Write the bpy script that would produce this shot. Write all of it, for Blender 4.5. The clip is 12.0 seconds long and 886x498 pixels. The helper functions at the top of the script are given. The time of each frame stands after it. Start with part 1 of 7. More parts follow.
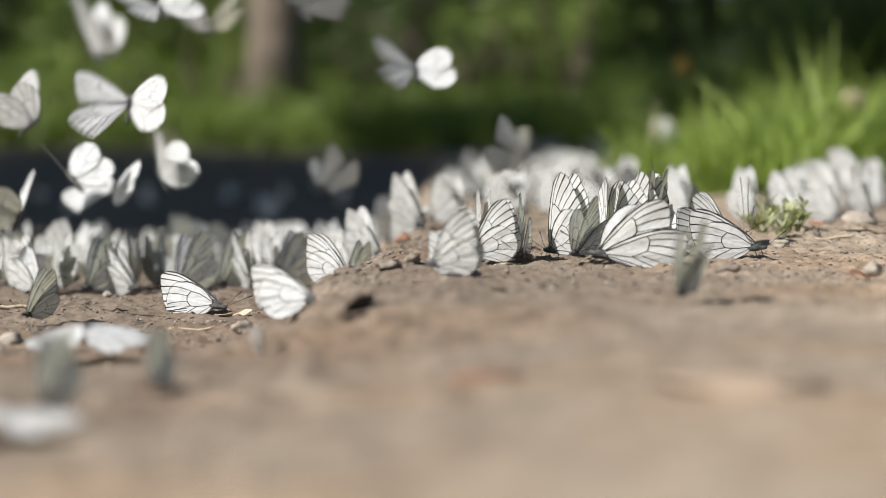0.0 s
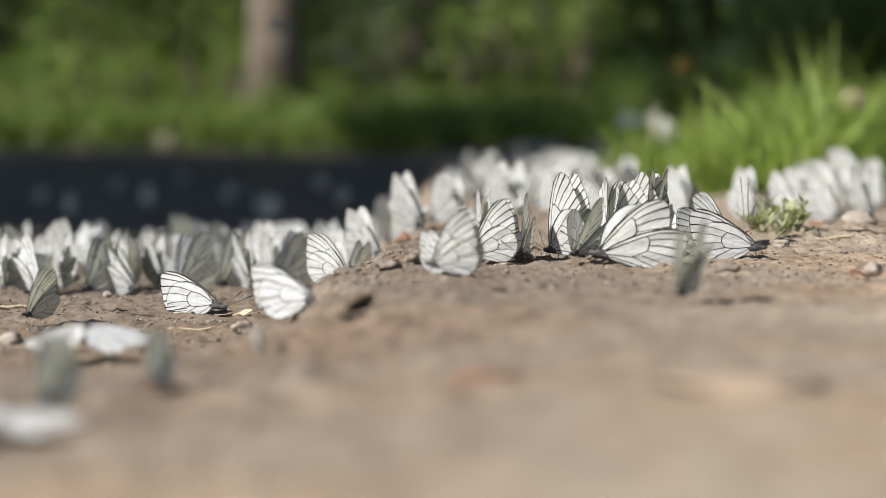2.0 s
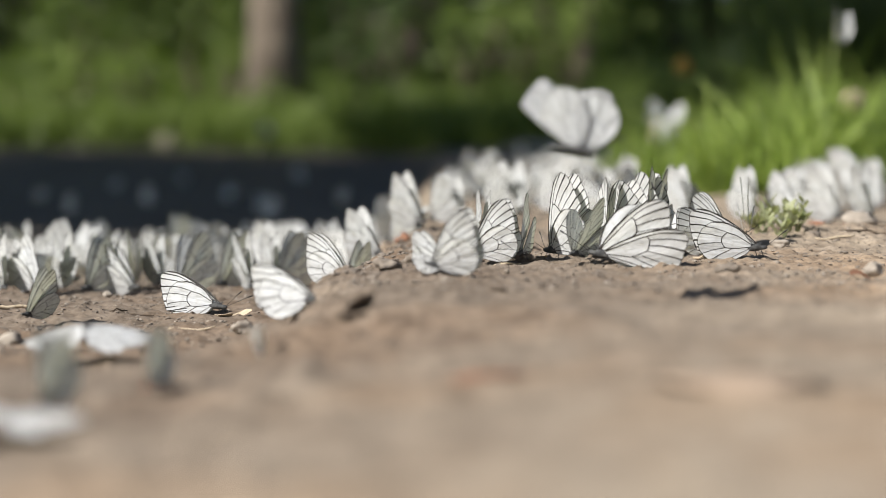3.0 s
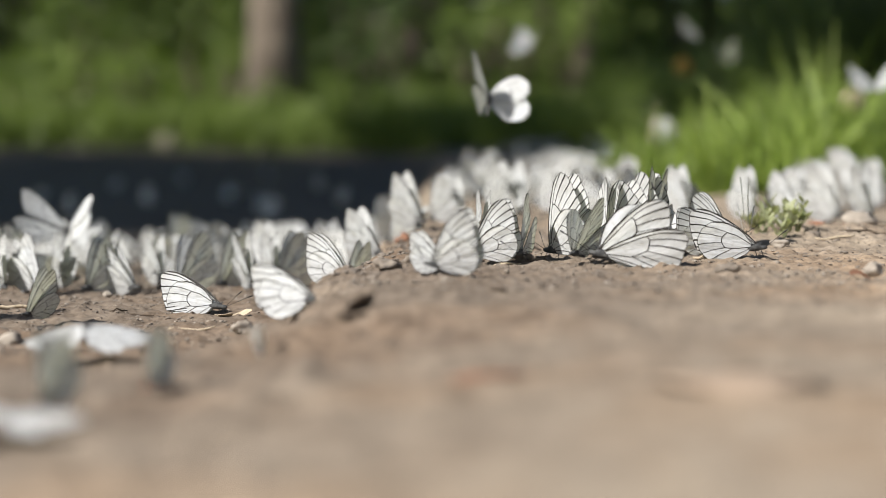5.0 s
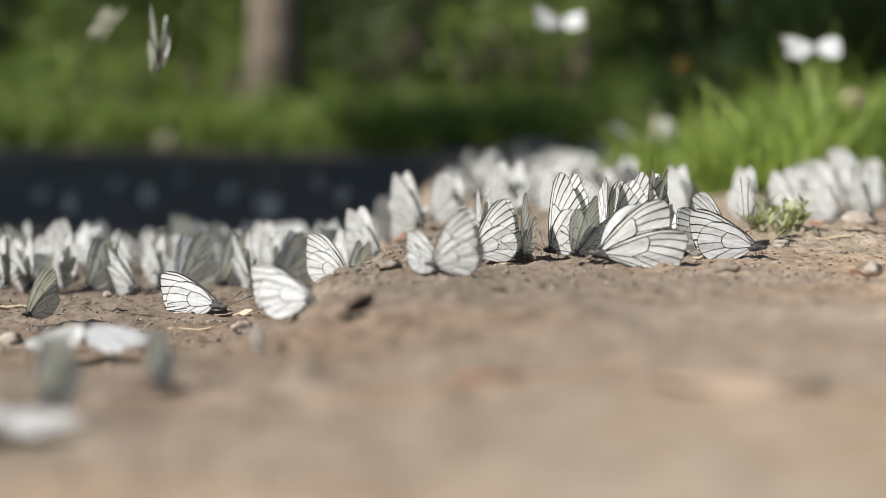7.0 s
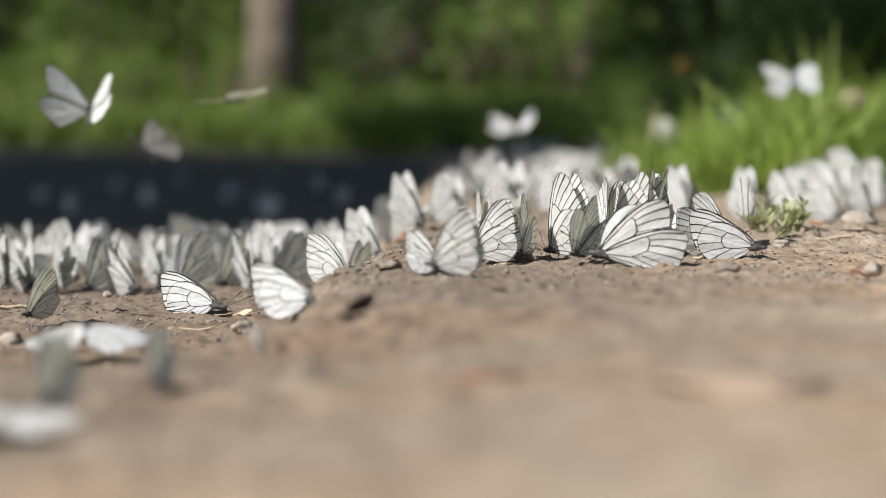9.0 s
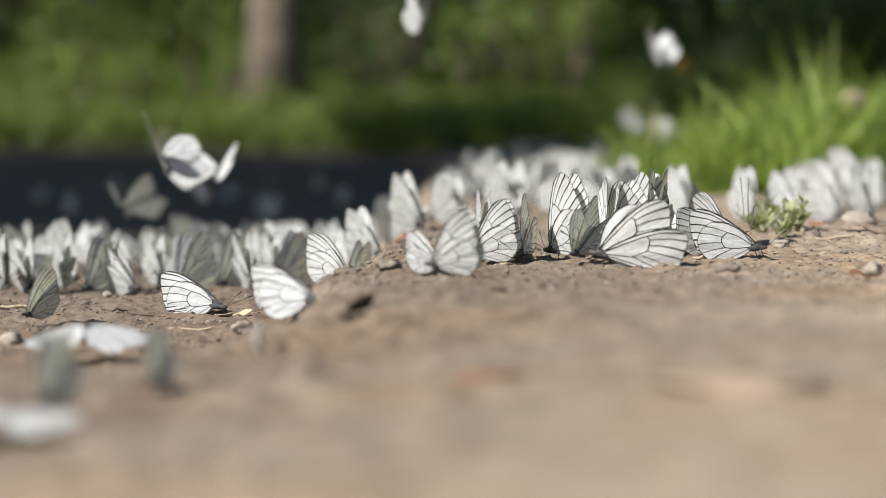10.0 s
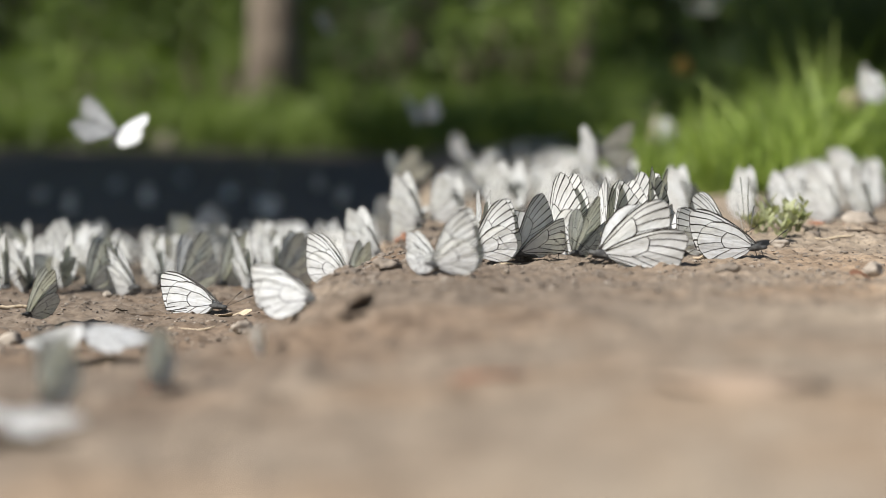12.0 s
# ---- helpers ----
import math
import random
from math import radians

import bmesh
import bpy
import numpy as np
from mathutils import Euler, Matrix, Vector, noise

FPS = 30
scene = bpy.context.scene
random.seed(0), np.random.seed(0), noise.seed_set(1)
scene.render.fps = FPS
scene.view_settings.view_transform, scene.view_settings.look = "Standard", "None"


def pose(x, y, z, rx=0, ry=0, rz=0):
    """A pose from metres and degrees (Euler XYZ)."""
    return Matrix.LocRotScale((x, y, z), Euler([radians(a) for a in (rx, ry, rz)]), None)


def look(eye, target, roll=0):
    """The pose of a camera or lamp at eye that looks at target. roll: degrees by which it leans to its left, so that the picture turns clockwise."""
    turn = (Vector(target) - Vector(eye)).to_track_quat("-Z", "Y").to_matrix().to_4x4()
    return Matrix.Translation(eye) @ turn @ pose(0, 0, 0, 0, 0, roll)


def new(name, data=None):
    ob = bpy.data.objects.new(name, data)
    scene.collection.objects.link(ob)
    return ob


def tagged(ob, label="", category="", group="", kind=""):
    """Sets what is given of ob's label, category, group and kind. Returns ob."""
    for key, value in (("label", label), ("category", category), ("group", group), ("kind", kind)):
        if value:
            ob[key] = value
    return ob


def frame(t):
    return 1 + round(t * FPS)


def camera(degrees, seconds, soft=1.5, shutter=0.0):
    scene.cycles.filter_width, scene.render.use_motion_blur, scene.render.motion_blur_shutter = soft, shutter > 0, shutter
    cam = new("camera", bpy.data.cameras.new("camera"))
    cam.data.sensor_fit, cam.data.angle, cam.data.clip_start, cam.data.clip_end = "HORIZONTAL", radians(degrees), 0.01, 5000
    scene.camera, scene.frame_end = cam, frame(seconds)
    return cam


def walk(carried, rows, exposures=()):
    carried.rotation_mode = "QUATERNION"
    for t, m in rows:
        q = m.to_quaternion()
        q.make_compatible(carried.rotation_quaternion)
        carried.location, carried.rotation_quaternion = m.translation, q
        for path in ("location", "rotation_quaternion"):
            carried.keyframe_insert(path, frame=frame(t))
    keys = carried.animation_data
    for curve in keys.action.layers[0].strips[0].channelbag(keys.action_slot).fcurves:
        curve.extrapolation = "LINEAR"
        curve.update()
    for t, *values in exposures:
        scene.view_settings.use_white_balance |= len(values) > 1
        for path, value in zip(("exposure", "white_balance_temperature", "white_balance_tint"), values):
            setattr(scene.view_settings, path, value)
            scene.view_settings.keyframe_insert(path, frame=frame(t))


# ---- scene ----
# ---- camera ----
cam = camera(25, 12.0, soft=0.65, shutter=0.35)
cam.data.dof.use_dof = True
cam.data.dof.focus_distance = 0.90
cam.data.dof.aperture_fstop = 6.4
EYE = pose(0, 0, 0.0572, 90 - 3.334, 0, 0)
walk(cam, [(0, EYE), (12, EYE)], exposures=[(0, 0.56), (12, 0.56)])

# ---- light ----
SUN = Vector((-0.60, -0.40, 0.70)).normalized()      # towards the sun
world = bpy.data.worlds.new("sky")
scene.world = world
world.use_nodes = True
wn = world.node_tree.nodes
sky = wn.new("ShaderNodeTexSky")
sky.sky_type, sky.sun_disc = "NISHITA", False
sky.sun_elevation = math.asin(SUN.z)
sky.sun_rotation = math.atan2(SUN.x, SUN.y)
world.node_tree.links.new(sky.outputs[0], wn["Background"].inputs[0])
wn["Background"].inputs[1].default_value = 0.055
sun = new("sun", bpy.data.lights.new("sun", "SUN"))
sun.data.energy, sun.data.angle, sun.data.color = 5.0, radians(0.55), (1.0, 0.965, 0.925)
sun.matrix_basis = look(SUN * 20, (0, 0, 0))


# ---- materials ----
def mat(name):
    m = bpy.data.materials.new(name)
    m.use_nodes = True
    nt = m.node_tree
    return m, nt, nt.nodes["Principled BSDF"]


def node(nt, kind, **values):
    n = nt.nodes.new(kind)
    for key, value in values.items():
        n.inputs[key.replace("_", " ")].default_value = value
    return n


def noise_node(nt, scale, detail=4.0, rough=0.55, space="Object"):
    co = nt.nodes.new("ShaderNodeTexCoord")
    n = node(nt, "ShaderNodeTexNoise", Scale=scale, Detail=detail, Roughness=rough)
    nt.links.new(co.outputs[space], n.inputs["Vector"])
    return n


def ramp(nt, source, stops):
    r = nt.nodes.new("ShaderNodeValToRGB")
    while len(r.color_ramp.elements) < len(stops):
        r.color_ramp.elements.new(0.5)
    for e, (p, c) in zip(r.color_ramp.elements, stops):
        e.position, e.color = p, (*c, 1) if len(c) == 3 else c
    nt.links.new(source, r.inputs["Fac"])
    return r


def bump(nt, source, strength, distance, out):
    b = node(nt, "ShaderNodeBump", Strength=strength, Distance=distance)
    nt.links.new(source, b.inputs["Height"])
    nt.links.new(b.outputs[0], out.inputs["Normal"])
    return b


def mix_rgb(nt, fac, a, b, kind="MIX"):
    m = nt.nodes.new("ShaderNodeMix")
    m.data_type, m.blend_type = "RGBA", kind
    for source, k in ((fac, 0), (a, 6), (b, 7)):
        if hasattr(source, "links"):
            nt.links.new(source, m.inputs[k])
        else:
            m.inputs[k].default_value = source if k == 0 else (*source, 1)
    return m.outputs[2]


def plain(name, dark, light, scale, rough=0.8, relief=0.3, depth=0.001, detail=5.0):
    """A matt surface whose colour wavers between two tones, with a fine relief."""
    m, nt, p = mat(name)
    n = noise_node(nt, scale, detail)
    r = ramp(nt, n.outputs["Fac"], [(0.3, dark), (0.7, light)])
    nt.links.new(r.outputs[0], p.inputs["Base Color"])
    p.inputs["Roughness"].default_value = rough
    p.inputs["Specular IOR Level"].default_value = 0.3
    bump(nt, noise_node(nt, scale * 4, 4).outputs["Fac"], relief, depth, p)
    return m


def leafy(name, dark, light, glow, share=0.4, scale=8.0, rough=0.5):
    """A thin leaf or blade: it reflects, and lets part of the light through."""
    m, nt, p = mat(name)
    info = nt.nodes.new("ShaderNodeNewGeometry")
    n = noise_node(nt, scale, 3)
    add = nt.nodes.new("ShaderNodeMath")
    add.operation = "MULTIPLY_ADD"
    nt.links.new(info.outputs["Random Per Island"], add.inputs[0])
    add.inputs[1].default_value = 0.6
    nt.links.new(n.outputs["Fac"], add.inputs[2])
    r = ramp(nt, add.outputs[0], [(0.35, dark), (1.05, light)])
    nt.links.new(r.outputs[0], p.inputs["Base Color"])
    p.inputs["Roughness"].default_value = rough
    p.inputs["Specular IOR Level"].default_value = 0.35
    t = nt.nodes.new("ShaderNodeBsdfTranslucent")
    nt.links.new(mix_rgb(nt, 1.0, r.outputs[0], glow, "MULTIPLY"), t.inputs[0])
    mixer = nt.nodes.new("ShaderNodeMixShader")
    mixer.inputs[0].default_value = share
    nt.links.new(p.outputs[0], mixer.inputs[1])
    nt.links.new(t.outputs[0], mixer.inputs[2])
    nt.links.new(mixer.outputs[0], nt.nodes["Material Output"].inputs[0])
    return m


def wing_material():
    m, nt, p = mat("wing_scales")
    info = nt.nodes.new("ShaderNodeObjectInfo")
    n = noise_node(nt, 260, 4)
    tone = mix_rgb(nt, info.outputs["Random"], (0.755, 0.772, 0.785), (0.725, 0.73, 0.72))
    dust = ramp(nt, n.outputs["Fac"], [(0.34, (0.88, 0.875, 0.85)), (0.52, (1, 1, 1))])
    colour = mix_rgb(nt, 1.0, tone, dust.outputs[0], "MULTIPLY")
    nt.links.new(colour, p.inputs["Base Color"])
    p.inputs["Roughness"].default_value = 0.62
    p.inputs["Specular IOR Level"].default_value = 0.25
    # pleats that run from the root to the margin, and greyer dust between the veins
    co = nt.nodes.new("ShaderNodeTexCoord")
    stretch = nt.nodes.new("ShaderNodeMapping")
    stretch.inputs["Scale"].default_value = (0.22, 1.0, 1.0)
    nt.links.new(co.outputs["Object"], stretch.inputs["Vector"])
    pleat = node(nt, "ShaderNodeTexNoise", Scale=620.0, Detail=3.0, Roughness=0.5)
    nt.links.new(stretch.outputs[0], pleat.inputs["Vector"])
    bump(nt, pleat.outputs["Fac"], 0.55, 0.0007, p)
    grey = ramp(nt, pleat.outputs["Fac"], [(0.34, (0.80, 0.80, 0.79)), (0.52, (1, 1, 1))])
    colour = mix_rgb(nt, 0.75, colour, mix_rgb(nt, 1.0, colour, grey.outputs[0], "MULTIPLY"))
    # worn, dusty wing tips
    span = nt.nodes.new("ShaderNodeVectorMath")
    span.operation = "LENGTH"
    nt.links.new(co.outputs["Object"], span.inputs[0])
    tip = node(nt, "ShaderNodeMapRange", From_Min=0.022, From_Max=0.036)
    nt.links.new(span.outputs["Value"], tip.inputs["Value"])
    worn = nt.nodes.new("ShaderNodeMath")
    worn.operation = "MULTIPLY"
    nt.links.new(tip.outputs[0], worn.inputs[0])
    nt.links.new(pleat.outputs["Fac"], worn.inputs[1])
    colour = mix_rgb(nt, worn.outputs[0], colour, (0.50, 0.49, 0.46))
    nt.links.new(colour, p.inputs["Base Color"])
    t = nt.nodes.new("ShaderNodeBsdfTranslucent")
    nt.links.new(mix_rgb(nt, 1.0, colour, (0.86, 0.86, 0.62), "MULTIPLY"), t.inputs[0])
    mixer = nt.nodes.new("ShaderNodeMixShader")
    mixer.inputs[0].default_value = 0.29
    nt.links.new(p.outputs[0], mixer.inputs[1])
    nt.links.new(t.outputs[0], mixer.inputs[2])
    nt.links.new(mixer.outputs[0], nt.nodes["Material Output"].inputs[0])
    return m


def dirt_material():
    """Trodden brown earth, paler where it is dry; turf soil past the road."""
    m, nt, p = mat("trodden_earth")
    big, mid, fine = (noise_node(nt, s, 6, 0.6) for s in (9, 70, 420))
    base = ramp(nt, mid.outputs["Fac"], [(0.32, (0.222, 0.184, 0.142)), (0.52, (0.318, 0.269, 0.210)), (0.72, (0.400, 0.345, 0.277))])
    patch = ramp(nt, big.outputs["Fac"], [(0.36, (1.0, 0.89, 0.80)), (0.52, (0.92, 0.90, 0.89)), (0.66, (1.08, 1.06, 1.04))])
    grain = ramp(nt, fine.outputs["Fac"], [(0.3, (0.68, 0.66, 0.64)), (0.6, (1.06, 1.04, 1.0))])
    colour = mix_rgb(nt, 1.0, mix_rgb(nt, 1.0, base.outputs[0], patch.outputs[0], "MULTIPLY"), grain.outputs[0], "MULTIPLY")
    geo = nt.nodes.new("ShaderNodeNewGeometry")
    # damp patch where the butterflies drink
    away = nt.nodes.new("ShaderNodeVectorMath")
    away.operation = "SUBTRACT"
    nt.links.new(geo.outputs["Position"], away.inputs[0])
    away.inputs[1].default_value = (-0.25, 0.80, 0.0)
    squash = nt.nodes.new("ShaderNodeVectorMath")
    squash.operation = "MULTIPLY"
    nt.links.new(away.outputs[0], squash.inputs[0])
    squash.inputs[1].default_value = (1.3, 1.0, 0.0)
    far_off = nt.nodes.new("ShaderNodeVectorMath")
    far_off.operation = "LENGTH"
    nt.links.new(squash.outputs[0], far_off.inputs[0])
    wobble = nt.nodes.new("ShaderNodeMath")
    wobble.operation = "MULTIPLY_ADD"
    nt.links.new(noise_node(nt, 14, 5).outputs["Fac"], wobble.inputs[0])
    wobble.inputs[1].default_value = 0.30
    nt.links.new(far_off.outputs["Value"], wobble.inputs[2])
    damp = nt.nodes.new("ShaderNodeMapRange")
    damp.inputs["From Min"].default_value, damp.inputs["From Max"].default_value = 0.52, 0.74
    nt.links.new(wobble.outputs[0], damp.inputs["Value"])
    colour = mix_rgb(nt, damp.outputs[0], mix_rgb(nt, 1.0, colour, (0.63, 0.615, 0.625), "MULTIPLY"), colour)
    xyz = nt.nodes.new("ShaderNodeSeparateXYZ")
    nt.links.new(geo.outputs["Position"], xyz.inputs[0])
    edge = nt.nodes.new("ShaderNodeMath")
    edge.operation = "MULTIPLY_ADD"
    nt.links.new(big.outputs["Fac"], edge.inputs[0])
    edge.inputs[1].default_value = 1.2
    nt.links.new(xyz.outputs["Y"], edge.inputs[2])
    far = nt.nodes.new("ShaderNodeMapRange")
    far.inputs["From Min"].default_value, far.inputs["From Max"].default_value = 6.1, 6.6
    nt.links.new(edge.outputs[0], far.inputs["Value"])
    turf = ramp(nt, noise_node(nt, 3, 6).outputs["Fac"], [(0.35, (0.035, 0.06, 0.015)), (0.65, (0.10, 0.15, 0.035))])
    # muddy low part of the hollow; its dark tone also carries the shade there
    level = nt.nodes.new("ShaderNodeMath")
    level.operation = "MULTIPLY_ADD"
    nt.links.new(noise_node(nt, 5, 5).outputs["Fac"], level.inputs[0])
    level.inputs[1].default_value = 0.012
    # the mask spreads with distance, painting shade over the dry strip as well
    shade_reach = node(nt, "ShaderNodeMapRange", From_Min=2.2, From_Max=5.0, To_Max=0.08)
    nt.links.new(xyz.outputs["Y"], shade_reach.inputs["Value"])
    deep = nt.nodes.new("ShaderNodeMath")
    deep.operation = "SUBTRACT"
    nt.links.new(xyz.outputs["Z"], deep.inputs[0])
    nt.links.new(shade_reach.outputs[0], deep.inputs[1])
    nt.links.new(deep.outputs[0], level.inputs[2])
    wet_shade = node(nt, "ShaderNodeMapRange", From_Min=-0.030, From_Max=-0.040)
    nt.links.new(level.outputs[0], wet_shade.inputs["Value"])
    shade_mud = ramp(nt, noise_node(nt, 6, 6, 0.65).outputs["Fac"], [(0.35, (0.040, 0.034, 0.028)), (0.65, (0.092, 0.078, 0.063))])
    dry = mix_rgb(nt, far.outputs[0], colour, turf.outputs[0])
    nt.links.new(mix_rgb(nt, wet_shade.outputs[0], dry, shade_mud.outputs[0]), p.inputs["Base Color"])
    gloss = node(nt, "ShaderNodeMapRange", To_Min=0.95, To_Max=0.62)
    nt.links.new(wet_shade.outputs[0], gloss.inputs["Value"])
    nt.links.new(gloss.outputs[0], p.inputs["Roughness"])
    p.inputs["Specular IOR Level"].default_value = 0.18
    bump(nt, fine.outputs["Fac"], 0.6, 0.0012, p)
    return m


WING = wing_material()
VEIN = plain("wing_vein", (0.014, 0.012, 0.010), (0.055, 0.048, 0.04), 420, 0.7)
FUR = plain("body_fur", (0.03, 0.03, 0.032), (0.12, 0.12, 0.115), 500, 0.9, 0.8, 0.0006)
CHITIN = plain("chitin", (0.012, 0.011, 0.010), (0.04, 0.036, 0.03), 400, 0.4)
EARTH = dirt_material()
CLOD = plain("earth_clod", (0.125, 0.103, 0.082), (0.26, 0.220, 0.178), 180, 0.95, 0.7, 0.001)
STONE = plain("pale_stone", (0.24, 0.205, 0.165), (0.40, 0.35, 0.29), 160, 0.8, 0.5)
SANDSTONE = plain("orange_sandstone", (0.33, 0.245, 0.175), (0.39, 0.295, 0.215), 120, 0.9, 0.4)
STRAW = plain("dry_straw", (0.42, 0.33, 0.22), (0.64, 0.54, 0.40), 120, 0.7)
RUST = plain("dry_leaf", (0.18, 0.085, 0.05), (0.30, 0.16, 0.095), 90, 0.75)
TWIG = plain("dark_twig", (0.04, 0.03, 0.022), (0.11, 0.08, 0.055), 150, 0.85)
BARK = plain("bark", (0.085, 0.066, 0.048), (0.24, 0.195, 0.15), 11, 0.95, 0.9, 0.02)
# the bark again, with shade put into its colour
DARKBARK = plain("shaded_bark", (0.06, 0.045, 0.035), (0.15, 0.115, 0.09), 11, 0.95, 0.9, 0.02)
GRASS = leafy("grass_blade", (0.038, 0.075, 0.014), (0.34, 0.43, 0.105), (1.0, 1.15, 0.5), 0.45)
# bank grass green; shrubs wear it where the bank is to look sunlit
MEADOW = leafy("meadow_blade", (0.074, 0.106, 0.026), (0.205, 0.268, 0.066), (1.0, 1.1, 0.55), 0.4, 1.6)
# grass blade green darkened, so the back rows look shaded
SHADEGRASS = leafy("tall_grass", (0.018, 0.034, 0.010), (0.055, 0.085, 0.022), (1.0, 1.15, 0.6), 0.4)
LEAF = leafy("tree_leaf", (0.03, 0.055, 0.014), (0.075, 0.12, 0.03), (1.0, 1.2, 0.5), 0.35, 2.0)
# shrub leaves with the wood's shade put into their colour
SHADELEAF = leafy("shaded_leaf", (0.048, 0.076, 0.026), (0.13, 0.18, 0.06), (1.0, 1.1, 0.5), 0.3, 2.0)
WEED = leafy("weed_leaf", (0.16, 0.18, 0.085), (0.46, 0.48, 0.28), (1.0, 1.05, 0.6), 0.35, 60)
SEED = leafy("seed_head", (0.50, 0.42, 0.30), (0.70, 0.60, 0.44), (1.0, 0.95, 0.8), 0.35, 60)
PETAL = leafy("yellow_petal", (0.24, 0.14, 0.03), (0.38, 0.24, 0.05), (1.0, 0.9, 0.5), 0.3, 60)


# ---- mesh helpers ----
def mesh(name, verts, faces, material, smooth=False):
    me = bpy.data.meshes.new(name)
    me.from_pydata([tuple(v) for v in verts], [], faces)
    for m in material if isinstance(material, (list, tuple)) else [material]:
        me.materials.append(m)
    if smooth:
        me.shade_smooth()
    me.update()
    return me


def part(name, me, parent, m=None, label=""):
    """One mesh as a part of a thing or of a part."""
    ob = new(name, me)
    ob.parent = parent
    if m is not None:
        ob.matrix_basis = m
    return tagged(ob, label)


def thing(name, m, label, category, group="", data=None, kind=""):
    ob = new(name, data)
    ob.matrix_basis = m
    return tagged(ob, label, category, group, kind)


def tube(points, radii, sides=6, cap=True):
    """A round limb through points: vertices and faces."""
    verts, faces = [], []
    points = [Vector(p) for p in points]
    for i, p in enumerate(points):
        d = (points[min(i + 1, len(points) - 1)] - points[max(i - 1, 0)]).normalized()
        a = d.orthogonal().normalized() if i == 0 else (a - d * a.dot(d)).normalized()
        b = d.cross(a)
        for k in range(sides):
            w = 2 * math.pi * k / sides
            verts.append(p + (a * math.cos(w) + b * math.sin(w)) * radii[i])
    for i in range(len(points) - 1):
        for k in range(sides):
            j = (k + 1) % sides
            faces.append((i * sides + k, i * sides + j, (i + 1) * sides + j, (i + 1) * sides + k))
    if cap:
        faces.append(tuple(range(sides))[::-1])
        faces.append(tuple(range((len(points) - 1) * sides, len(points) * sides)))
    return verts, faces


def join(*shapes):
    verts, faces = [], []
    for v, f in shapes:
        o = len(verts)
        verts += list(v)
        faces += [tuple(i + o for i in face) for face in f]
    return verts, faces


def curve_through(points, n):
    """n points along a smooth line through the given ones."""
    p = [Vector(q) for q in points]
    out = []
    for k in range(n):
        s = k / (n - 1) * (len(p) - 1)
        i = min(int(s), len(p) - 2)
        u = s - i
        a, b, c, d = p[max(i - 1, 0)], p[i], p[i + 1], p[min(i + 2, len(p) - 1)]
        out.append(0.5 * (2 * b + (c - a) * u + (2 * a - 5 * b + 4 * c - d) * u * u + (3 * b - a - 3 * c + d) * u ** 3))
    return out


def grain(x, y, seed):
    """Smooth noise from 0 to 1 on a unit lattice."""
    xi, yi = np.floor(x).astype(np.int64), np.floor(y).astype(np.int64)
    u, v = x - xi, y - yi
    u, v = u * u * (3 - 2 * u), v * v * (3 - 2 * v)

    def h(a, b):
        n = (a * 374761393 + b * 668265263 + seed * 974634721) & 0xFFFFFFFF
        n = ((n ^ (n >> 13)) * 1274126177) & 0xFFFFFFFF
        return ((n ^ (n >> 16)) & 0xFFFF) / 65535.0
    return (h(xi, yi) * (1 - u) + h(xi + 1, yi) * u) * (1 - v) + (h(xi, yi + 1) * (1 - u) + h(xi + 1, yi + 1) * u) * v


def step(a, b, x):
    s = np.clip((x - a) / (b - a), 0, 1)
    return s * s * (3 - 2 * s)


# ---- ground ----
def lie_step(x, y):
    """0 in the hollow, 1 on the mound."""
    wave = 0.016 * (grain(y * 16, y * 0 + 3.5, 5) - 0.5) + 0.014 * (grain(x * 60, y * 60, 6) - 0.5)
    edge = np.interp(y, [0.3, 0.6, 0.68, 0.75, 0.82, 0.88, 1.0, 1.4, 2.5], [-0.045, -0.052, -0.058, -0.056, -0.048, -0.042, -0.034, -0.030, -0.03]) + wave
    wide = np.interp(y, [0.3, 0.6, 0.68, 0.75, 0.85, 1.1, 2.5], [0.14, 0.11, 0.050, 0.018, 0.014, 0.026, 0.05])
    return step(-1, 1, (x - edge) / wide)


def lie(x, y):
    """The lie of the land: a low mound, a hollow beside it, a bank behind the road."""
    x, y = np.asarray(x, float), np.asarray(y, float)
    low = np.interp(y, [0, 0.5, 0.8, 0.95, 1.08, 1.7, 2.5, 4.5, 5.8], [-0.014, -0.017, -0.026, -0.024, -0.030, -0.048, -0.060, -0.055, 0.0])
    s = lie_step(x, y)
    z = low * (1 - s) + 0.011 * s * step(1.4, 2.8, y)
    z = z + 0.0075 * np.exp(-((x - 0.20) / 0.075) ** 2 - ((y - 1.03) / 0.085) ** 2)      # a low ridge where the weeds grow
    bank = np.interp(y, [0, 5.6, 7, 14, 20, 400], [0, 0, 0.10, 0.95, 1.3, 4])
    return z + bank + np.where(y > 5, 0.05 * (grain(x * 0.9, y * 0.9, 8) - 0.5), 0)


def relief(x, y):
    """Height of the earth with its crumbs and pits."""
    z = lie(x, y)
    near = 1 - step(2.5, 5, y)
    near = near * (0.35 + 0.65 * step(0.42, 0.7, y))
    z = z + near * (0.0022 * (grain(x * 30, y * 30, 1) - 0.5) + 0.0020 * (grain(x * 95, y * 95, 2) - 0.5))
    s = lie_step(x, y)
    flank = 4 * s * (1 - s) * near
    z = z + flank * (0.0075 * (grain(x * 105, y * 105, 21) - 0.5) + 0.004 * (grain(x * 250, y * 250, 22) - 0.5))
    crumb = grain(x * 230, y * 230, 3)
    z = z + near * (0.0022 * np.maximum(crumb - 0.55, 0) * 1.8 + 0.0007 * (grain(x * 520, y * 520, 4) - 0.5))
    for px, py, r, depth in PITS:
        z = z - depth * np.exp(-(((x - px) / r) ** 2 + ((y - py) / (r * 0.8)) ** 2) ** 2)
    return z


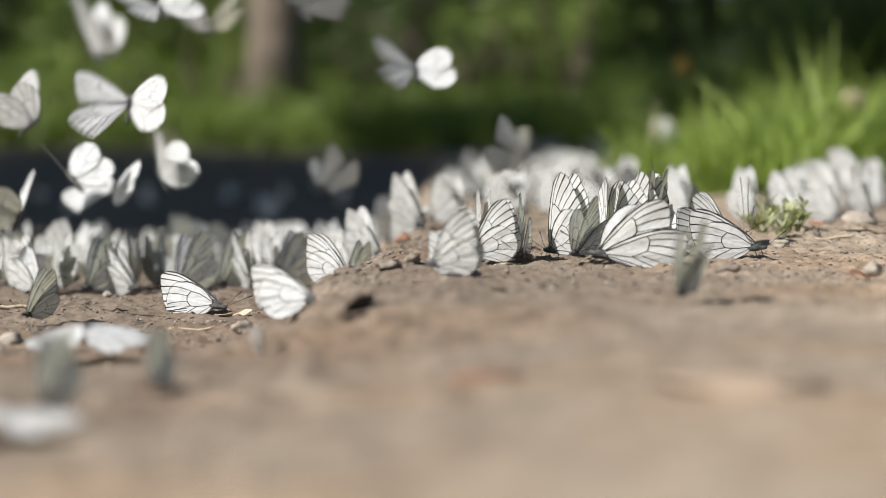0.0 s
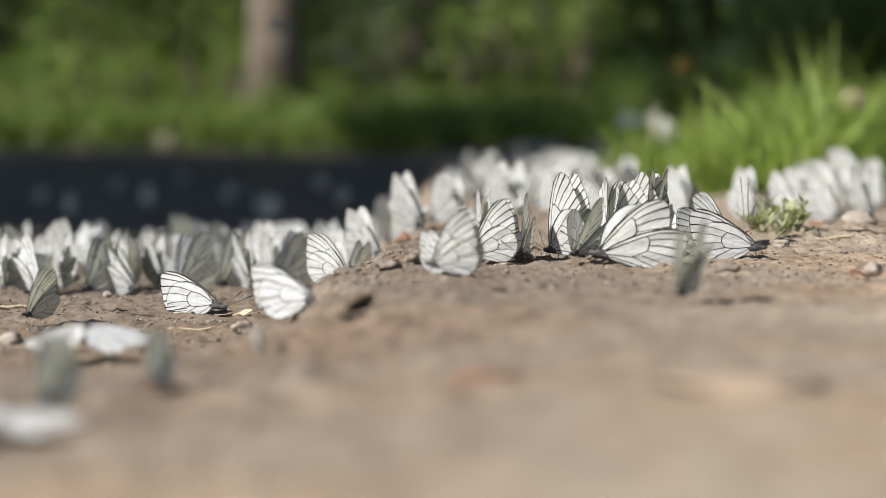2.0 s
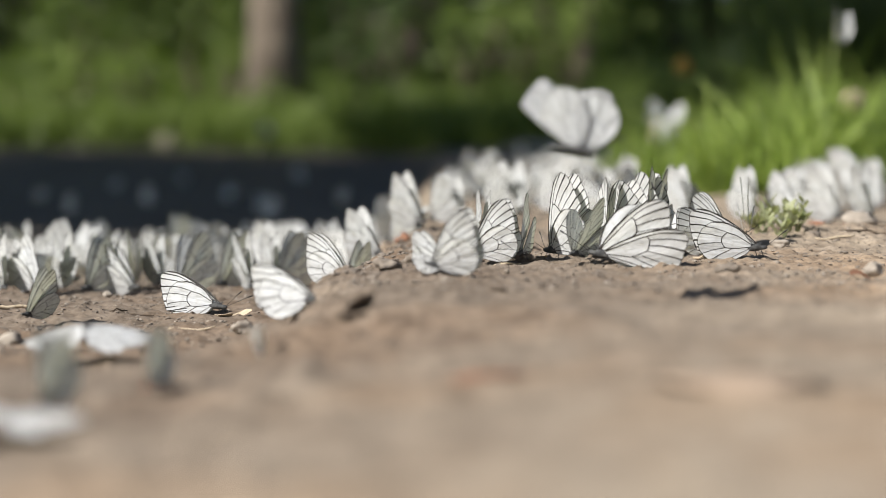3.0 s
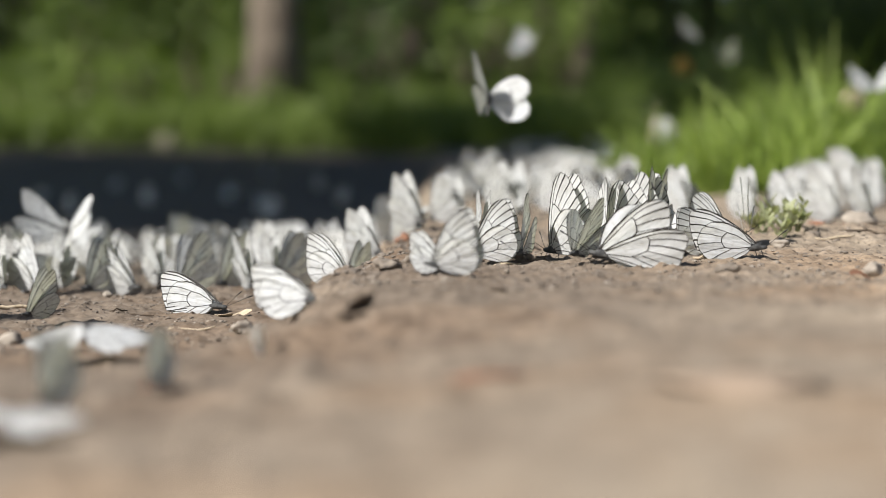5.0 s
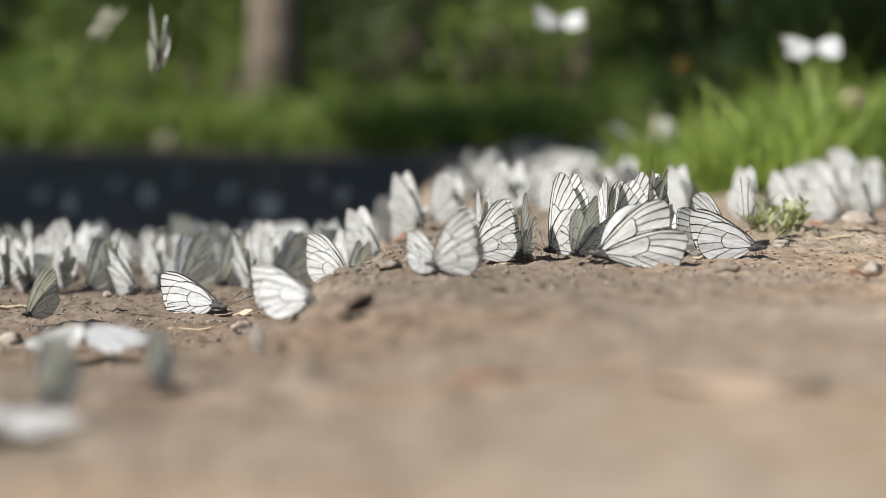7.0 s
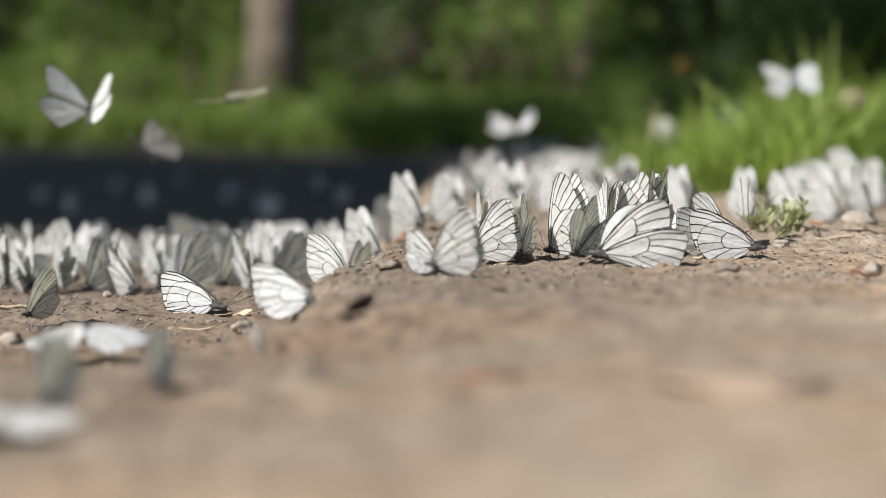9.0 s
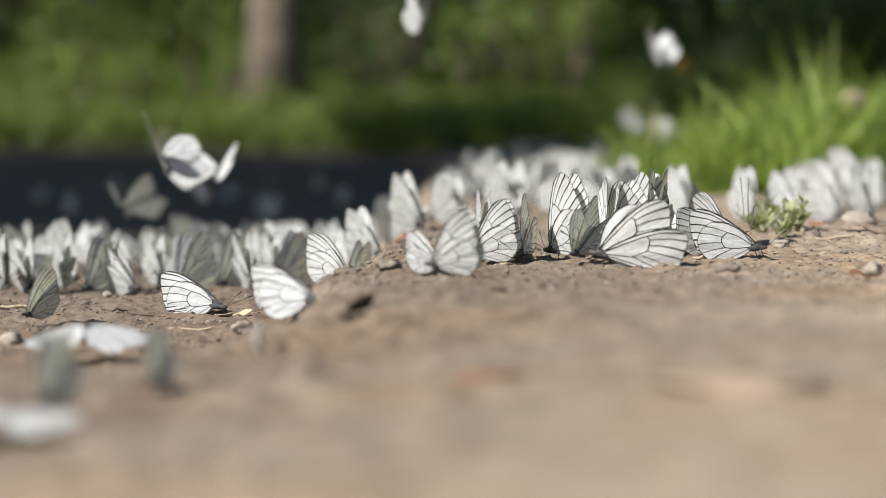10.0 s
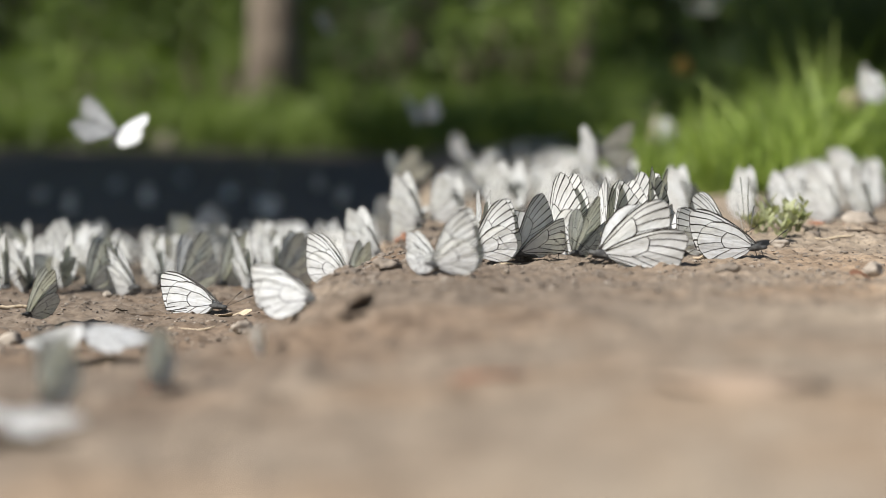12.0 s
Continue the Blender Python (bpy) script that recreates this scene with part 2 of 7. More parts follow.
PITS = [(-0.0313, 0.714, 0.0062, 0.004), (0.0194, 0.709, 0.0036, 0.003), (0.044, 0.735, 0.005, 0.003), (-0.012, 0.74, 0.006, 0.003), (-0.037, 0.57, 0.006, 0.005)]


def ground():
    ys = np.concatenate([np.arange(0.05, 0.30, 0.02), np.arange(0.30, 0.76, 0.005), np.arange(0.76, 1.06, 0.0013),
                         1.06 * 1.012 ** np.arange(0, 75), 2.62 * 1.05 ** np.arange(0, 105)])
    half = np.concatenate([np.arange(0, 0.235, 0.0016), 0.235 * 1.03 ** np.arange(0, 60), 1.43 * 1.13 ** np.arange(0, 47)])
    xs = np.concatenate([-half[:0:-1], half])
    ys = np.concatenate([[-400, -60, -10, -3, -1, -0.4], ys])
    gx, gy = np.meshgrid(xs, ys)
    gz = relief(gx, gy)
    nx, ny = len(xs), len(ys)
    i = np.arange(nx * ny).reshape(ny, nx)
    quads = np.stack([i[:-1, :-1], i[:-1, 1:], i[1:, 1:], i[1:, :-1]], -1).reshape(-1, 4)
    me = bpy.data.meshes.new("ground")
    me.vertices.add(nx * ny)
    me.vertices.foreach_set("co", np.stack([gx, gy, gz], -1).astype(np.float32).ravel())
    me.loops.add(quads.size)
    me.loops.foreach_set("vertex_index", quads.ravel().astype(np.int32))
    me.polygons.add(len(quads))
    me.polygons.foreach_set("loop_start", np.arange(0, quads.size, 4, dtype=np.int32))
    me.update(calc_edges=True)
    me.shade_smooth()
    me.materials.append(EARTH)
    tagged(new("ground", me), "dry trodden brown earth of a path, rising to a grassy bank", "ground", kind="structure")


def height(x, y):
    return float(relief(np.array(float(x)), np.array(float(y))))


ground()


# ---- butterflies ----
MM = 0.001


def wing_mesh(name, outline, veins, seed, side=1, bow=0.3):
    """A wing lying flat: x from the root to the tip, y towards the leading edge. A thin pleated skin, a dark rim, raised dark veins on both faces."""
    rnd = random.Random(seed)
    rim = curve_through([(*p, 0) for p in outline], 56)
    rim = [Vector((p.x * (1 + rnd.uniform(-0.012, 0.006)), p.y + rnd.uniform(-0.14, 0.14), 0)) for p in rim]
    heart = Vector((sum(p.x for p in rim) / len(rim), sum(p.y for p in rim) / len(rim), 0))

    def lift(p):
        fan = math.atan2(p.y, p.x + 2.5)
        pleat = 0.20 * math.sin(fan * 19 + seed) * min(1.0, max(0.0, (math.hypot(p.x, p.y) - 6) / 14))
        return 0.0018 * p.x * p.x * (0.4 + 0.02 * p.y) + bow * (p.y / 12) ** 2 + pleat

    def put(p, proud=0.0):
        return Vector((p.x, p.y, lift(p) * side + proud)) * MM

    verts, faces = [put(heart)], []
    rings = 9
    for r in range(1, rings + 1):
        verts += [put(heart.lerp(p, r / rings)) for p in rim]
    n = len(rim)
    for k in range(n):
        j = (k + 1) % n
        faces.append((0, 1 + k, 1 + j))
        for r in range(rings - 1):
            a, b = 1 + r * n, 1 + (r + 1) * n
            faces.append((a + k, b + k, b + j, a + j))
    skin = len(faces)

    def strip(line, width0, width1):
        for proud in (0.11, -0.11):
            o = len(verts)
            for i, p in enumerate(line):
                d = (line[min(i + 1, len(line) - 1)] - line[max(i - 1, 0)]).normalized()
                w = 0.62 * (width0 + (width1 * 1.25 - width0) * (i / (len(line) - 1)) ** 2) / 2
                across = Vector((-d.y, d.x, 0)) * w
                verts.extend((put(p + across, proud), put(p - across, proud)))
            for i in range(len(line) - 1):
                faces.append((o + 2 * i, o + 2 * i + 1, o + 2 * i + 3, o + 2 * i + 2))
            foot = min(range(1, 1 + rings * n), key=lambda q: (verts[q] - verts[o + 2]).length)
            faces.append((o, o + 1, foot))
            ties.append(len(faces) - 1)

    ties = []
    for w0, w1, *points in veins:
        k = rnd.uniform(0.75, 1.2)
        line = curve_through([(*p, 0) for p in points], 9)
        bent = [p + Vector((0, rnd.uniform(-0.12, 0.12), 0)) if 0 < i < 8 else p for i, p in enumerate(line)]
        strip(bent, w0 * k, w1 * k)
    strip([p.lerp(heart, 0.010) for p in rim], 0.34, 0.30)
    me = mesh(name, verts, faces, [WING, VEIN], True)
    for i in range(skin, len(faces)):
        me.polygons[i].material_index = 0 if i in ties else 1
    return me


FORE = [(0, 1.0), (8, 3.4), (18, 4.9), (28, 4.9), (34, 3.0), (36.4, -0.6), (34.2, -5.2), (30.6, -9.8), (27, -13.4), (24.2, -15.2), (18, -12.4), (9, -7), (1, -2.4), (0, 1.0)]
FORE_VEINS = [
    (0.9, 0.6, (0.5, 1.0), (8, 3.2), (18, 4.6), (28, 4.6), (34, 2.8)),
    (0.6, 0.5, (0.5, 0.6), (8, 1.9), (15, 2.9), (20, 3.3)),
    (0.5, 0.9, (20, 3.3), (27, 3.3), (35.4, 1.2)),
    (0.5, 1.0, (20.5, 1.6), (27.5, 0.6), (35.8, -2.0)),
    (0.5, 1.1, (19.5, -0.6), (26.5, -2.4), (33.8, -5.6)),
    (0.5, 1.1, (18.2, -2.6), (24.4, -5.4), (31.2, -8.8)),
    (0.5, 1.0, (15.4, -4.0), (22, -8.2), (28.4, -11.6)),
    (0.5, 0.9, (11.0, -3.6), (19, -9.6), (26.4, -14.4)),
    (0.55, 0.5, (0.5, -0.6), (6, -2.1), (11, -3.6), (18.2, -2.6)),
    (0.7, 0.7, (20, 3.3), (20.5, 1.6), (19.5, -0.6), (18.2, -2.6)),
    (0.55, 0.6, (0.5, -1.4), (9, -5.6), (18, -11.2), (24.4, -15.2)),
]
HIND = [(0, 2.2), (6, 7.0), (14, 9.6), (20.5, 8.8), (25, 4.8), (26.4, -1.0), (24.2, -6.4), (19.4, -10.2), (13, -11.0), (6, -7.6), (0.5, -3.0), (0, 2.2)]
HIND_VEINS = [
    (0.7, 0.4, (0.5, 1.8), (6, 6.6), (14, 9.2), (20.2, 8.6)),
    (0.6, 0.5, (0.5, 0.9), (7, 3.7), (12.5, 4.8)),
    (0.4, 0.45, (12.5, 4.8), (19, 6.0), (23.6, 6.1)),
    (0.4, 0.45, (14.6, 2.2), (21, 2.6), (26, 2.2)),
    (0.4, 0.45, (14.4, -0.6), (21, -1.8), (25.8, -3.4)),
    (0.4, 0.45, (12.4, -2.8), (18.6, -5.2), (23.0, -7.6)),
    (0.4, 0.45, (8.6, -2.6), (14.6, -6.8), (18.4, -10.4)),
    (0.55, 0.5, (0.5, -0.6), (5, -1.9), (8.6, -2.6), (12.4, -2.8)),
    (0.55, 0.55, (12.5, 4.8), (14.6, 2.2), (14.4, -0.6), (12.4, -2.8)),
    (0.5, 0.4, (0.5, -1.6), (6, -5.4), (11.8, -10.4)),
]
FORE_MESH = {side: [wing_mesh("forewing", FORE, FORE_VEINS, s, side) for s in range(4)] for side in (1, -1)}
HIND_MESH = {side: [wing_mesh("hindwing", HIND, HIND_VEINS, s, side, -0.4) for s in range(4)] for side in (1, -1)}


def body_mesh():
    """Head, furry thorax and abdomen in one: the head towards +x."""
    spine = [(8.8, 0.6), (8.2, 0.8), (6.9, 0.9), (6.0, 0.8), (4.8, 1.0), (2.3, 1.3), (-0.6, 1.0), (-1.8, 0.8), (-4.4, 0.6), (-7.6, 0.2), (-10.2, -0.3), (-11.4, -0.6)]
    girth = [0.2, 0.9, 1.2, 0.95, 1.7, 2.0, 1.7, 1.25, 1.35, 1.2, 0.8, 0.2]
    v, f = tube([(x * MM, 0, z * MM) for x, z in spine], [g * MM for g in girth], 9)
    rnd = random.Random(3)
    hairs = []
    for _ in range(70):
        x = rnd.uniform(0, 6)
        w = rnd.uniform(0, math.pi)
        n = Vector((rnd.uniform(-0.4, 0.4), math.cos(w), math.sin(w)))
        root = Vector((x, 0, 1.2)) + n * 1.7
        tip, side = root + n * rnd.uniform(0.7, 1.5), Vector((0.12, 0, 0))
        hairs.append(([(root - side) * MM, (root + side) * MM, tip * MM], [(0, 1, 2)]))
    return mesh("body", *join((v, f), *hairs), FUR, True)


def feeler_mesh(side):
    line = curve_through([(7.8, side * 0.5, 1.2), (12, side * 2.4, 4.0), (16, side * 4.8, 7.0), (19, side * 6.4, 8.8)], 8)
    return mesh("antenna", *tube([p * MM for p in line], [r * MM for r in (0.16, 0.14, 0.13, 0.13, 0.14, 0.2, 0.36, 0.3)], 5), CHITIN, True)


def leg_mesh(side, fore):
    line = [(fore, side * 1.2, 0), (fore + 1.2, side * 3.6, -0.2), (fore + 2.2, side * 4.6, -3.6)]
    return mesh("leg", *tube([Vector(p) * MM for p in line], [0.22 * MM, 0.16 * MM, 0.1 * MM], 4), CHITIN)


BODY = body_mesh()
FEELERS = [feeler_mesh(s) for s in (1, -1)]
LEGS = [leg_mesh(s, f) for s in (1, -1) for f in (4.4, 1.4)]
STANCE = 0.0036        # the body's height over the feet


def wing_pose(side, root, sweep, spread, gap=0.8):
    """side 1: left wing. sweep: degrees of the wing's axis from straight ahead; spread: degrees from upright."""
    s, p = radians(sweep), radians(spread)
    out = Vector((0, side * math.sin(p), math.cos(p)))
    ahead = Vector((1, 0, 0))
    axis = ahead * math.cos(s) + out * math.sin(s)
    lead = ahead * math.sin(s) - out * math.cos(s)
    m = Matrix((axis, lead, axis.cross(lead))).transposed().to_4x4()
    return Matrix.Translation((root * MM, side * gap * MM, 1.9 * MM)) @ m


def wings_at(sweep, spread):
    """The poses of the four wings: forewing and hindwing, left and right."""
    hind = sweep + max(18, 44 - (sweep - 98) * 0.55) if sweep > 92 else sweep + 44
    wide = spread + (7.5 if sweep > 92 else 1.5)
    return [wing_pose(1, 3.4, sweep, spread), wing_pose(1, 0.8, hind, wide, 1.7),
            wing_pose(-1, 3.4, sweep, spread), wing_pose(-1, 0.8, hind, wide, 1.7)]


def butterfly(m, sweep, spread, label, group, size=1.0, seed=0, limbs=True, uneven=0.0):
    b = thing("butterfly", m @ Matrix.Diagonal((size, size, size, 1)), label, "butterfly", group)
    part("body", BODY, b, label="dark grey furry body")
    for k, w in enumerate(wings_at(sweep, spread)):
        if k > 1 and uneven:
            w = wings_at(sweep, spread + uneven)[k]
        me = (FORE_MESH, HIND_MESH)[k % 2][1 if k < 2 else -1][(seed + k // 2) % 4]
        part("forewing" if k % 2 == 0 else "hindwing", me, b, w)
    for me in FEELERS:
        part("antenna", me, b)
    if limbs:
        for me in LEGS:
            part("leg", me, b)
    return b


def seat(x, y, heading, pitch=6.0, lean=0.0, lift=0.0):
    """The pose of a butterfly that stands on the ground, head towards heading (0: +x, 90: +y)."""
    z = height(x, y) + STANCE + lift
    return pose(x, y, z, lean, -pitch, heading)


CLOSED = "white black-veined butterfly with closed wings, standing on damp earth"
OPEN = "white black-veined butterfly with half-open wings, standing on damp earth"
FLAT = "white butterfly with wings spread flat on brown earth"
count = 0


def rest(x, y, heading, sweep=118, spread=5, lean=0, pitch=6, size=1.0, uneven=0.0, label="", lift=0.0):
    global count
    count += 1
    label = label or (FLAT if spread > 60 else OPEN if spread > 14 else CLOSED)
    return butterfly(seat(x, y, heading, pitch, lean, lift), sweep, spread, label, "butterflies at rest", size * 0.9, count, y < 1.7, uneven)


SIT = []


def crowd(seed, amount, gap, spot, lit=0.6, small=0.86, large=1.08):
    """Butterflies at rest, drawn at random spots that keep a gap between them."""
    rnd = random.Random(seed)
    tries = 0
    while amount and tries < 6000:
        tries += 1
        p = spot(rnd)
        if p is None or any((p[0] - q[0]) ** 2 + (p[1] - q[1]) ** 2 < gap * gap for q in SIT):
            continue
        SIT.append(p)
        amount -= 1
        heading = rnd.choice((rnd.uniform(292, 350), rnd.uniform(110, 166))) if rnd.random() < lit else rnd.choice((rnd.uniform(190, 248), rnd.uniform(12, 68)))
        rest(*p, heading, sweep=rnd.uniform(94, 150), spread=abs(rnd.gauss(6, 9)) + 2, lean=rnd.uniform(-18, 18), pitch=rnd.uniform(-4, 20), size=rnd.uniform(small, large), uneven=rnd.choice((0, 0, rnd.uniform(0, 30))))


def swarm(seed, amount, gap, spot, lit=0.6):
    """The far end of the crowd, past counting: bodies and wings joined into one."""
    rnd = random.Random(seed)
    verts, faces, tones = [], [], []
    tries = 0
    while amount and tries < 6000:
        tries += 1
        p = spot(rnd)
        if p is None or any((p[0] - q[0]) ** 2 + (p[1] - q[1]) ** 2 < gap * gap for q in SIT):
            continue
        SIT.append(p)
        amount -= 1
        heading = rnd.choice((rnd.uniform(292, 350), rnd.uniform(110, 166))) if rnd.random() < lit else rnd.choice((rnd.uniform(190, 248), rnd.uniform(12, 68)))
        size = rnd.uniform(0.76, 0.96)
        m = seat(*p, heading, rnd.uniform(-4, 20), rnd.uniform(-18, 18)) @ Matrix.Diagonal((size, size, size, 1))
        wings = wings_at(rnd.uniform(94, 150), abs(rnd.gauss(6, 9)) + 2)
        pieces = [((FORE_MESH, HIND_MESH)[k % 2][1 if k < 2 else -1][rnd.randrange(4)], m @ w, 0) for k, w in enumerate(wings)] + [(BODY, m, 2)]
        for me, place, tone in pieces:
            o = len(verts)
            verts += [place @ v.co for v in me.vertices]
            faces += [tuple(i + o for i in f.vertices) for f in me.polygons]
            tones += [tone or f.material_index for f in me.polygons]
    me = mesh("butterfly_swarm", verts, faces, [WING, VEIN, FUR], True)
    me.polygons.foreach_set("material_index", tones)
    tagged(new("butterfly_swarm", me), "distant crowd of white butterflies on bare earth", "butterflies", kind="stuff")


FLIGHT = "white black-veined butterfly in flight, wings beating"


def flier(size=1.0, seed=0):
    return butterfly(pose(0, -3, 0.1), 72, 30, FLIGHT, "butterflies on the wing", size, seed, False)


# ---- plants ----
def blades(name, spots, low, high, width, material, label, seed, lean=0.35, segments=3):
    """Many grass blades as one sheet of stuff. spots: function that draws a root."""
    rnd = random.Random(seed)
    verts, faces = [], []
    for _ in range(spots[0]):
        p = spots[1](rnd)
        if p is None:
            continue
        x, y = p[:2]
        k = p[2] if len(p) > 2 else 1.0
        h = rnd.uniform(low, high) * k
        w = width * rnd.uniform(0.6, 1.2)
        turn, bend = rnd.uniform(0, 6.283), abs(rnd.gauss(lean, 0.25)) * h
        face = rnd.uniform(0, 6.283)
        ax, ay = math.cos(face) * w / 2, math.sin(face) * w / 2
        z = float(lie(x, y)) - 0.005
        o = len(verts)
        for i in range(segments):
            u = i / segments
            cx, cy, cz = x + math.cos(turn) * bend * u * u, y + math.sin(turn) * bend * u * u, z + h * u * (1 - 0.25 * u * min(bend / h, 1))
            t = 1 - 0.55 * u
            verts += [(cx - ax * t, cy - ay * t, cz), (cx + ax * t, cy + ay * t, cz)]
        verts.append((x + math.cos(turn) * bend, y + math.sin(turn) * bend, z + h * (1 - 0.25 * min(bend / h, 1))))
        for i in range(segments - 1):
            faces.append((o + 2 * i, o + 2 * i + 1, o + 2 * i + 3, o + 2 * i + 2))
        faces.append((o + 2 * segments - 2, o + 2 * segments - 1, o + 2 * segments))
    tagged(new(name, mesh(name, verts, faces, material)), label, "grass", kind="stuff")


def leaf_cloud(rnd, blobs, amount, size):
    """Leaves on the shells and in the body of several clumps: vertices and faces."""
    verts, faces = [], []
    for cx, cy, cz, r in blobs:
        for _ in range(int(amount * r * r)):
            d = Vector((rnd.gauss(0, 1), rnd.gauss(0, 1), rnd.gauss(0, 1))).normalized()
            p = Vector((cx, cy, cz)) + d * r * rnd.uniform(0.55, 1.08)
            a = Vector((rnd.gauss(0, 1), rnd.gauss(0, 1), rnd.gauss(0, 1) - 0.4)).normalized()
            b = a.cross(Vector((rnd.gauss(0, 1), rnd.gauss(0, 1), rnd.gauss(0, 1)))).normalized()
            s = size * rnd.uniform(0.6, 1.25)
            o = len(verts)
            verts += [p, p + a * s * 0.5 + b * s * 0.3, p + a * s, p + a * s * 0.5 - b * s * 0.3]
            faces.append((o, o + 1, o + 2, o + 3))
    return verts, faces


def tree(x, y, girth, tall, crown, leaf, bark, label, seed, amount=420, size=0.10):
    """crown: clumps (dx, dy, z, radius) about the trunk."""
    rnd = random.Random(seed)
    z = float(lie(x, y))
    t = thing("tree", pose(x, y, z - 0.03), label, "tree", "trees by the path")
    line, radii = [], []
    for i in range(9):
        u = i / 8
        line.append((rnd.gauss(0, 0.02) * u * tall / 3, rnd.gauss(0, 0.02) * u * tall / 3, u * tall))
        radii.append(girth * (1.35 if i == 0 else 1 - 0.62 * u))
    line[0], line[1] = (0, 0, 0), (0, 0, tall / 14)
    part("trunk", mesh("trunk", *tube(line, radii, 12), bark, True), t)
    for dx, dy, cz, r in crown:
        start = Vector((0, 0, min(tall * 0.9, max(cz - r, tall * 0.4))))
        end = Vector((dx, dy, cz - z))
        part("limb", mesh("limb", *tube([start, start.lerp(end, 0.5) + Vector((0, 0, 0.12)), end], [girth * 0.3, girth * 0.18, girth * 0.08], 6), bark, True), t)
    part("crown", mesh("crown", *leaf_cloud(rnd, [(dx, dy, cz - z, r) for dx, dy, cz, r in crown], amount, size), leaf), t)
    return t


def shrub(x, y, tall, wide, leaf, label, seed, amount=1200, size=0.05):
    rnd = random.Random(seed)
    z = float(lie(x, y))
    t = thing("shrub", pose(x, y, z - 0.02), label, "shrub", "shrubs on the bank")
    blobs = [(rnd.uniform(-wide, wide) * 0.6, rnd.uniform(-wide, wide) * 0.6, tall * rnd.uniform(0.25, 0.8), wide * rnd.uniform(0.35, 0.6)) for _ in range(9)]
    for bx, by, bz, r in blobs[:6]:
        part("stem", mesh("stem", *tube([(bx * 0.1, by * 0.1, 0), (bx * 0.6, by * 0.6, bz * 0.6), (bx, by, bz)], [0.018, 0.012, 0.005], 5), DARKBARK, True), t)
    part("crown", mesh("crown", *leaf_cloud(rnd, blobs, amount, size), leaf), t)
    return t


def tufts(name, amount, per, seed, low, high, width, material, label, y0=2.2, y1=4.4, inner=0.088):
    """Grass in tufts whose blades fan out from their roots."""
    rnd = random.Random(seed)
    verts, faces = [], []
    for _ in range(amount):
        y = y0 + (y1 - y0) * rnd.random() ** 1.3
        u = rnd.random()
        x = (inner + (0.298 - inner) * u) * y
        k = 0.45 + 0.62 * min(1, u * 2.4) * rnd.uniform(0.5, 1.1)
        for _ in range(per):
            w, out = rnd.uniform(0, 6.283), abs(rnd.gauss(0, 0.55))
            h = rnd.uniform(low, high) * k * min(1, 2.9 / y) * (1.45 if rnd.random() < 0.12 else 1)
            bx, by = x + math.cos(w) * rnd.uniform(0, 0.03), y + math.sin(w) * rnd.uniform(0, 0.03)
            z = float(lie(bx, by)) - 0.004
            wd = width * rnd.uniform(0.6, 1.2)
            face = rnd.uniform(0, 6.283)
            ax, ay = math.cos(face) * wd / 2, math.sin(face) * wd / 2
            o = len(verts)
            for i in range(4):
                q = i / 4
                reach = out * h * (0.35 * q + 0.65 * q * q)
                cx, cy, cz = bx + math.cos(w) * reach, by + math.sin(w) * reach, z + h * (q - 0.28 * out * q * q)
                t = 1 - 0.6 * q * q
                verts += [(cx - ax * t, cy - ay * t, cz), (cx + ax * t, cy + ay * t, cz)]
            verts.append((bx + math.cos(w) * out * h, by + math.sin(w) * out * h, z + h * (1 - 0.28 * out)))
            for i in range(3):
                faces.append((o + 2 * i, o + 2 * i + 1, o + 2 * i + 3, o + 2 * i + 2))
            faces.append((o + 6, o + 7, o + 8))
    tagged(new(name, mesh(name, verts, faces, material)), label, "grass", kind="stuff")


def verge_front(rnd):
    y = rnd.uniform(2.0, 2.6)
    return rnd.uniform(0.10, 0.30) * y, y, 0.5


def bank(rnd):
    y = 5.75 + 8.75 * rnd.random() ** 1.5
    return rnd.uniform(-0.30, 0.30) * y, y, 0.6 + 0.5 * rnd.random()


def bank_front(rnd):
    y = rnd.uniform(5.7, 6.8)
    return rnd.uniform(-0.26, 0.10) * y, y


tufts("verge_grass", 180, 80, 1, 0.03, 0.122, 0.0034, GRASS, "bright sunlit green grass at the edge of the path", 1.75, 4.0, 0.09)
# back rows: their shade is painted into the blade colour
tufts("tall_grass", 90, 90, 4, 0.22, 0.60, 0.007, SHADEGRASS, "tall grass behind the verge, shade put into its green", 4.0, 5.6, 0.11)
blades("short_grass", (1500, verge_front), 0.03, 0.10, 0.004, GRASS, "short green grass tips growing from dry earth", 2, 0.6)
blades("dry_stems", (60, verge_front), 0.08, 0.22, 0.0035, STRAW, "dry straw-coloured stems among the grass", 8, 0.3)
blades("bank_front_grass", (9000, bank_front), 0.05, 0.16, 0.009, MEADOW, "sunlit green grass at the foot of the bank", 9, 0.5, 2)
blades("bank_grass", (26000, bank), 0.08, 0.22, 0.012, MEADOW, "sunlit green meadow grass on the bank", 3, 0.5, 2)

def clumps(seed, amount, x0, x1, y0, y1, z0, z1, r0, r1):
    """Leaf clumps of a crown, relative to the trunk's foot."""
    rnd = random.Random(seed)
    return [(rnd.uniform(x0, x1), rnd.uniform(y0, y1), rnd.uniform(z0, z1), rnd.uniform(r0, r1)) for _ in range(amount)]


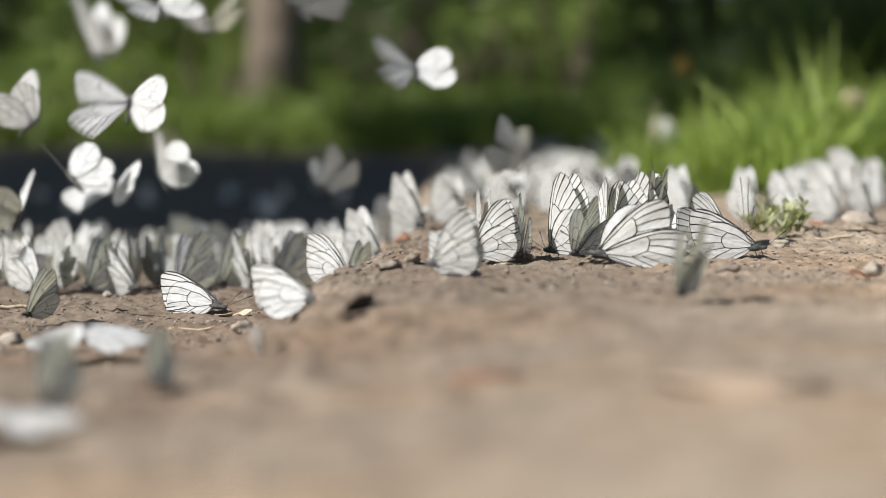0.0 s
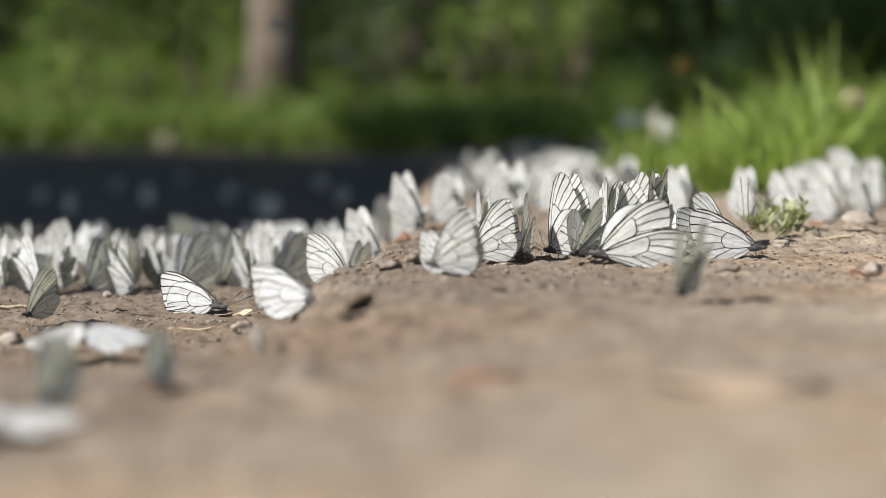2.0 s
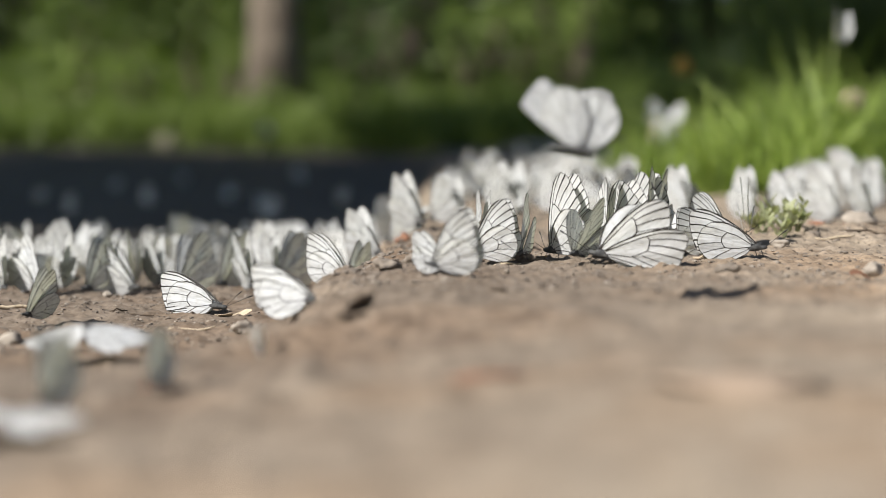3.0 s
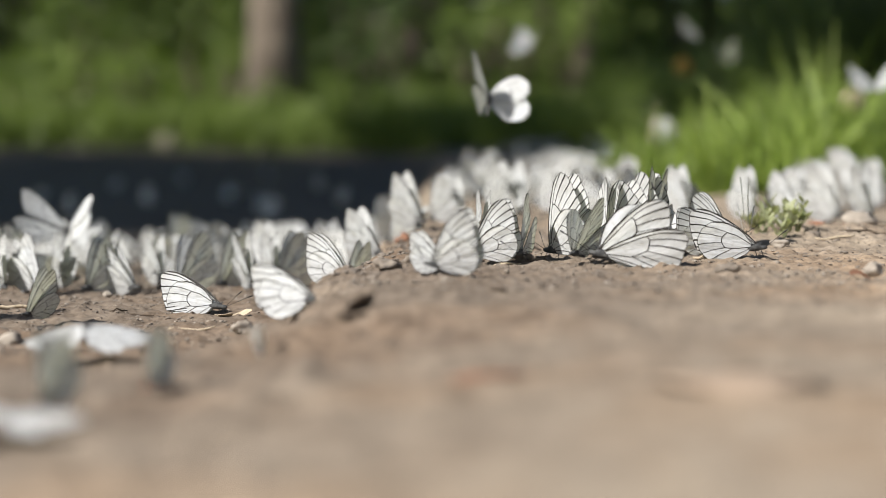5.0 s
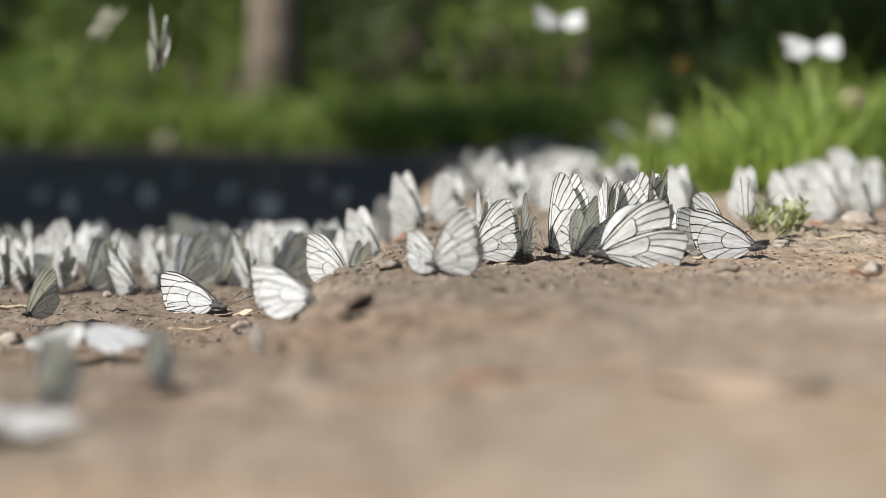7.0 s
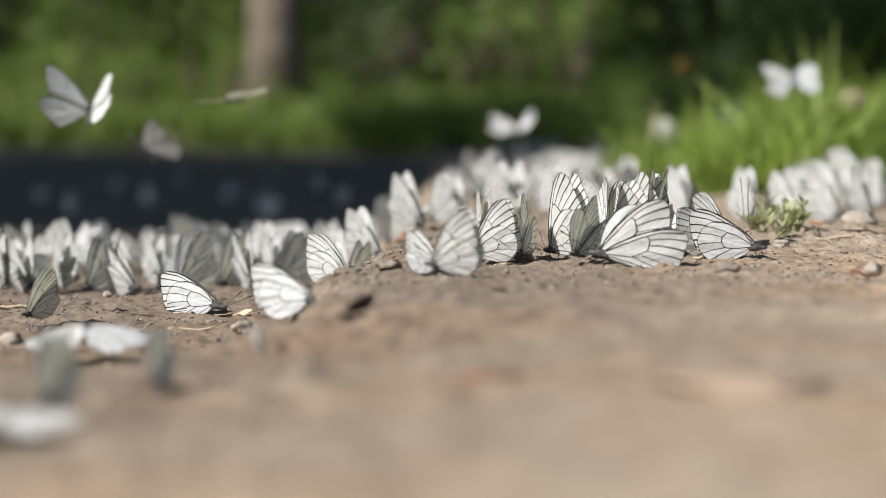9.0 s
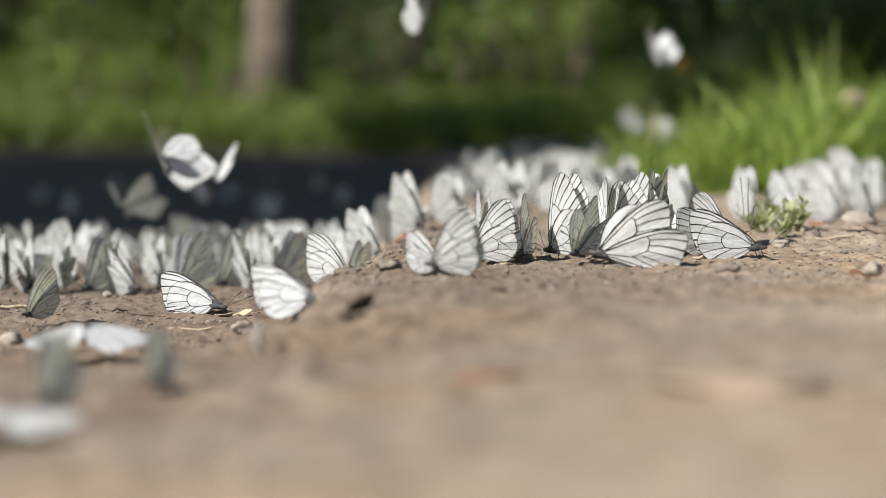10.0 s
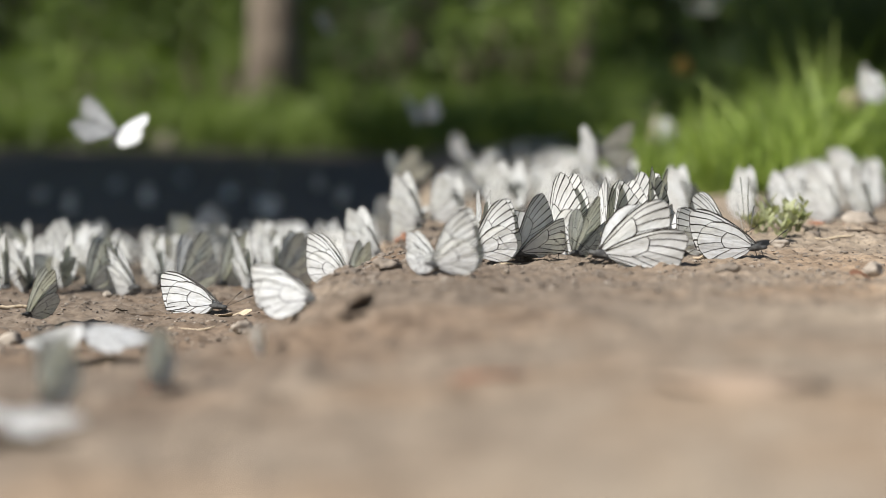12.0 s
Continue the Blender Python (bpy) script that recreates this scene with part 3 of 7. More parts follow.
tree(-0.545, 6.5, 0.092, 4.6, clumps(1, 5, -0.6, 0.9, -0.4, 1.2, 4.2, 5.2, 0.5, 0.8), LEAF, BARK, "slim grey-brown tree trunk rising from grass", 5, 500, 0.12)
# two unseen trees, added with crown clumps placed to cast shade into view
tree(-3.1, 2.2, 0.12, 2.9, clumps(2, 24, -1.3, 0.5, -1.5, 0.75, 2.4, 3.1, 0.4, 0.6) + clumps(9, 7, 0.75, 1.5, 1.0, 1.7, 2.5, 3.1, 0.35, 0.5) + clumps(10, 6, 1.4, 2.3, 0.95, 1.9, 2.5, 3.1, 0.35, 0.5) + clumps(17, 12, 1.9, 3.0, 0.2, 2.0, 2.4, 3.0, 0.4, 0.55) + [(0.62, -1.05, 2.7, 0.28), (0.70, -0.65, 2.7, 0.30), (0.76, -0.25, 2.7, 0.30), (0.82, 0.2, 2.7, 0.32), (0.9, 0.6, 2.7, 0.34)] + clumps(19, 15, -1.6, 0.7, 0.6, 1.5, 2.6, 3.1, 0.36, 0.5) + clumps(21, 3, 0.8, 1.2, 1.9, 2.4, 2.6, 3.0, 0.28, 0.36), LEAF, DARKBARK, "leafy tree out of view, added to shade the path", 6, 1800, 0.12)
tree(-5.6, 6.2, 0.11, 4.6, clumps(3, 9, 3.9, 4.6, -3.2, -1.0, 4.2, 5.4, 0.5, 0.8) + clumps(13, 7, 2.7, 3.8, -0.6, 1.8, 4.4, 5.4, 0.45, 0.7) + clumps(14, 4, 1.5, 1.85, 0.0, 1.6, 4.4, 5.2, 0.3, 0.45) + clumps(20, 3, -1.2, -0.7, 0.6, 1.6, 4.4, 5.2, 0.4, 0.5) + [(1.05, -1.2, 4.8, 0.34), (1.2, -0.75, 4.8, 0.36), (1.3, -0.2, 4.8, 0.34), (-0.15, -0.4, 4.8, 0.45), (-0.45, 0.2, 4.8, 0.45)], LEAF, DARKBARK, "tall leafy tree out of view, added to shade the bank", 7, 1300, 0.14)

# sunlit gaps get the bright leaf, the rest a leaf colour darkened for shade
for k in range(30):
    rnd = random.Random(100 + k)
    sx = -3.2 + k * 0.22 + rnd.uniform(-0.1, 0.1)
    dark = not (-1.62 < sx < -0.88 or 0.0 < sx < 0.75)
    shrub(sx, (8.2 if dark or sx > 0 else 9.4) + rnd.uniform(0, 2.4 if dark else 1.2), rnd.uniform(0.7, 1.3), rnd.uniform(0.4, 0.6), SHADELEAF if dark else MEADOW,
          "leafy undergrowth on the bank, shade put into its leaf colour" if dark else "leafy shrub on the bank, sunlight put into its bright green", k, 1600 if dark else 4200, 0.06)
# towards the right every third bush carries shade in its leaf colour
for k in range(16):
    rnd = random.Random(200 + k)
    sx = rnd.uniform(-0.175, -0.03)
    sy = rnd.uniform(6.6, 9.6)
    shrub(sx * sy, sy, rnd.uniform(0.22, 0.5), rnd.uniform(0.18, 0.34), MEADOW if k % 3 or sx < -0.09 else SHADELEAF, "low green bush in the meadow grass", 400 + k, 2600, 0.035)
# dark leaf colour stands for shade, meadow green for sunlit bushes
for k, (sx, sy, tall, wide, leaf) in enumerate(((-0.62, 6.02, 0.15, 0.15, MEADOW), (-0.45, 6.1, 0.17, 0.15, MEADOW), (-0.28, 6.2, 0.24, 0.16, MEADOW), (-1.2, 6.3, 0.3, 0.25, MEADOW), (-0.9, 6.2, 0.3, 0.22, MEADOW), (-0.33, 7.4, 0.75, 0.22, SHADELEAF), (-0.16, 7.2, 0.7, 0.24, SHADELEAF), (0.0, 7.5, 0.7, 0.22, SHADELEAF), (0.08, 6.6, 0.5, 0.18, MEADOW), (0.27, 6.7, 0.62, 0.2, MEADOW), (0.42, 6.6, 0.62, 0.2, MEADOW), (0.5, 7.1, 0.6, 0.2, MEADOW), (-0.95, 7.2, 0.6, 0.28, MEADOW), (-1.15, 7.6, 0.75, 0.3, MEADOW))):
    shrub(sx, sy, tall, wide, leaf, "low green bush in the meadow grass" if leaf is MEADOW else "leafy undergrowth on the bank, shade put into its leaf colour", 500 + k, 4200, 0.04)
# far backdrop: a shaded wood, its shade put into the leaf colour
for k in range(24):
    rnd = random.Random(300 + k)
    shrub(-6 + k * 0.52, 14 + rnd.uniform(-1, 1), rnd.uniform(2.2, 3.4), rnd.uniform(0.9, 1.3), SHADELEAF, "leafy undergrowth on the bank, shade put into its leaf colour", 60 + k, 700, 0.11)


def seed_head(x, y, z, r, petals, label, kind):
    """A flower head on a bent stalk."""
    g = float(lie(x, y))
    t = thing(kind, pose(x, y, g - 0.005), label, "flower")
    part("stalk", mesh("stalk", *tube([(0, 0, 0), (0.012, 0.01, (z - g) * 0.6), (0, 0, z - g)], [0.0016, 0.0013, 0.001], 5), GRASS, True), t)
    rnd = random.Random(int(x * 1000))
    verts, faces = [], []
    for _ in range(150):
        d = Vector((rnd.gauss(0, 1), rnd.gauss(0, 1), rnd.gauss(0, 1) + (0.8 if petals is PETAL else 0))).normalized()
        c = Vector((0, 0, z - g)) + d * r
        a = d.orthogonal().normalized() * r * 0.16
        b = d.cross(a).normalized() * r * 0.16
        o = len(verts)
        verts += [c - a - b, c + a - b, c + a + b, c - a + b, Vector((0, 0, z - g))]
        faces += [(o, o + 1, o + 2, o + 3), (o, o + 1, o + 4)]
    part("flower_head", mesh("flower_head", verts, faces, petals), t)


# ---- butterflies at rest, near to far ----
fanner = rest(0.0701, 0.848, 154, sweep=138, spread=2, lean=-6, pitch=8, size=1.18)
rest(0.1360, 0.885, 352, sweep=149, spread=2, lean=-4, pitch=4, size=1.0)
rest(0.1251, 0.905, 8, sweep=136, spread=3, lean=0, pitch=6, size=0.8)
rest(0.1314, 0.935, 332, sweep=118, spread=4, lean=6, pitch=4, size=0.82)
rest(0.0507, 0.890, 130, sweep=106, spread=4, lean=2, pitch=0, size=1.08)
flutterer = rest(0.0570, 0.852, 240, sweep=114, spread=4, lean=-3, pitch=4, size=0.82)
rest(0.0713, 0.905, 284, sweep=104, spread=3, lean=-14, pitch=6, size=1.05)
rest(0.0797, 0.920, 146, sweep=104, spread=8, lean=0, pitch=2, size=0.98)
rest(0.0908, 0.940, 128, sweep=104, spread=5, lean=4, pitch=2, size=1.08)
rest(0.0964, 0.930, 254, sweep=98, spread=3, lean=-6, pitch=2, size=1.12)
rest(0.0158, 0.872, 158, sweep=118, spread=3, lean=-2, pitch=6, size=0.86)
rest(0.0167, 0.950, 100, sweep=104, spread=4, lean=4, pitch=4, size=0.8)
rest(-0.0014, 0.780, 154, sweep=119, spread=3, lean=-8, pitch=8, size=0.83)
opener = rest(-0.0002, 0.786, 318, sweep=132, spread=5, lean=0, pitch=6, size=0.6)
turner = rest(0.0341, 0.872, 258, sweep=102, spread=4, lean=10, pitch=4, size=0.86)
rest(-0.0475, 0.950, 326, sweep=136, spread=4, lean=-6, pitch=4, size=0.92)
rest(-0.0520, 0.762, 330, sweep=158, spread=4, lean=-14, pitch=2, size=0.95)
rest(-0.1045, 0.900, 338, sweep=160, spread=4, lean=-14, pitch=-3, size=0.98)
rest(-0.1765, 0.850, 242, sweep=106, spread=4, lean=-13, pitch=10, size=0.66)
basker = rest(-0.1235, 0.690, 92, sweep=92, spread=104, lean=-2, pitch=26, size=0.70, lift=0.008)
basker.children[0].scale = (1.0, 2.1, 1.5)        # a stout, furry body
basker.children[0].location.z = 0.0038
rest(-0.0974, 0.490, 250, sweep=114, spread=8, lean=8, pitch=4, size=0.62, label="white butterfly crouched on bare earth, wings swept low")
rest(-0.0764, 0.525, 250, sweep=116, spread=4, lean=8, pitch=4, size=0.50, label="white butterfly crouched on bare earth, wings swept low")
rest(-0.0547, 0.600, 280, sweep=140, spread=3, lean=4, pitch=4, size=0.46, label="white butterfly crouched on bare earth, wings swept low")
rest(0.1455, 0.955, 261, sweep=100, spread=1, lean=3, pitch=2, size=0.9)
rest(-0.0981, 0.450, 70, sweep=80, spread=98, lean=0, pitch=14, size=0.52, lift=0.003)
rest(-0.2198, 1.060, 300, sweep=118, spread=10, lean=2, pitch=6, size=0.95)
rest(-0.2362, 1.080, 278, sweep=104, spread=4, lean=0, pitch=2, size=0.95)
rest(-0.1838, 1.040, 232, sweep=112, spread=5, lean=2, pitch=4, size=0.88)
rest(-0.2131, 1.100, 120, sweep=112, spread=6, lean=0, pitch=6, size=0.95)
rest(-0.1626, 1.040, 318, sweep=124, spread=5, lean=6, pitch=10, size=0.95)
rest(-0.1853, 1.120, 105, sweep=108, spread=6, lean=0, pitch=4, size=0.9)
rest(-0.1378, 1.060, 222, sweep=110, spread=8, lean=0, pitch=4, size=0.95, uneven=14)
rest(-0.1181, 1.080, 235, sweep=112, spread=6, lean=-4, pitch=4, size=0.95)
rest(-0.1597, 1.130, 300, sweep=114, spread=8, lean=0, pitch=4, size=0.9)
rest(-0.1018, 1.060, 290, sweep=112, spread=6, lean=6, pitch=4, size=0.95)
rest(-0.0885, 1.100, 215, sweep=110, spread=6, lean=0, pitch=4, size=0.95)
rest(-0.1014, 1.140, 120, sweep=108, spread=6, lean=0, pitch=4, size=0.95)
rest(-0.0562, 1.140, 300, sweep=120, spread=12, lean=4, pitch=6, size=1.0)
rest(-0.0761, 1.200, 140, sweep=112, spread=6, lean=0, pitch=4, size=0.95)
rest(0.1949, 1.260, 300, sweep=108, spread=5, lean=0, pitch=2, size=1.0)
rest(-0.0462, 0.995, 240, sweep=120, spread=5, lean=-4, pitch=4, size=0.74)
rest(-0.0145, 1.160, 310, sweep=112, spread=6, lean=8, pitch=4, size=0.98)
rest(-0.0042, 1.240, 150, sweep=106, spread=5, lean=-6, pitch=2, size=0.92)
rest(0.0110, 1.250, 296, sweep=118, spread=14, lean=4, pitch=8, size=0.95)
rest(0.0319, 1.280, 140, sweep=102, spread=6, lean=-4, pitch=2, size=1.1)
rest(0.0543, 1.360, 305, sweep=108, spread=10, lean=6, pitch=2, size=1.1)
rest(0.0688, 1.420, 130, sweep=112, spread=6, lean=0, pitch=8, size=1.05)
rest(-0.0371, 1.100, 318, sweep=120, spread=8, lean=4, pitch=6, size=0.92)
rest(-0.0292, 1.200, 150, sweep=116, spread=6, lean=-8, pitch=4, size=0.9)
rest(0.0960, 1.500, 300, sweep=104, spread=6, lean=-6, pitch=2, size=1.1)
rest(0.1206, 1.600, 285, sweep=100, spread=4, lean=6, pitch=0, size=1.1)
rest(0.2115, 1.270, 150, sweep=110, spread=6, lean=6, pitch=4, size=1.02)
rest(0.1503, 1.240, 305, sweep=106, spread=6, lean=2, pitch=2, size=1.0)
rest(0.2216, 1.260, 312, sweep=116, spread=8, lean=-6, pitch=6, size=1.02)
rest(0.2441, 1.330, 300, sweep=116, spread=6, lean=0, pitch=6, size=1.0)
rest(0.2438, 1.240, 305, sweep=112, spread=8, lean=3, pitch=8, size=1.1)
rest(0.2640, 1.270, 262, sweep=104, spread=3, lean=4, pitch=2, size=0.95)
rest(0.2613, 1.220, 278, sweep=106, spread=5, lean=8, pitch=2, size=1.05)
rest(0.1629, 1.250, 330, sweep=116, spread=6, lean=6, pitch=4, size=0.74)
rest(0.3056, 1.620, 300, sweep=106, spread=8, lean=0, pitch=2, size=1.0)
rest(0.3367, 1.660, 295, sweep=106, spread=12, lean=0, pitch=2, size=1.0)
rest(0.3494, 1.600, 310, sweep=110, spread=8, lean=0, pitch=2, size=1.0)
SIT.extend((o.location.x, o.location.y) for o in scene.objects if o.name.startswith('butterfly'))


def hollow(rnd):
    y = rnd.uniform(1.14, 1.78)
    x = rnd.uniform(-0.235, -0.018) * y
    return (x, y) if y < 1.76 - 1.3 * max(0, -0.10 - x) else None


def mound(rnd):
    y = rnd.uniform(1.28, 2.2)
    x = rnd.uniform(-0.03, 0.094) * y
    return (x, y) if x > -0.010 + 0.062 * min(y - 1.3, 2.2) else None


def mound_edge(rnd):
    y = rnd.uniform(1.45, 2.0)
    return rnd.uniform(0.17, 0.24) * y, y


def shaded(rnd):
    y = rnd.uniform(2.6, 5.0)
    return rnd.uniform(-0.22, -0.03) * y, y


def far_side(rnd):
    y = 2.2 + 2.8 * rnd.random() ** 1.3
    x = rnd.uniform(0.0, 0.09) * y
    return (x, y) if x > -0.010 + 0.062 * min(y - 1.3, 2.2) else None


crowd(11, 88, 0.032, hollow, 0.68, 0.78, 1.0)
crowd(12, 34, 0.058, mound, 0.8)
crowd(13, 14, 0.045, mound_edge, 0.9)
crowd(14, 9, 0.07, shaded, 0.6)
swarm(15, 26, 0.075, far_side, 0.5)

perched = butterfly(pose(0.2553, 2.200, 0.0566, 0, -50, 300), 110, 6, "white butterfly perched with closed wings on a grass blade", "butterflies at rest", 0.95, 2)
butterfly(pose(-0.8492, 6.000, -0.0156, 0, -20, 300), 112, 10, "white butterfly perched on grass at the foot of the bank", "butterflies at rest", 1.0, 0)
butterfly(pose(-0.8064, 6.100, -0.0099, 0, -20, 285), 112, 10, "white butterfly perched on grass at the foot of the bank", "butterflies at rest", 1.0, 1)
butterfly(pose(-0.9141, 6.200, -0.0005, 0, -20, 120), 112, 10, "white butterfly perched on grass at the foot of the bank", "butterflies at rest", 1.0, 2)
butterfly(pose(0.3327, 1.600, 0.0215, 0, -30, 318), 112, 10, "white butterfly perched on low grass tips at the verge", "butterflies at rest", 0.9, 1)
seed_head(0.4095, 2.000, 0.0927, 0.0125, SEED, "cream seed head on a thin green stalk", "seed_head")
seed_head(0.3480, 2.900, 0.1575, 0.011, PETAL, "deep yellow flower among tall grass", "flower")


# ---- small things on the earth ----
def lump(rnd, r, flat=0.7, rough=0.28):
    """An irregular pebble or clod about the origin: vertices and faces."""
    bm = bmesh.new()
    bmesh.ops.create_icosphere(bm, subdivisions=3, radius=r)
    o = Vector((rnd.uniform(0, 99), rnd.uniform(0, 99), rnd.uniform(0, 99)))
    for v in bm.verts:
        k = 1 + rough * 2 * noise.noise(v.co / r * 0.9 + o) + rough * 1.1 * noise.noise(v.co / r * 2.3 + o)
        v.co = Vector((v.co.x * k * 1.15, v.co.y * k, v.co.z * k * flat))
    bm.verts.ensure_lookup_table()
    verts, faces = [v.co.copy() for v in bm.verts], [tuple(v.index for v in f.verts) for f in bm.faces]
    bm.free()
    return verts, faces


def stone(x, y, r, material, label, name="pebble", flat=0.7, seed=0, sink=0.25, category="stone", tilt=0):
    rough = 0.28 if material is STONE else 0.6
    me = mesh(name, *lump(random.Random(seed), r, flat, rough), material, True)
    return thing(name, pose(x, y, height(x, y) + r * (flat - sink), 0, -tilt, 0 if tilt else seed * 57), label, category, data=me)


def straw(x, y, length, turn, r, material, label, name="straw", seed=0):
    rnd = random.Random(seed)
    c, s = math.cos(radians(turn)), math.sin(radians(turn))
    line = []
    for i in range(6):
        u = i / 5 - 0.5
        px, py = x + c * u * length + rnd.uniform(-1, 1) * r * 1.5, y + s * u * length + rnd.uniform(-1, 1) * r * 1.5
        line.append((px - x, py - y, height(px, py) + r * (0.8 + rnd.uniform(0, 1.4)) - height(x, y)))
    me = mesh(name, *tube(line, [r * k for k in (0.5, 0.9, 1, 1, 0.85, 0.4)], 6), material, True)
    return thing(name, pose(x, y, height(x, y)), label, "straw" if name == "straw" else "twig", data=me)


def flake(x, y, size, turn, material, label, seed=0, tilt=12, name="dry_leaf"):
    """A curled scrap of leaf, thin but not flat."""
    rnd = random.Random(seed)
    n = 9
    verts, faces = [], []
    for i in range(n):
        u = i / (n - 1)
        w = math.sin(math.pi * min(max(u, 0.04), 0.96)) ** 0.7 * 0.42 * rnd.uniform(0.8, 1.1)
        for v in (-1, 0, 1):
            px, py = (u - 0.5), v * w
            verts.append(Vector((px, py, 0.22 * abs(py) + 0.18 * math.sin(3 * u + seed) + 0.12)) * size)
    m = len(verts)
    verts += [v - Vector((0, 0, 0.03 * size)) for v in verts]
    for i in range(n - 1):
        for j in range(2):
            a = i * 3 + j
            faces += [(a, a + 3, a + 4, a + 1), (m + a, m + a + 1, m + a + 4, m + a + 3)]
    edge = [i * 3 for i in range(n)] + [i * 3 + 2 for i in range(n)][::-1]
    for a, b in zip(edge, edge[1:] + edge[:1]):
        faces.append((a, b, m + b, m + a))
    return thing(name, pose(x, y, height(x, y), tilt, 0, turn), label, "leaf", data=mesh(name, verts, faces, material, True))


def weed(x, y, tall, seed, label):
    """A low weed: stems from one root, each with small pointed leaves."""
    rnd = random.Random(seed)
    t = thing("weed", pose(x, y, height(x, y) - 0.001), label, "weed", "weeds on the path")
    for _ in range(4):
        w, out = rnd.uniform(0, 6.283), rnd.uniform(0.2, 0.9) * tall
        h = tall * rnd.uniform(0.5, 1.0)
        line = curve_through([(0, 0, 0), (math.cos(w) * out * 0.4, math.sin(w) * out * 0.4, h * 0.6), (math.cos(w) * out, math.sin(w) * out, h)], 6)
        stem = part("stem", mesh("stem", *tube(line, [0.0006, 0.0006, 0.0005, 0.0005, 0.0004, 0.0003], 5), WEED, True), t)
        for k in range(2, 6):
            for side in (0, 1):
                a = rnd.uniform(0, 6.283)
                d = Vector((math.cos(a) * 0.7, math.sin(a) * 0.7, rnd.uniform(0.3, 1.2))).normalized() * rnd.uniform(0.004, 0.0085)
                b = d.cross(Vector((0, 0, 1))).normalized() * d.length * 0.22
                p, up = line[k], Vector((0, 0, 0.0006))
                part("leaf", mesh("leaf", [p, p + d * 0.5 + b, p + d, p + d * 0.5 - b, p + d * 0.5 - up], [(0, 4, 1), (1, 4, 2), (2, 4, 3), (3, 4, 0)], WEED), stem)


def scatter(name, amount, seed, spot, small, large, material, label, category, flat=0.5):
    """Crumbs past counting, as one sheet of stuff."""
    rnd = random.Random(seed)
    kinds = []
    for k in range(5):
        bm = bmesh.new()
        bmesh.ops.create_icosphere(bm, subdivisions=1, radius=1)
        kinds.append(([v.co * rnd.uniform(0.65, 1.2) for v in bm.verts], [tuple(v.index for v in f.verts) for f in bm.faces]))
        bm.free()
    spots = [spot(rnd) for _ in range(amount)]
    hs = relief(np.array([p[0] for p in spots]), np.array([p[1] for p in spots]))
    verts, faces = [], []
    for (x, y), h in zip(spots, hs):
        r = small + (large - small) * rnd.random() ** 3
        v, f = kinds[rnd.randrange(5)]
        turn = Matrix.Rotation(rnd.uniform(0, 6.283), 3, "Z")
        o = len(verts)
        for p in v:
            q = turn @ p
            verts.append((x + q.x * r, y + q.y * r * 1.1, h + (q.z + 0.35) * r * flat))
        faces += [tuple(i + o for i in face) for face in f]
    tagged(new(name, mesh(name, verts, faces, material)), label, category, kind="stuff")


def focus_strip(rnd):
    y = rnd.uniform(0.72, 1.22)
    return rnd.uniform(-0.235, 0.235) * y, y


def brink(rnd):
    y = rnd.uniform(0.70, 1.1)
    return float(np.interp(y, [0.7, 0.8, 0.88, 1.1], [-0.070, -0.055, -0.038, -0.028])) + rnd.gauss(0.004, 0.012), y


scatter("earth_crumbs", 9000, 1, focus_strip, 0.0003, 0.0015, CLOD, "loose crumbs of dry brown earth", "soil")
scatter("brink_crumbs", 700, 2, brink, 0.0006, 0.0026, CLOD, "broken clods of brown earth along the brink", "soil")
scatter("grit", 900, 3, focus_strip, 0.0004, 0.0016, STONE, "pale grit lying on the earth", "grit")

weed(0.1632, 1.013, 0.0144, 1, "low green weed with small pale leaves on dry earth")
weed(0.1682, 1.004, 0.0151, 2, "low green weed with small pale leaves on dry earth")
weed(0.1771, 1.022, 0.0151, 3, "low green weed with small pale leaves on dry earth")
weed(0.1685, 0.985, 0.0108, 4, "low green weed with small pale leaves on dry earth")
weed(0.1786, 1.004, 0.0144, 5, "low green weed with small pale leaves on dry earth")
weed(0.1621, 1.032, 0.0101, 6, "low green weed with small pale leaves on dry earth")
stone(0.1600, 0.950, 0.0036, STONE, "pale round pebble on brown earth", seed=0)
stone(0.2210, 1.060, 0.0085, STONE, "flat grey-brown stone half sunk in earth", seed=1)
stone(0.1724, 0.800, 0.0042, STONE, "pale flat stone on dry earth", seed=2)
stone(-0.1692, 0.780, 0.0042, STONE, "small pale pebble on dry earth", seed=3)
stone(-0.0822, 0.820, 0.004, STONE, "pale pebble below the brink", seed=4)
stone(0.0663, 0.452, 0.015, SANDSTONE, "flat pale orange stone sunk in the earth", flat=0.05, seed=50, sink=0.045)
stone(0.0120, 0.490, 0.008, RUST, "rust-brown crust of earth in the path", "clod", flat=0.06, seed=51, sink=0.045)
stone(0.1840, 0.990, 0.0022, CLOD, "small clod of brown earth", "clod", seed=5)
stone(0.1448, 0.900, 0.0016, STONE, "tiny pale pebble on brown earth", seed=6)
stone(0.0220, 0.905, 0.0035, CLOD, "brown clod beside butterflies", "clod", seed=7)
stone(0.0351, 0.878, 0.003, CLOD, "brown clod beside butterflies", "clod", seed=8)
stone(0.1147, 0.800, 0.003, CLOD, "small clod of brown earth", "clod", seed=9)
stone(-0.0221, 0.830, 0.0045, CLOD, "crumbling clod on the brink of the mound", "clod", seed=10)
stone(-0.0130, 0.850, 0.0035, CLOD, "small clod of brown earth", "clod", seed=11)
# dark lumps added where shaded pits open in the earth
stone(0.0195, 0.718, 0.0024, TWIG, "dark crumb on earth standing for a pit's shade", "bark_chip", 0.4, category="bark", seed=12)
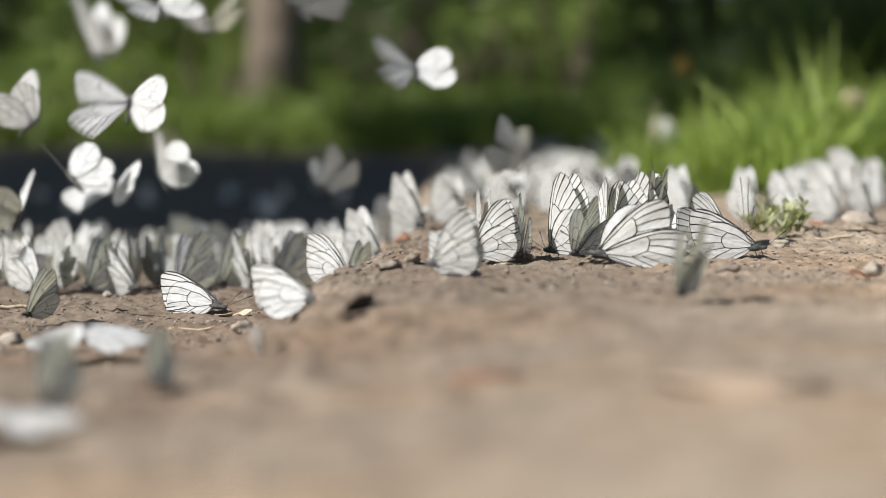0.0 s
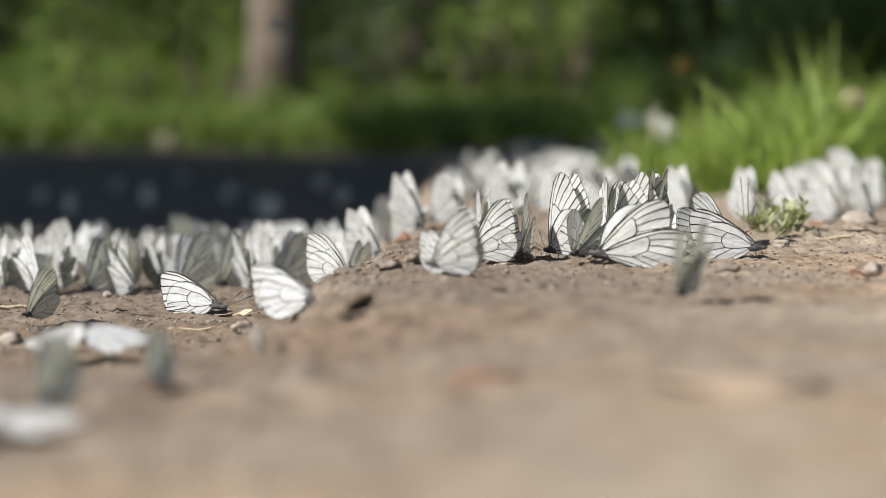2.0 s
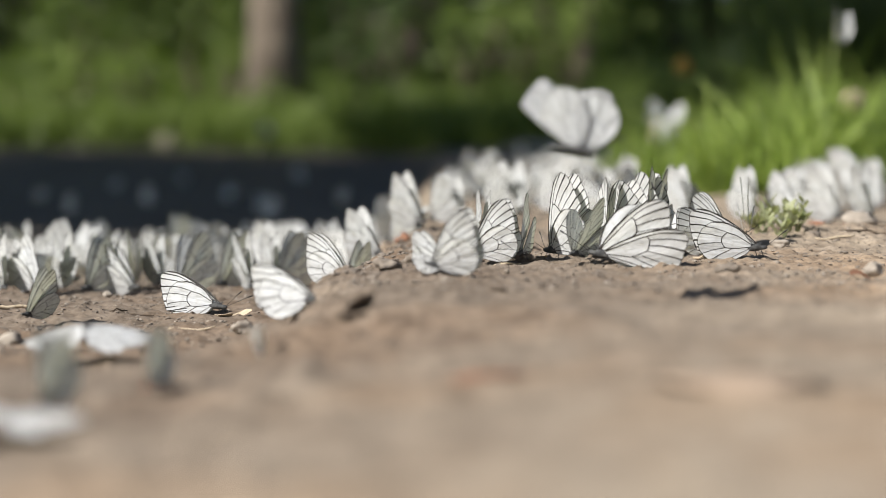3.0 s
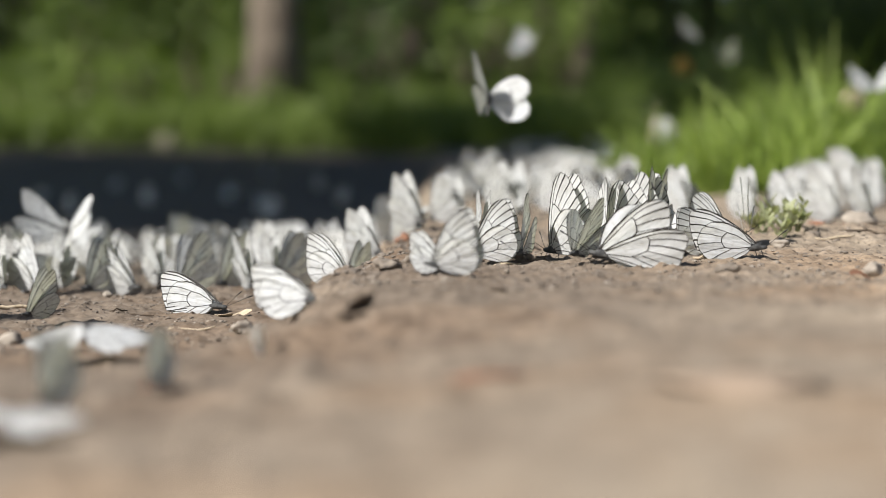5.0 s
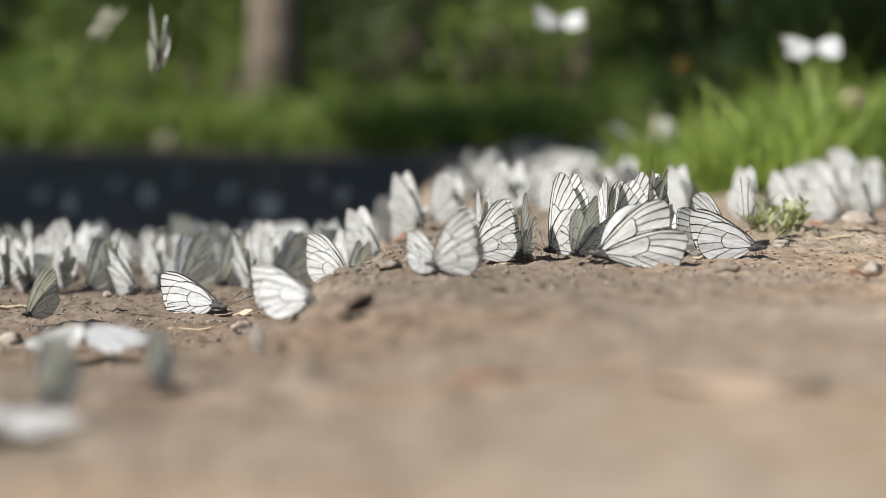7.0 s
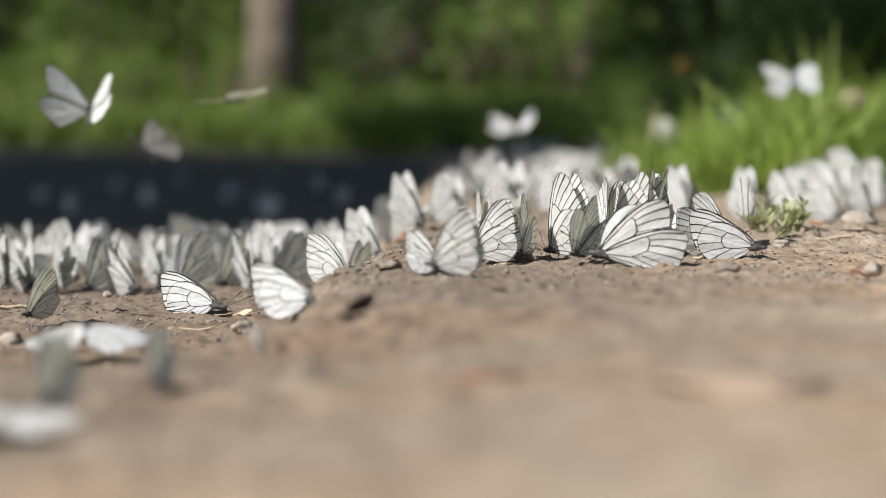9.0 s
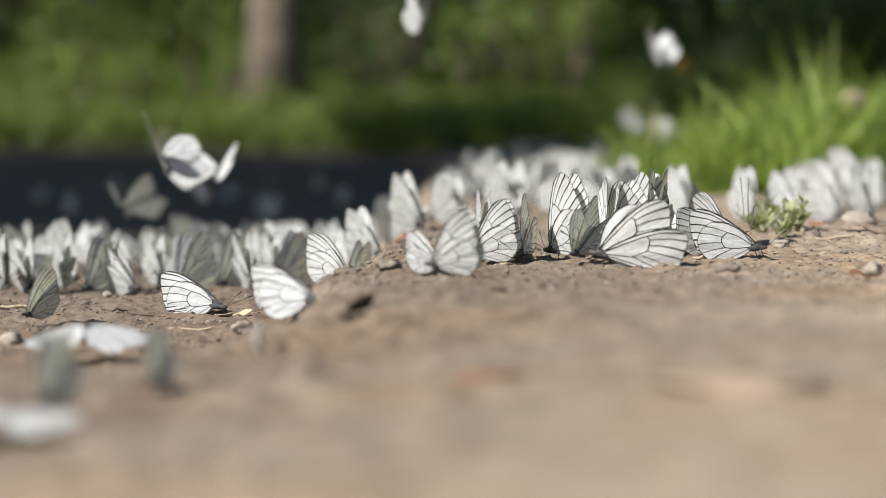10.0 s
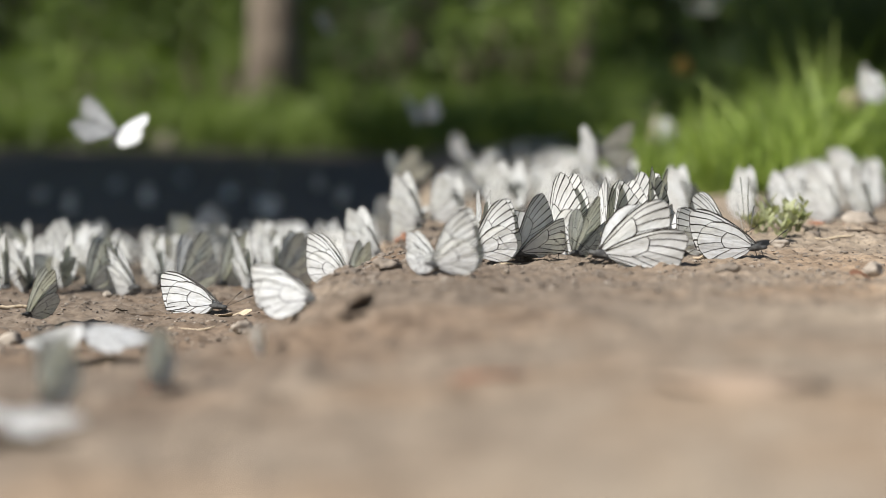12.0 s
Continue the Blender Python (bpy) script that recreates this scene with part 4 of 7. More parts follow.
stone(-0.0288, 0.676, 0.0060, TWIG, "dark lump in the brink standing for a hole's shade", "bark_chip", 0.34, category="bark", seed=13, sink=0.1, tilt=44)
stone(-0.0315, 0.664, 0.0040, TWIG, "dark lump in the brink standing for a hole's shade", "bark_chip", 0.4, category="bark", seed=14)
stone(-0.0215, 1.100, 0.0035, RUST, "rust-coloured pebble on the slope", seed=15)
stone(-0.1344, 0.980, 0.0022, STONE, "small pale pebble on dry earth", seed=16)
stone(-0.1683, 1.000, 0.0024, STONE, "small pale pebble on dry earth", seed=17)
straw(-0.2013, 0.930, 0.03, 12, 0.0009, STRAW, "dry yellow straw on earth", "straw", 0)
straw(-0.0233, 0.875, 0.01, 20, 0.0004, TWIG, "thin dark twig on earth", "twig", 1)
straw(-0.0309, 0.880, 0.008, 150, 0.0004, TWIG, "thin dark twig on earth", "twig", 2)
straw(0.1932, 0.980, 0.02, 5, 0.0006, STRAW, "dry straw on earth", "straw", 3)
straw(0.2113, 1.000, 0.025, -8, 0.0006, TWIG, "thin dark twig on earth", "twig", 4)
straw(0.2037, 1.080, 0.02, 12, 0.0008, RUST, "reddish dry stem on earth", "straw", 5)
straw(0.2170, 1.070, 0.022, -4, 0.0009, RUST, "reddish dry stem on earth", "straw", 6)
straw(-0.1056, 0.840, 0.02, 4, 0.0006, STRAW, "dry straw on earth", "straw", 7)
straw(0.0285, 0.868, 0.012, 6, 0.0005, STRAW, "dry yellow straw under butterflies", "straw", 8)
straw(0.0424, 0.875, 0.01, 28, 0.0005, TWIG, "short dark twig under butterflies", "twig", 9)
straw(-0.1361, 0.900, 0.012, -20, 0.0004, TWIG, "thin dark twig on earth", "twig", 10)
straw(-0.1471, 0.905, 0.01, 40, 0.0004, TWIG, "thin dark twig on earth", "twig", 11)
straw(0.1187, 0.890, 0.014, 3, 0.0005, STRAW, "dry straw under butterflies", "straw", 12)
flake(-0.0760, 0.530, 0.009, 20, RUST, "curled rust-red dead leaf on earth", 0)
flake(0.1658, 0.790, 0.01, 8, RUST, "curled rust-brown dead leaf on earth", 1)
flake(0.2374, 1.080, 0.014, 0, RUST, "curled rust-brown dead leaf on earth", 2)
flake(-0.0975, 0.885, 0.009, 150, STRAW, "pale dry leaf scrap on earth", 3)
flake(-0.0905, 0.890, 0.01, 10, STRAW, "pale dry leaf scrap on earth", 4)
flake(0.2137, 1.100, 0.011, 70, RUST, "curled rust-brown dead leaf on earth", 5)
flake(0.2271, 1.120, 0.013, -20, RUST, "curled rust-brown dead leaf on earth", 6)
flake(0.2319, 1.090, 0.01, 40, RUST, "curled rust-brown dead leaf on earth", 7)
flake(0.2018, 1.120, 0.01, 10, STRAW, "pale dry leaf scrap on earth", 8)
flake(0.1639, 1.060, 0.008, 0, STRAW, "pale dry leaf scrap under weeds", 9)
flake(0.1832, 1.050, 0.008, 35, RUST, "curled rust-brown dead leaf under weeds", 10)
flake(0.2025, 1.090, 0.012, 30, RUST, "curled rust-brown dead leaf on earth", 11)
litter = random.Random(77)
for k in range(16):
    x, y = litter.uniform(0.19, 0.262), litter.uniform(1.04, 1.17)
    if k % 2:
        straw(x, y, litter.uniform(0.010, 0.024), litter.uniform(-30, 30), litter.uniform(0.0005, 0.0009), STRAW if k % 4 == 1 else RUST,
              "dry straw on earth" if k % 4 == 1 else "reddish dry stem on earth", "straw", 30 + k)
    else:
        flake(x, y, litter.uniform(0.007, 0.013), litter.uniform(0, 180), RUST if k % 4 else STRAW,
              "curled rust-brown dead leaf on earth" if k % 4 else "pale dry leaf scrap on earth", 30 + k)
stone(-0.80, 5.75, 0.035, STONE, "pale sunlit stone at the foot of the bank", seed=40)
stone(-0.73, 5.80, 0.028, STONE, "pale sunlit stone at the foot of the bank", seed=41)


# ---- fliers and what else moves ----
def fly(b, rows, sit=118):
    """Rows of seconds, place, heading, pitch, bank and spread of the wings; a spread below 10 with no pitch is a butterfly at rest."""
    walk(b, [(t, pose(x, y, z, bank, -min(pitch * 1.6, 72), heading)) for t, x, y, z, heading, pitch, bank, spread in rows])
    wings = [o for o in b.children if o.name.startswith(('forewing', 'hindwing'))]
    for k, o in enumerate(wings):
        walk(o, [(r[0], wings_at(sit if r[5] == 0 else 70, r[7])[k]) for r in rows])


def motions():
    fly(flier(0.83, 0), [
        (0, -0.1575, 1.008, 0.0701, 70, 46, 12, 72), (0.1, -0.1469, 1.008, 0.0814, 85, 30, 13, 20), (0.2, -0.1603, 1.008, 0.0826, 83, 33, -4, 65), (0.3, -0.1360, 1.008, 0.0998, 91, 33, -8, 22),
        (0.4, -0.1421, 1.008, 0.1111, 96, 39, 0, 71), (0.5, -0.1583, 1.008, 0.1117, 113, 34, -2, 60), (0.6, -0.1711, 1.008, 0.1365, 113, 36, -1, 28), (0.7, -0.1829, 1.015, 0.1532, 124.6, 34.44, -0.9259, 64.82),
        (0.8, -0.2233, 1.034, 0.1406, 104.8, 30.56, -0.7407, 43.49), (0.9, -0.2785, 1.058, 0.1657, 121.5, 25.5, -0.5, 18.66), (1, -0.3236, 1.082, 0.1756, 105.7, 20.44, -0.2593, 66.67), (1.1, -0.3681, 1.101, 0.2003, 106.6, 16.56, -0.07407, 51.91),
        (1.2, -0.3815, 1.108, 0.1965, 113, 15, 0, 50), (2, -0.5919, 1.208, height(-0.592, 1.208) + STANCE, 113, 0, 0, 6), (12, -0.5919, 1.208, height(-0.592, 1.208) + STANCE, 113, 0, 0, 5),
    ])
    fly(flier(0.83, 1), [
        (0, -0.2222, 1.080, 0.0603, 345, 20, 0, 16), (0.1, -0.2117, 1.080, 0.0758, 315, 35, -3, 43), (0.2, -0.2281, 1.080, 0.0761, 316, 27, 2, 20), (0.3, -0.2162, 1.080, 0.1064, 311, 34, 6, 74),
        (0.4, -0.2197, 1.080, 0.1427, 333, 32, 7, 57), (0.5, -0.2379, 1.087, 0.1531, 342.5, 30.74, 6.481, 56.82), (0.6, -0.2760, 1.106, 0.1575, 336.3, 27.59, 5.185, 20.51), (0.7, -0.3215, 1.130, 0.1837, 327.1, 23.5, 3.5, 71.49),
        (0.8, -0.3691, 1.154, 0.1819, 330.4, 19.41, 1.815, 46.91), (0.9, -0.4040, 1.173, 0.1977, 342, 16.26, 0.5185, 23.72), (1, -0.4145, 1.180, 0.2027, 333, 15, 0, 50), (1.8, -0.6092, 1.280, height(-0.609, 1.280) + STANCE, 333, 0, 0, 6),
        (12, -0.6092, 1.280, height(-0.609, 1.280) + STANCE, 333, 0, 0, 5),
    ])
    fly(flier(0.83, 2), [
        (0, -0.1997, 1.080, 0.0304, 145, 23, -10, 45), (0.1, -0.2180, 1.080, 0.0304, 141, 32, 6, 22), (0.2, -0.2282, 1.080, 0.0700, 122, 23, 8, 71), (0.3, -0.1921, 1.080, 0.0563, 127, 33, 7, 49),
        (0.4, -0.2142, 1.080, 0.0651, 122, 32, 12, 17), (0.5, -0.2189, 1.080, 0.0806, 118, 38, 10, 30), (0.6, -0.2241, 1.080, 0.0837, 126, 39, -2, 50), (0.7, -0.2389, 1.080, 0.0700, 135, 20, 6, 19),
        (0.8, -0.2602, 1.080, 0.0700, 134, 39, 3, 74), (0.9, -0.2773, 1.087, 0.0793, 144.9, 37.22, 2.778, 15.36), (1, -0.3017, 1.106, 0.0802, 141.1, 32.78, 2.222, 76.74), (1.1, -0.3524, 1.130, 0.1050, 133.6, 27, 1.5, 49.88),
        (1.2, -0.3854, 1.154, 0.1023, 126.3, 21.22, 0.7778, 26.02), (1.3, -0.4179, 1.173, 0.1378, 124.2, 16.78, 0.2222, 75.24), (1.4, -0.4347, 1.180, 0.1300, 134, 15, 0, 50), (2.2, -0.6092, 1.280, height(-0.609, 1.280) + STANCE, 134, 0, 0, 6),
        (12, -0.6092, 1.280, height(-0.609, 1.280) + STANCE, 134, 0, 0, 5),
    ])
    fly(flier(0.83, 3), [
        (0, -0.1842, 1.125, 0.0248, 58, 34, -1, 70), (0.1, -0.1837, 1.125, 0.0391, 42, 25, -1, 71), (0.2, -0.1635, 1.125, 0.0296, 36, 24, -5, 49), (0.3, -0.1619, 1.125, 0.0318, 42, 38, -13, 28),
        (0.4, -0.1880, 1.125, 0.0531, 34, 19, -8, 68), (0.5, -0.1804, 1.125, 0.0597, 33, 18, -3, 62), (0.6, -0.1820, 1.125, 0.0832, 28, 38, -3, 15), (0.7, -0.1932, 1.125, 0.1106, 45, 37, -7, 68),
        (0.8, -0.1747, 1.125, 0.1198, 36, 35, -1, 49), (0.9, -0.1688, 1.125, 0.1465, 55, 21, -10, 26), (1, -0.1826, 1.132, 0.1621, 47.35, 20.56, -9.259, 75.73), (1.1, -0.2309, 1.151, 0.1538, 58.29, 19.44, -7.407, 44.38),
        (1.2, -0.2815, 1.175, 0.1816, 45.34, 18, -5, 14.95), (1.3, -0.3367, 1.199, 0.1850, 55.19, 16.56, -2.593, 63.03), (1.4, -0.3785, 1.218, 0.2147, 60, 15.44, -0.7407, 47.18), (1.5, -0.3944, 1.225, 0.2065, 55, 15, 0, 50),
        (2.3, -0.6200, 1.325, height(-0.620, 1.325) + STANCE, 55, 0, 0, 6), (12, -0.6200, 1.325, height(-0.620, 1.325) + STANCE, 55, 0, 0, 5),
    ])
    fly(flier(0.83, 4), [
        (0, -0.1587, 1.125, 0.0312, 133, 31, 5, 25), (0.1, -0.1824, 1.125, 0.0439, 109, 36, 10, 50), (0.2, -0.2015, 1.125, 0.0448, 110, 33, 6, 17), (0.3, -0.1982, 1.125, 0.0534, 105, 26, 0, 77),
        (0.4, -0.2250, 1.125, 0.0740, 84, 19, -10, 54), (0.5, -0.2358, 1.125, 0.0961, 82, 25, -11, 27), (0.6, -0.2422, 1.125, 0.0898, 92, 19, 14, 66), (0.7, -0.2340, 1.125, 0.1150, 77, 18, 11, 51),
        (0.8, -0.2478, 1.125, 0.1465, 93, 19, 8, 20), (0.9, -0.2597, 1.132, 0.1613, 92.79, 18.7, 7.407, 53.49), (1, -0.2968, 1.151, 0.1524, 84.16, 17.96, 5.926, 21.56), (1.1, -0.3380, 1.175, 0.1758, 84.69, 17, 4, 76.7),
        (1.2, -0.3853, 1.199, 0.1857, 95.57, 16.04, 2.074, 44.37), (1.3, -0.4208, 1.218, 0.2065, 98.3, 15.3, 0.5926, 21.84), (1.4, -0.4339, 1.225, 0.2065, 93, 15, 0, 50), (2.2, -0.6200, 1.325, height(-0.620, 1.325) + STANCE, 93, 0, 0, 6),
        (12, -0.6200, 1.325, height(-0.620, 1.325) + STANCE, 93, 0, 0, 5),
    ])
    fly(flier(0.83, 5), [
        (0, -0.2194, 1.035, 0.0122, 326, 30, 11, 50), (0.1, -0.2196, 1.035, 0.0224, 319, 26, 5, 23), (0.2, -0.2268, 1.035, 0.0078, 303, 25, 9, 72), (0.3, -0.2285, 1.035, height(-0.228, 1.035) + STANCE, 298, 0, 0, 8),
        (12, -0.2285, 1.035, height(-0.228, 1.035) + STANCE, 298, 0, 0, 4),
    ])
    fly(flier(0.83, 6), [
        (0, -0.0798, 1.350, 0.0178, 218, 18, 12, 20), (0.1, -0.0974, 1.350, 0.0090, 207, 23, 1, 69), (0.2, -0.1149, 1.350, 0.0159, 206, 21, -12, 54), (0.3, -0.1329, 1.350, 0.0090, 197, 24, 14, 28),
        (0.4, -0.1566, 1.350, -0.0001, 198, 34, -13, 76), (0.5, -0.1513, 1.350, -0.0013, 190, 40, 14, 70), (0.6, -0.1574, 1.350, -0.0021, 180, 38, 8, 15), (0.7, -0.1575, 1.350, height(-0.157, 1.350) + STANCE, 171, 0, 0, 8),
        (12, -0.1575, 1.350, height(-0.157, 1.350) + STANCE, 171, 0, 0, 4),
    ])
    fly(flier(0.83, 7), [
        (0, -0.2732, 3.400, height(-0.273, 3.400) + STANCE, 120, 0, 0, 4), (0.1, -0.2732, 3.400, height(-0.273, 3.400) + STANCE, 120, 0, 0, 4), (0.4, -0.3115, 3.400, -0.0477, 131, 38, 7, 55), (0.5, -0.3421, 3.400, -0.0189, 131, 39, 4, 27),
        (0.6, -0.3862, 3.400, 0.0003, 142, 24, 11, 73), (0.7, -0.4024, 3.400, 0.0195, 145, 22, 12, 43), (0.8, -0.4617, 3.400, 0.0493, 140, 38, 4, 28), (0.9, -0.4478, 3.400, 0.1067, 156, 32, -6, 78),
        (1, -0.4823, 3.400, 0.1124, 133, 31, -11, 46), (1.1, -0.4722, 3.400, 0.1745, 128, 36, -11, 30), (1.2, -0.4992, 3.400, 0.1631, 134, 24, -13, 70), (1.3, -0.4987, 3.400, 0.2146, 128, 37, -9, 46),
        (1.4, -0.4997, 3.400, 0.2127, 112, 29, 3, 17), (1.5, -0.4966, 3.400, 0.2346, 110, 29, -11, 78), (1.7, -0.4887, 3.400, 0.2698, 90, 18, 1, 15), (1.85, -0.4815, 3.400, 0.3316, 87, 32, -3, 74),
        (1.95, -0.5102, 3.407, 0.3473, 81.89, 30.74, -2.778, 43.54), (2.05, -0.5671, 3.426, 0.3437, 76.23, 27.59, -2.222, 16.86), (2.15, -0.6513, 3.450, 0.3641, 83.84, 23.5, -1.5, 62.94), (2.25, -0.7395, 3.474, 0.3695, 84.62, 19.41, -0.7778, 49.44),
        (2.35, -0.8018, 3.493, 0.3949, 81.85, 16.26, -0.2222, 24.16), (2.45, -0.8237, 3.500, 0.3916, 87, 15, 0, 50), (3.25, -1.1660, 3.600, height(-1.166, 3.600) + STANCE, 87, 0, 0, 6), (12, -1.1660, 3.600, height(-1.166, 3.600) + STANCE, 87, 0, 0, 5),
    ])
    fly(flier(0.83, 8), [
        (0, -0.0155, 1.125, 0.0904, 105, 32, 10, 68), (0.1, -0.0013, 1.125, 0.1024, 160, 33, 9, 29), (0.2, -0.0155, 1.125, 0.1053, 213, 20, -4, 78), (0.3, -0.0028, 1.125, 0.1213, 211, 25, -8, 42),
        (0.4, -0.0076, 1.125, 0.1465, 193, 21, -11, 16), (0.5, -0.0335, 1.132, 0.1548, 201.8, 20.56, -10.19, 16.36), (0.6, -0.0903, 1.151, 0.1525, 186.5, 19.44, -8.148, 75.27), (0.7, -0.1614, 1.175, 0.1818, 189.2, 18, -5.5, 56.41),
        (0.8, -0.2351, 1.199, 0.1844, 194.5, 16.56, -2.852, 24.76), (0.9, -0.2892, 1.218, 0.2138, 194.8, 15.44, -0.8148, 68.65), (1, -0.3138, 1.225, 0.2065, 193, 15, 0, 50), (1.8, -0.6200, 1.325, height(-0.620, 1.325) + STANCE, 193, 0, 0, 6),
        (12, -0.6200, 1.325, height(-0.620, 1.325) + STANCE, 193, 0, 0, 5),
    ])
    fly(flier(0.83, 9), [
        (0, -0.1363, 1.170, 0.1170, 275, 20, 1, 40), (0.1, -0.1935, 1.170, 0.1258, 285, 29, 9, 79), (0.2, -0.2183, 1.170, 0.1504, 272, 20, -8, 55), (0.3, -0.2326, 1.177, 0.1632, 263.9, 19.63, -7.407, 73.94),
        (0.4, -0.2709, 1.196, 0.1594, 272.3, 18.7, -5.926, 44.15), (0.5, -0.3203, 1.220, 0.1929, 263.3, 17.5, -4, 25.06), (0.6, -0.3716, 1.244, 0.1927, 270.3, 16.3, -2.074, 74.6), (0.7, -0.4098, 1.263, 0.2091, 266.4, 15.37, -0.5926, 48.62),
        (0.8, -0.4245, 1.270, 0.2104, 272, 15, 0, 50), (1.6, -0.6308, 1.370, height(-0.631, 1.370) + STANCE, 272, 0, 0, 6), (12, -0.6308, 1.370, height(-0.631, 1.370) + STANCE, 272, 0, 0, 5),
    ])
    fly(flier(0.83, 10), [
        (0, -0.1516, 1.080, 0.1221, 130, 20, -2, 78), (0.1, -0.1378, 1.080, 0.1427, 131, 34, -8, 45), (0.2, -0.1512, 1.087, 0.1532, 131.1, 32.59, -7.407, 57.95), (0.3, -0.1980, 1.106, 0.1473, 130.5, 29.07, -5.926, 26.33),
        (0.4, -0.2572, 1.130, 0.1727, 131.7, 24.5, -4, 70.83), (0.5, -0.3150, 1.154, 0.1840, 122.6, 19.93, -2.074, 50.09), (0.6, -0.3511, 1.173, 0.2112, 137.9, 16.41, -0.5926, 29.98), (0.7, -0.3735, 1.180, 0.2027, 131, 15, 0, 50),
        (1.5, -0.6092, 1.280, height(-0.609, 1.280) + STANCE, 131, 0, 0, 6), (12, -0.6092, 1.280, height(-0.609, 1.280) + STANCE, 131, 0, 0, 5),
    ])
    fly(flier(0.83, 11), [
        (0, -0.0852, 1.170, 0.1268, 214, 28, 8, 42), (0.1, -0.1297, 1.170, 0.1291, 214, 22, -1, 21), (0.2, -0.1427, 1.170, 0.1504, 212, 26, 3, 69), (0.3, -0.1654, 1.177, 0.1568, 210.3, 25.19, 2.778, 23.11),
        (0.4, -0.2062, 1.196, 0.1532, 220.1, 23.15, 2.222, 75.25), (0.5, -0.2643, 1.220, 0.1889, 212.7, 20.5, 1.5, 44.65), (0.6, -0.3209, 1.244, 0.1831, 222.4, 17.85, 0.7778, 17.74), (0.7, -0.3642, 1.263, 0.2184, 203.1, 15.81, 0.2222, 73.39),
        (0.8, -0.3867, 1.270, 0.2104, 212, 15, 0, 50), (1.6, -0.6308, 1.370, height(-0.631, 1.370) + STANCE, 212, 0, 0, 6), (12, -0.6308, 1.370, height(-0.631, 1.370) + STANCE, 212, 0, 0, 5),
    ])
    fly(flier(0.581, 12), [
        (0, -0.1093, 0.630, 0.0812, 128, 19, -7, 16), (0.1, -0.1176, 0.630, 0.0989, 129, 22, -10, 78), (0.2, -0.1209, 0.630, 0.1200, 119, 38, -1, 49), (0.3, -0.1303, 0.637, 0.1368, 118.6, 36.3, -0.9259, 67.77),
        (0.4, -0.1742, 0.656, 0.1311, 128.2, 32.04, -0.7407, 50.96), (0.5, -0.2205, 0.680, 0.1579, 120, 26.5, -0.5, 17.61), (0.6, -0.2590, 0.704, 0.1654, 127.3, 20.96, -0.2593, 77.25), (0.7, -0.2922, 0.723, 0.1873, 119.3, 16.7, -0.07407, 45.61),
        (0.8, -0.3111, 0.730, 0.1800, 119, 15, 0, 50), (1.6, -0.5012, 0.830, height(-0.501, 0.830) + STANCE, 119, 0, 0, 6), (12, -0.5012, 0.830, height(-0.501, 0.830) + STANCE, 119, 0, 0, 5),
    ])
    fly(flier(0.83, 13), [
        (0, 0.0466, 1.170, 0.0393, 50, 33, 6, 12), (0.1, 0.0780, 1.170, 0.0512, 56, 30, -13, 55), (0.2, 0.0726, 1.170, 0.0779, 52, 23, -7, 28), (0.3, 0.0926, 1.170, 0.1045, 61, 28, -5, 74),
        (0.4, 0.1097, 1.170, 0.1176, 73, 35, -9, 45), (0.5, 0.1203, 1.170, 0.1504, 79, 39, 7, 29), (0.6, 0.1357, 1.177, 0.1632, 76.4, 37.22, 6.481, 48.62), (0.7, 0.1916, 1.196, 0.1596, 84.18, 32.78, 5.185, 15.13),
        (0.8, 0.2502, 1.220, 0.1889, 74.66, 27, 3.5, 71.72), (0.9, 0.3139, 1.244, 0.1858, 83.04, 21.22, 1.815, 50.04), (1, 0.3566, 1.263, 0.2112, 79.61, 16.78, 0.5185, 19.18), (1.1, 0.3756, 1.270, 0.2104, 79, 15, 0, 50),
        (1.9, 0.6308, 1.370, height(0.631, 1.370) + STANCE, 79, 0, 0, 6), (12, 0.6308, 1.370, height(0.631, 1.370) + STANCE, 79, 0, 0, 5),
    ])
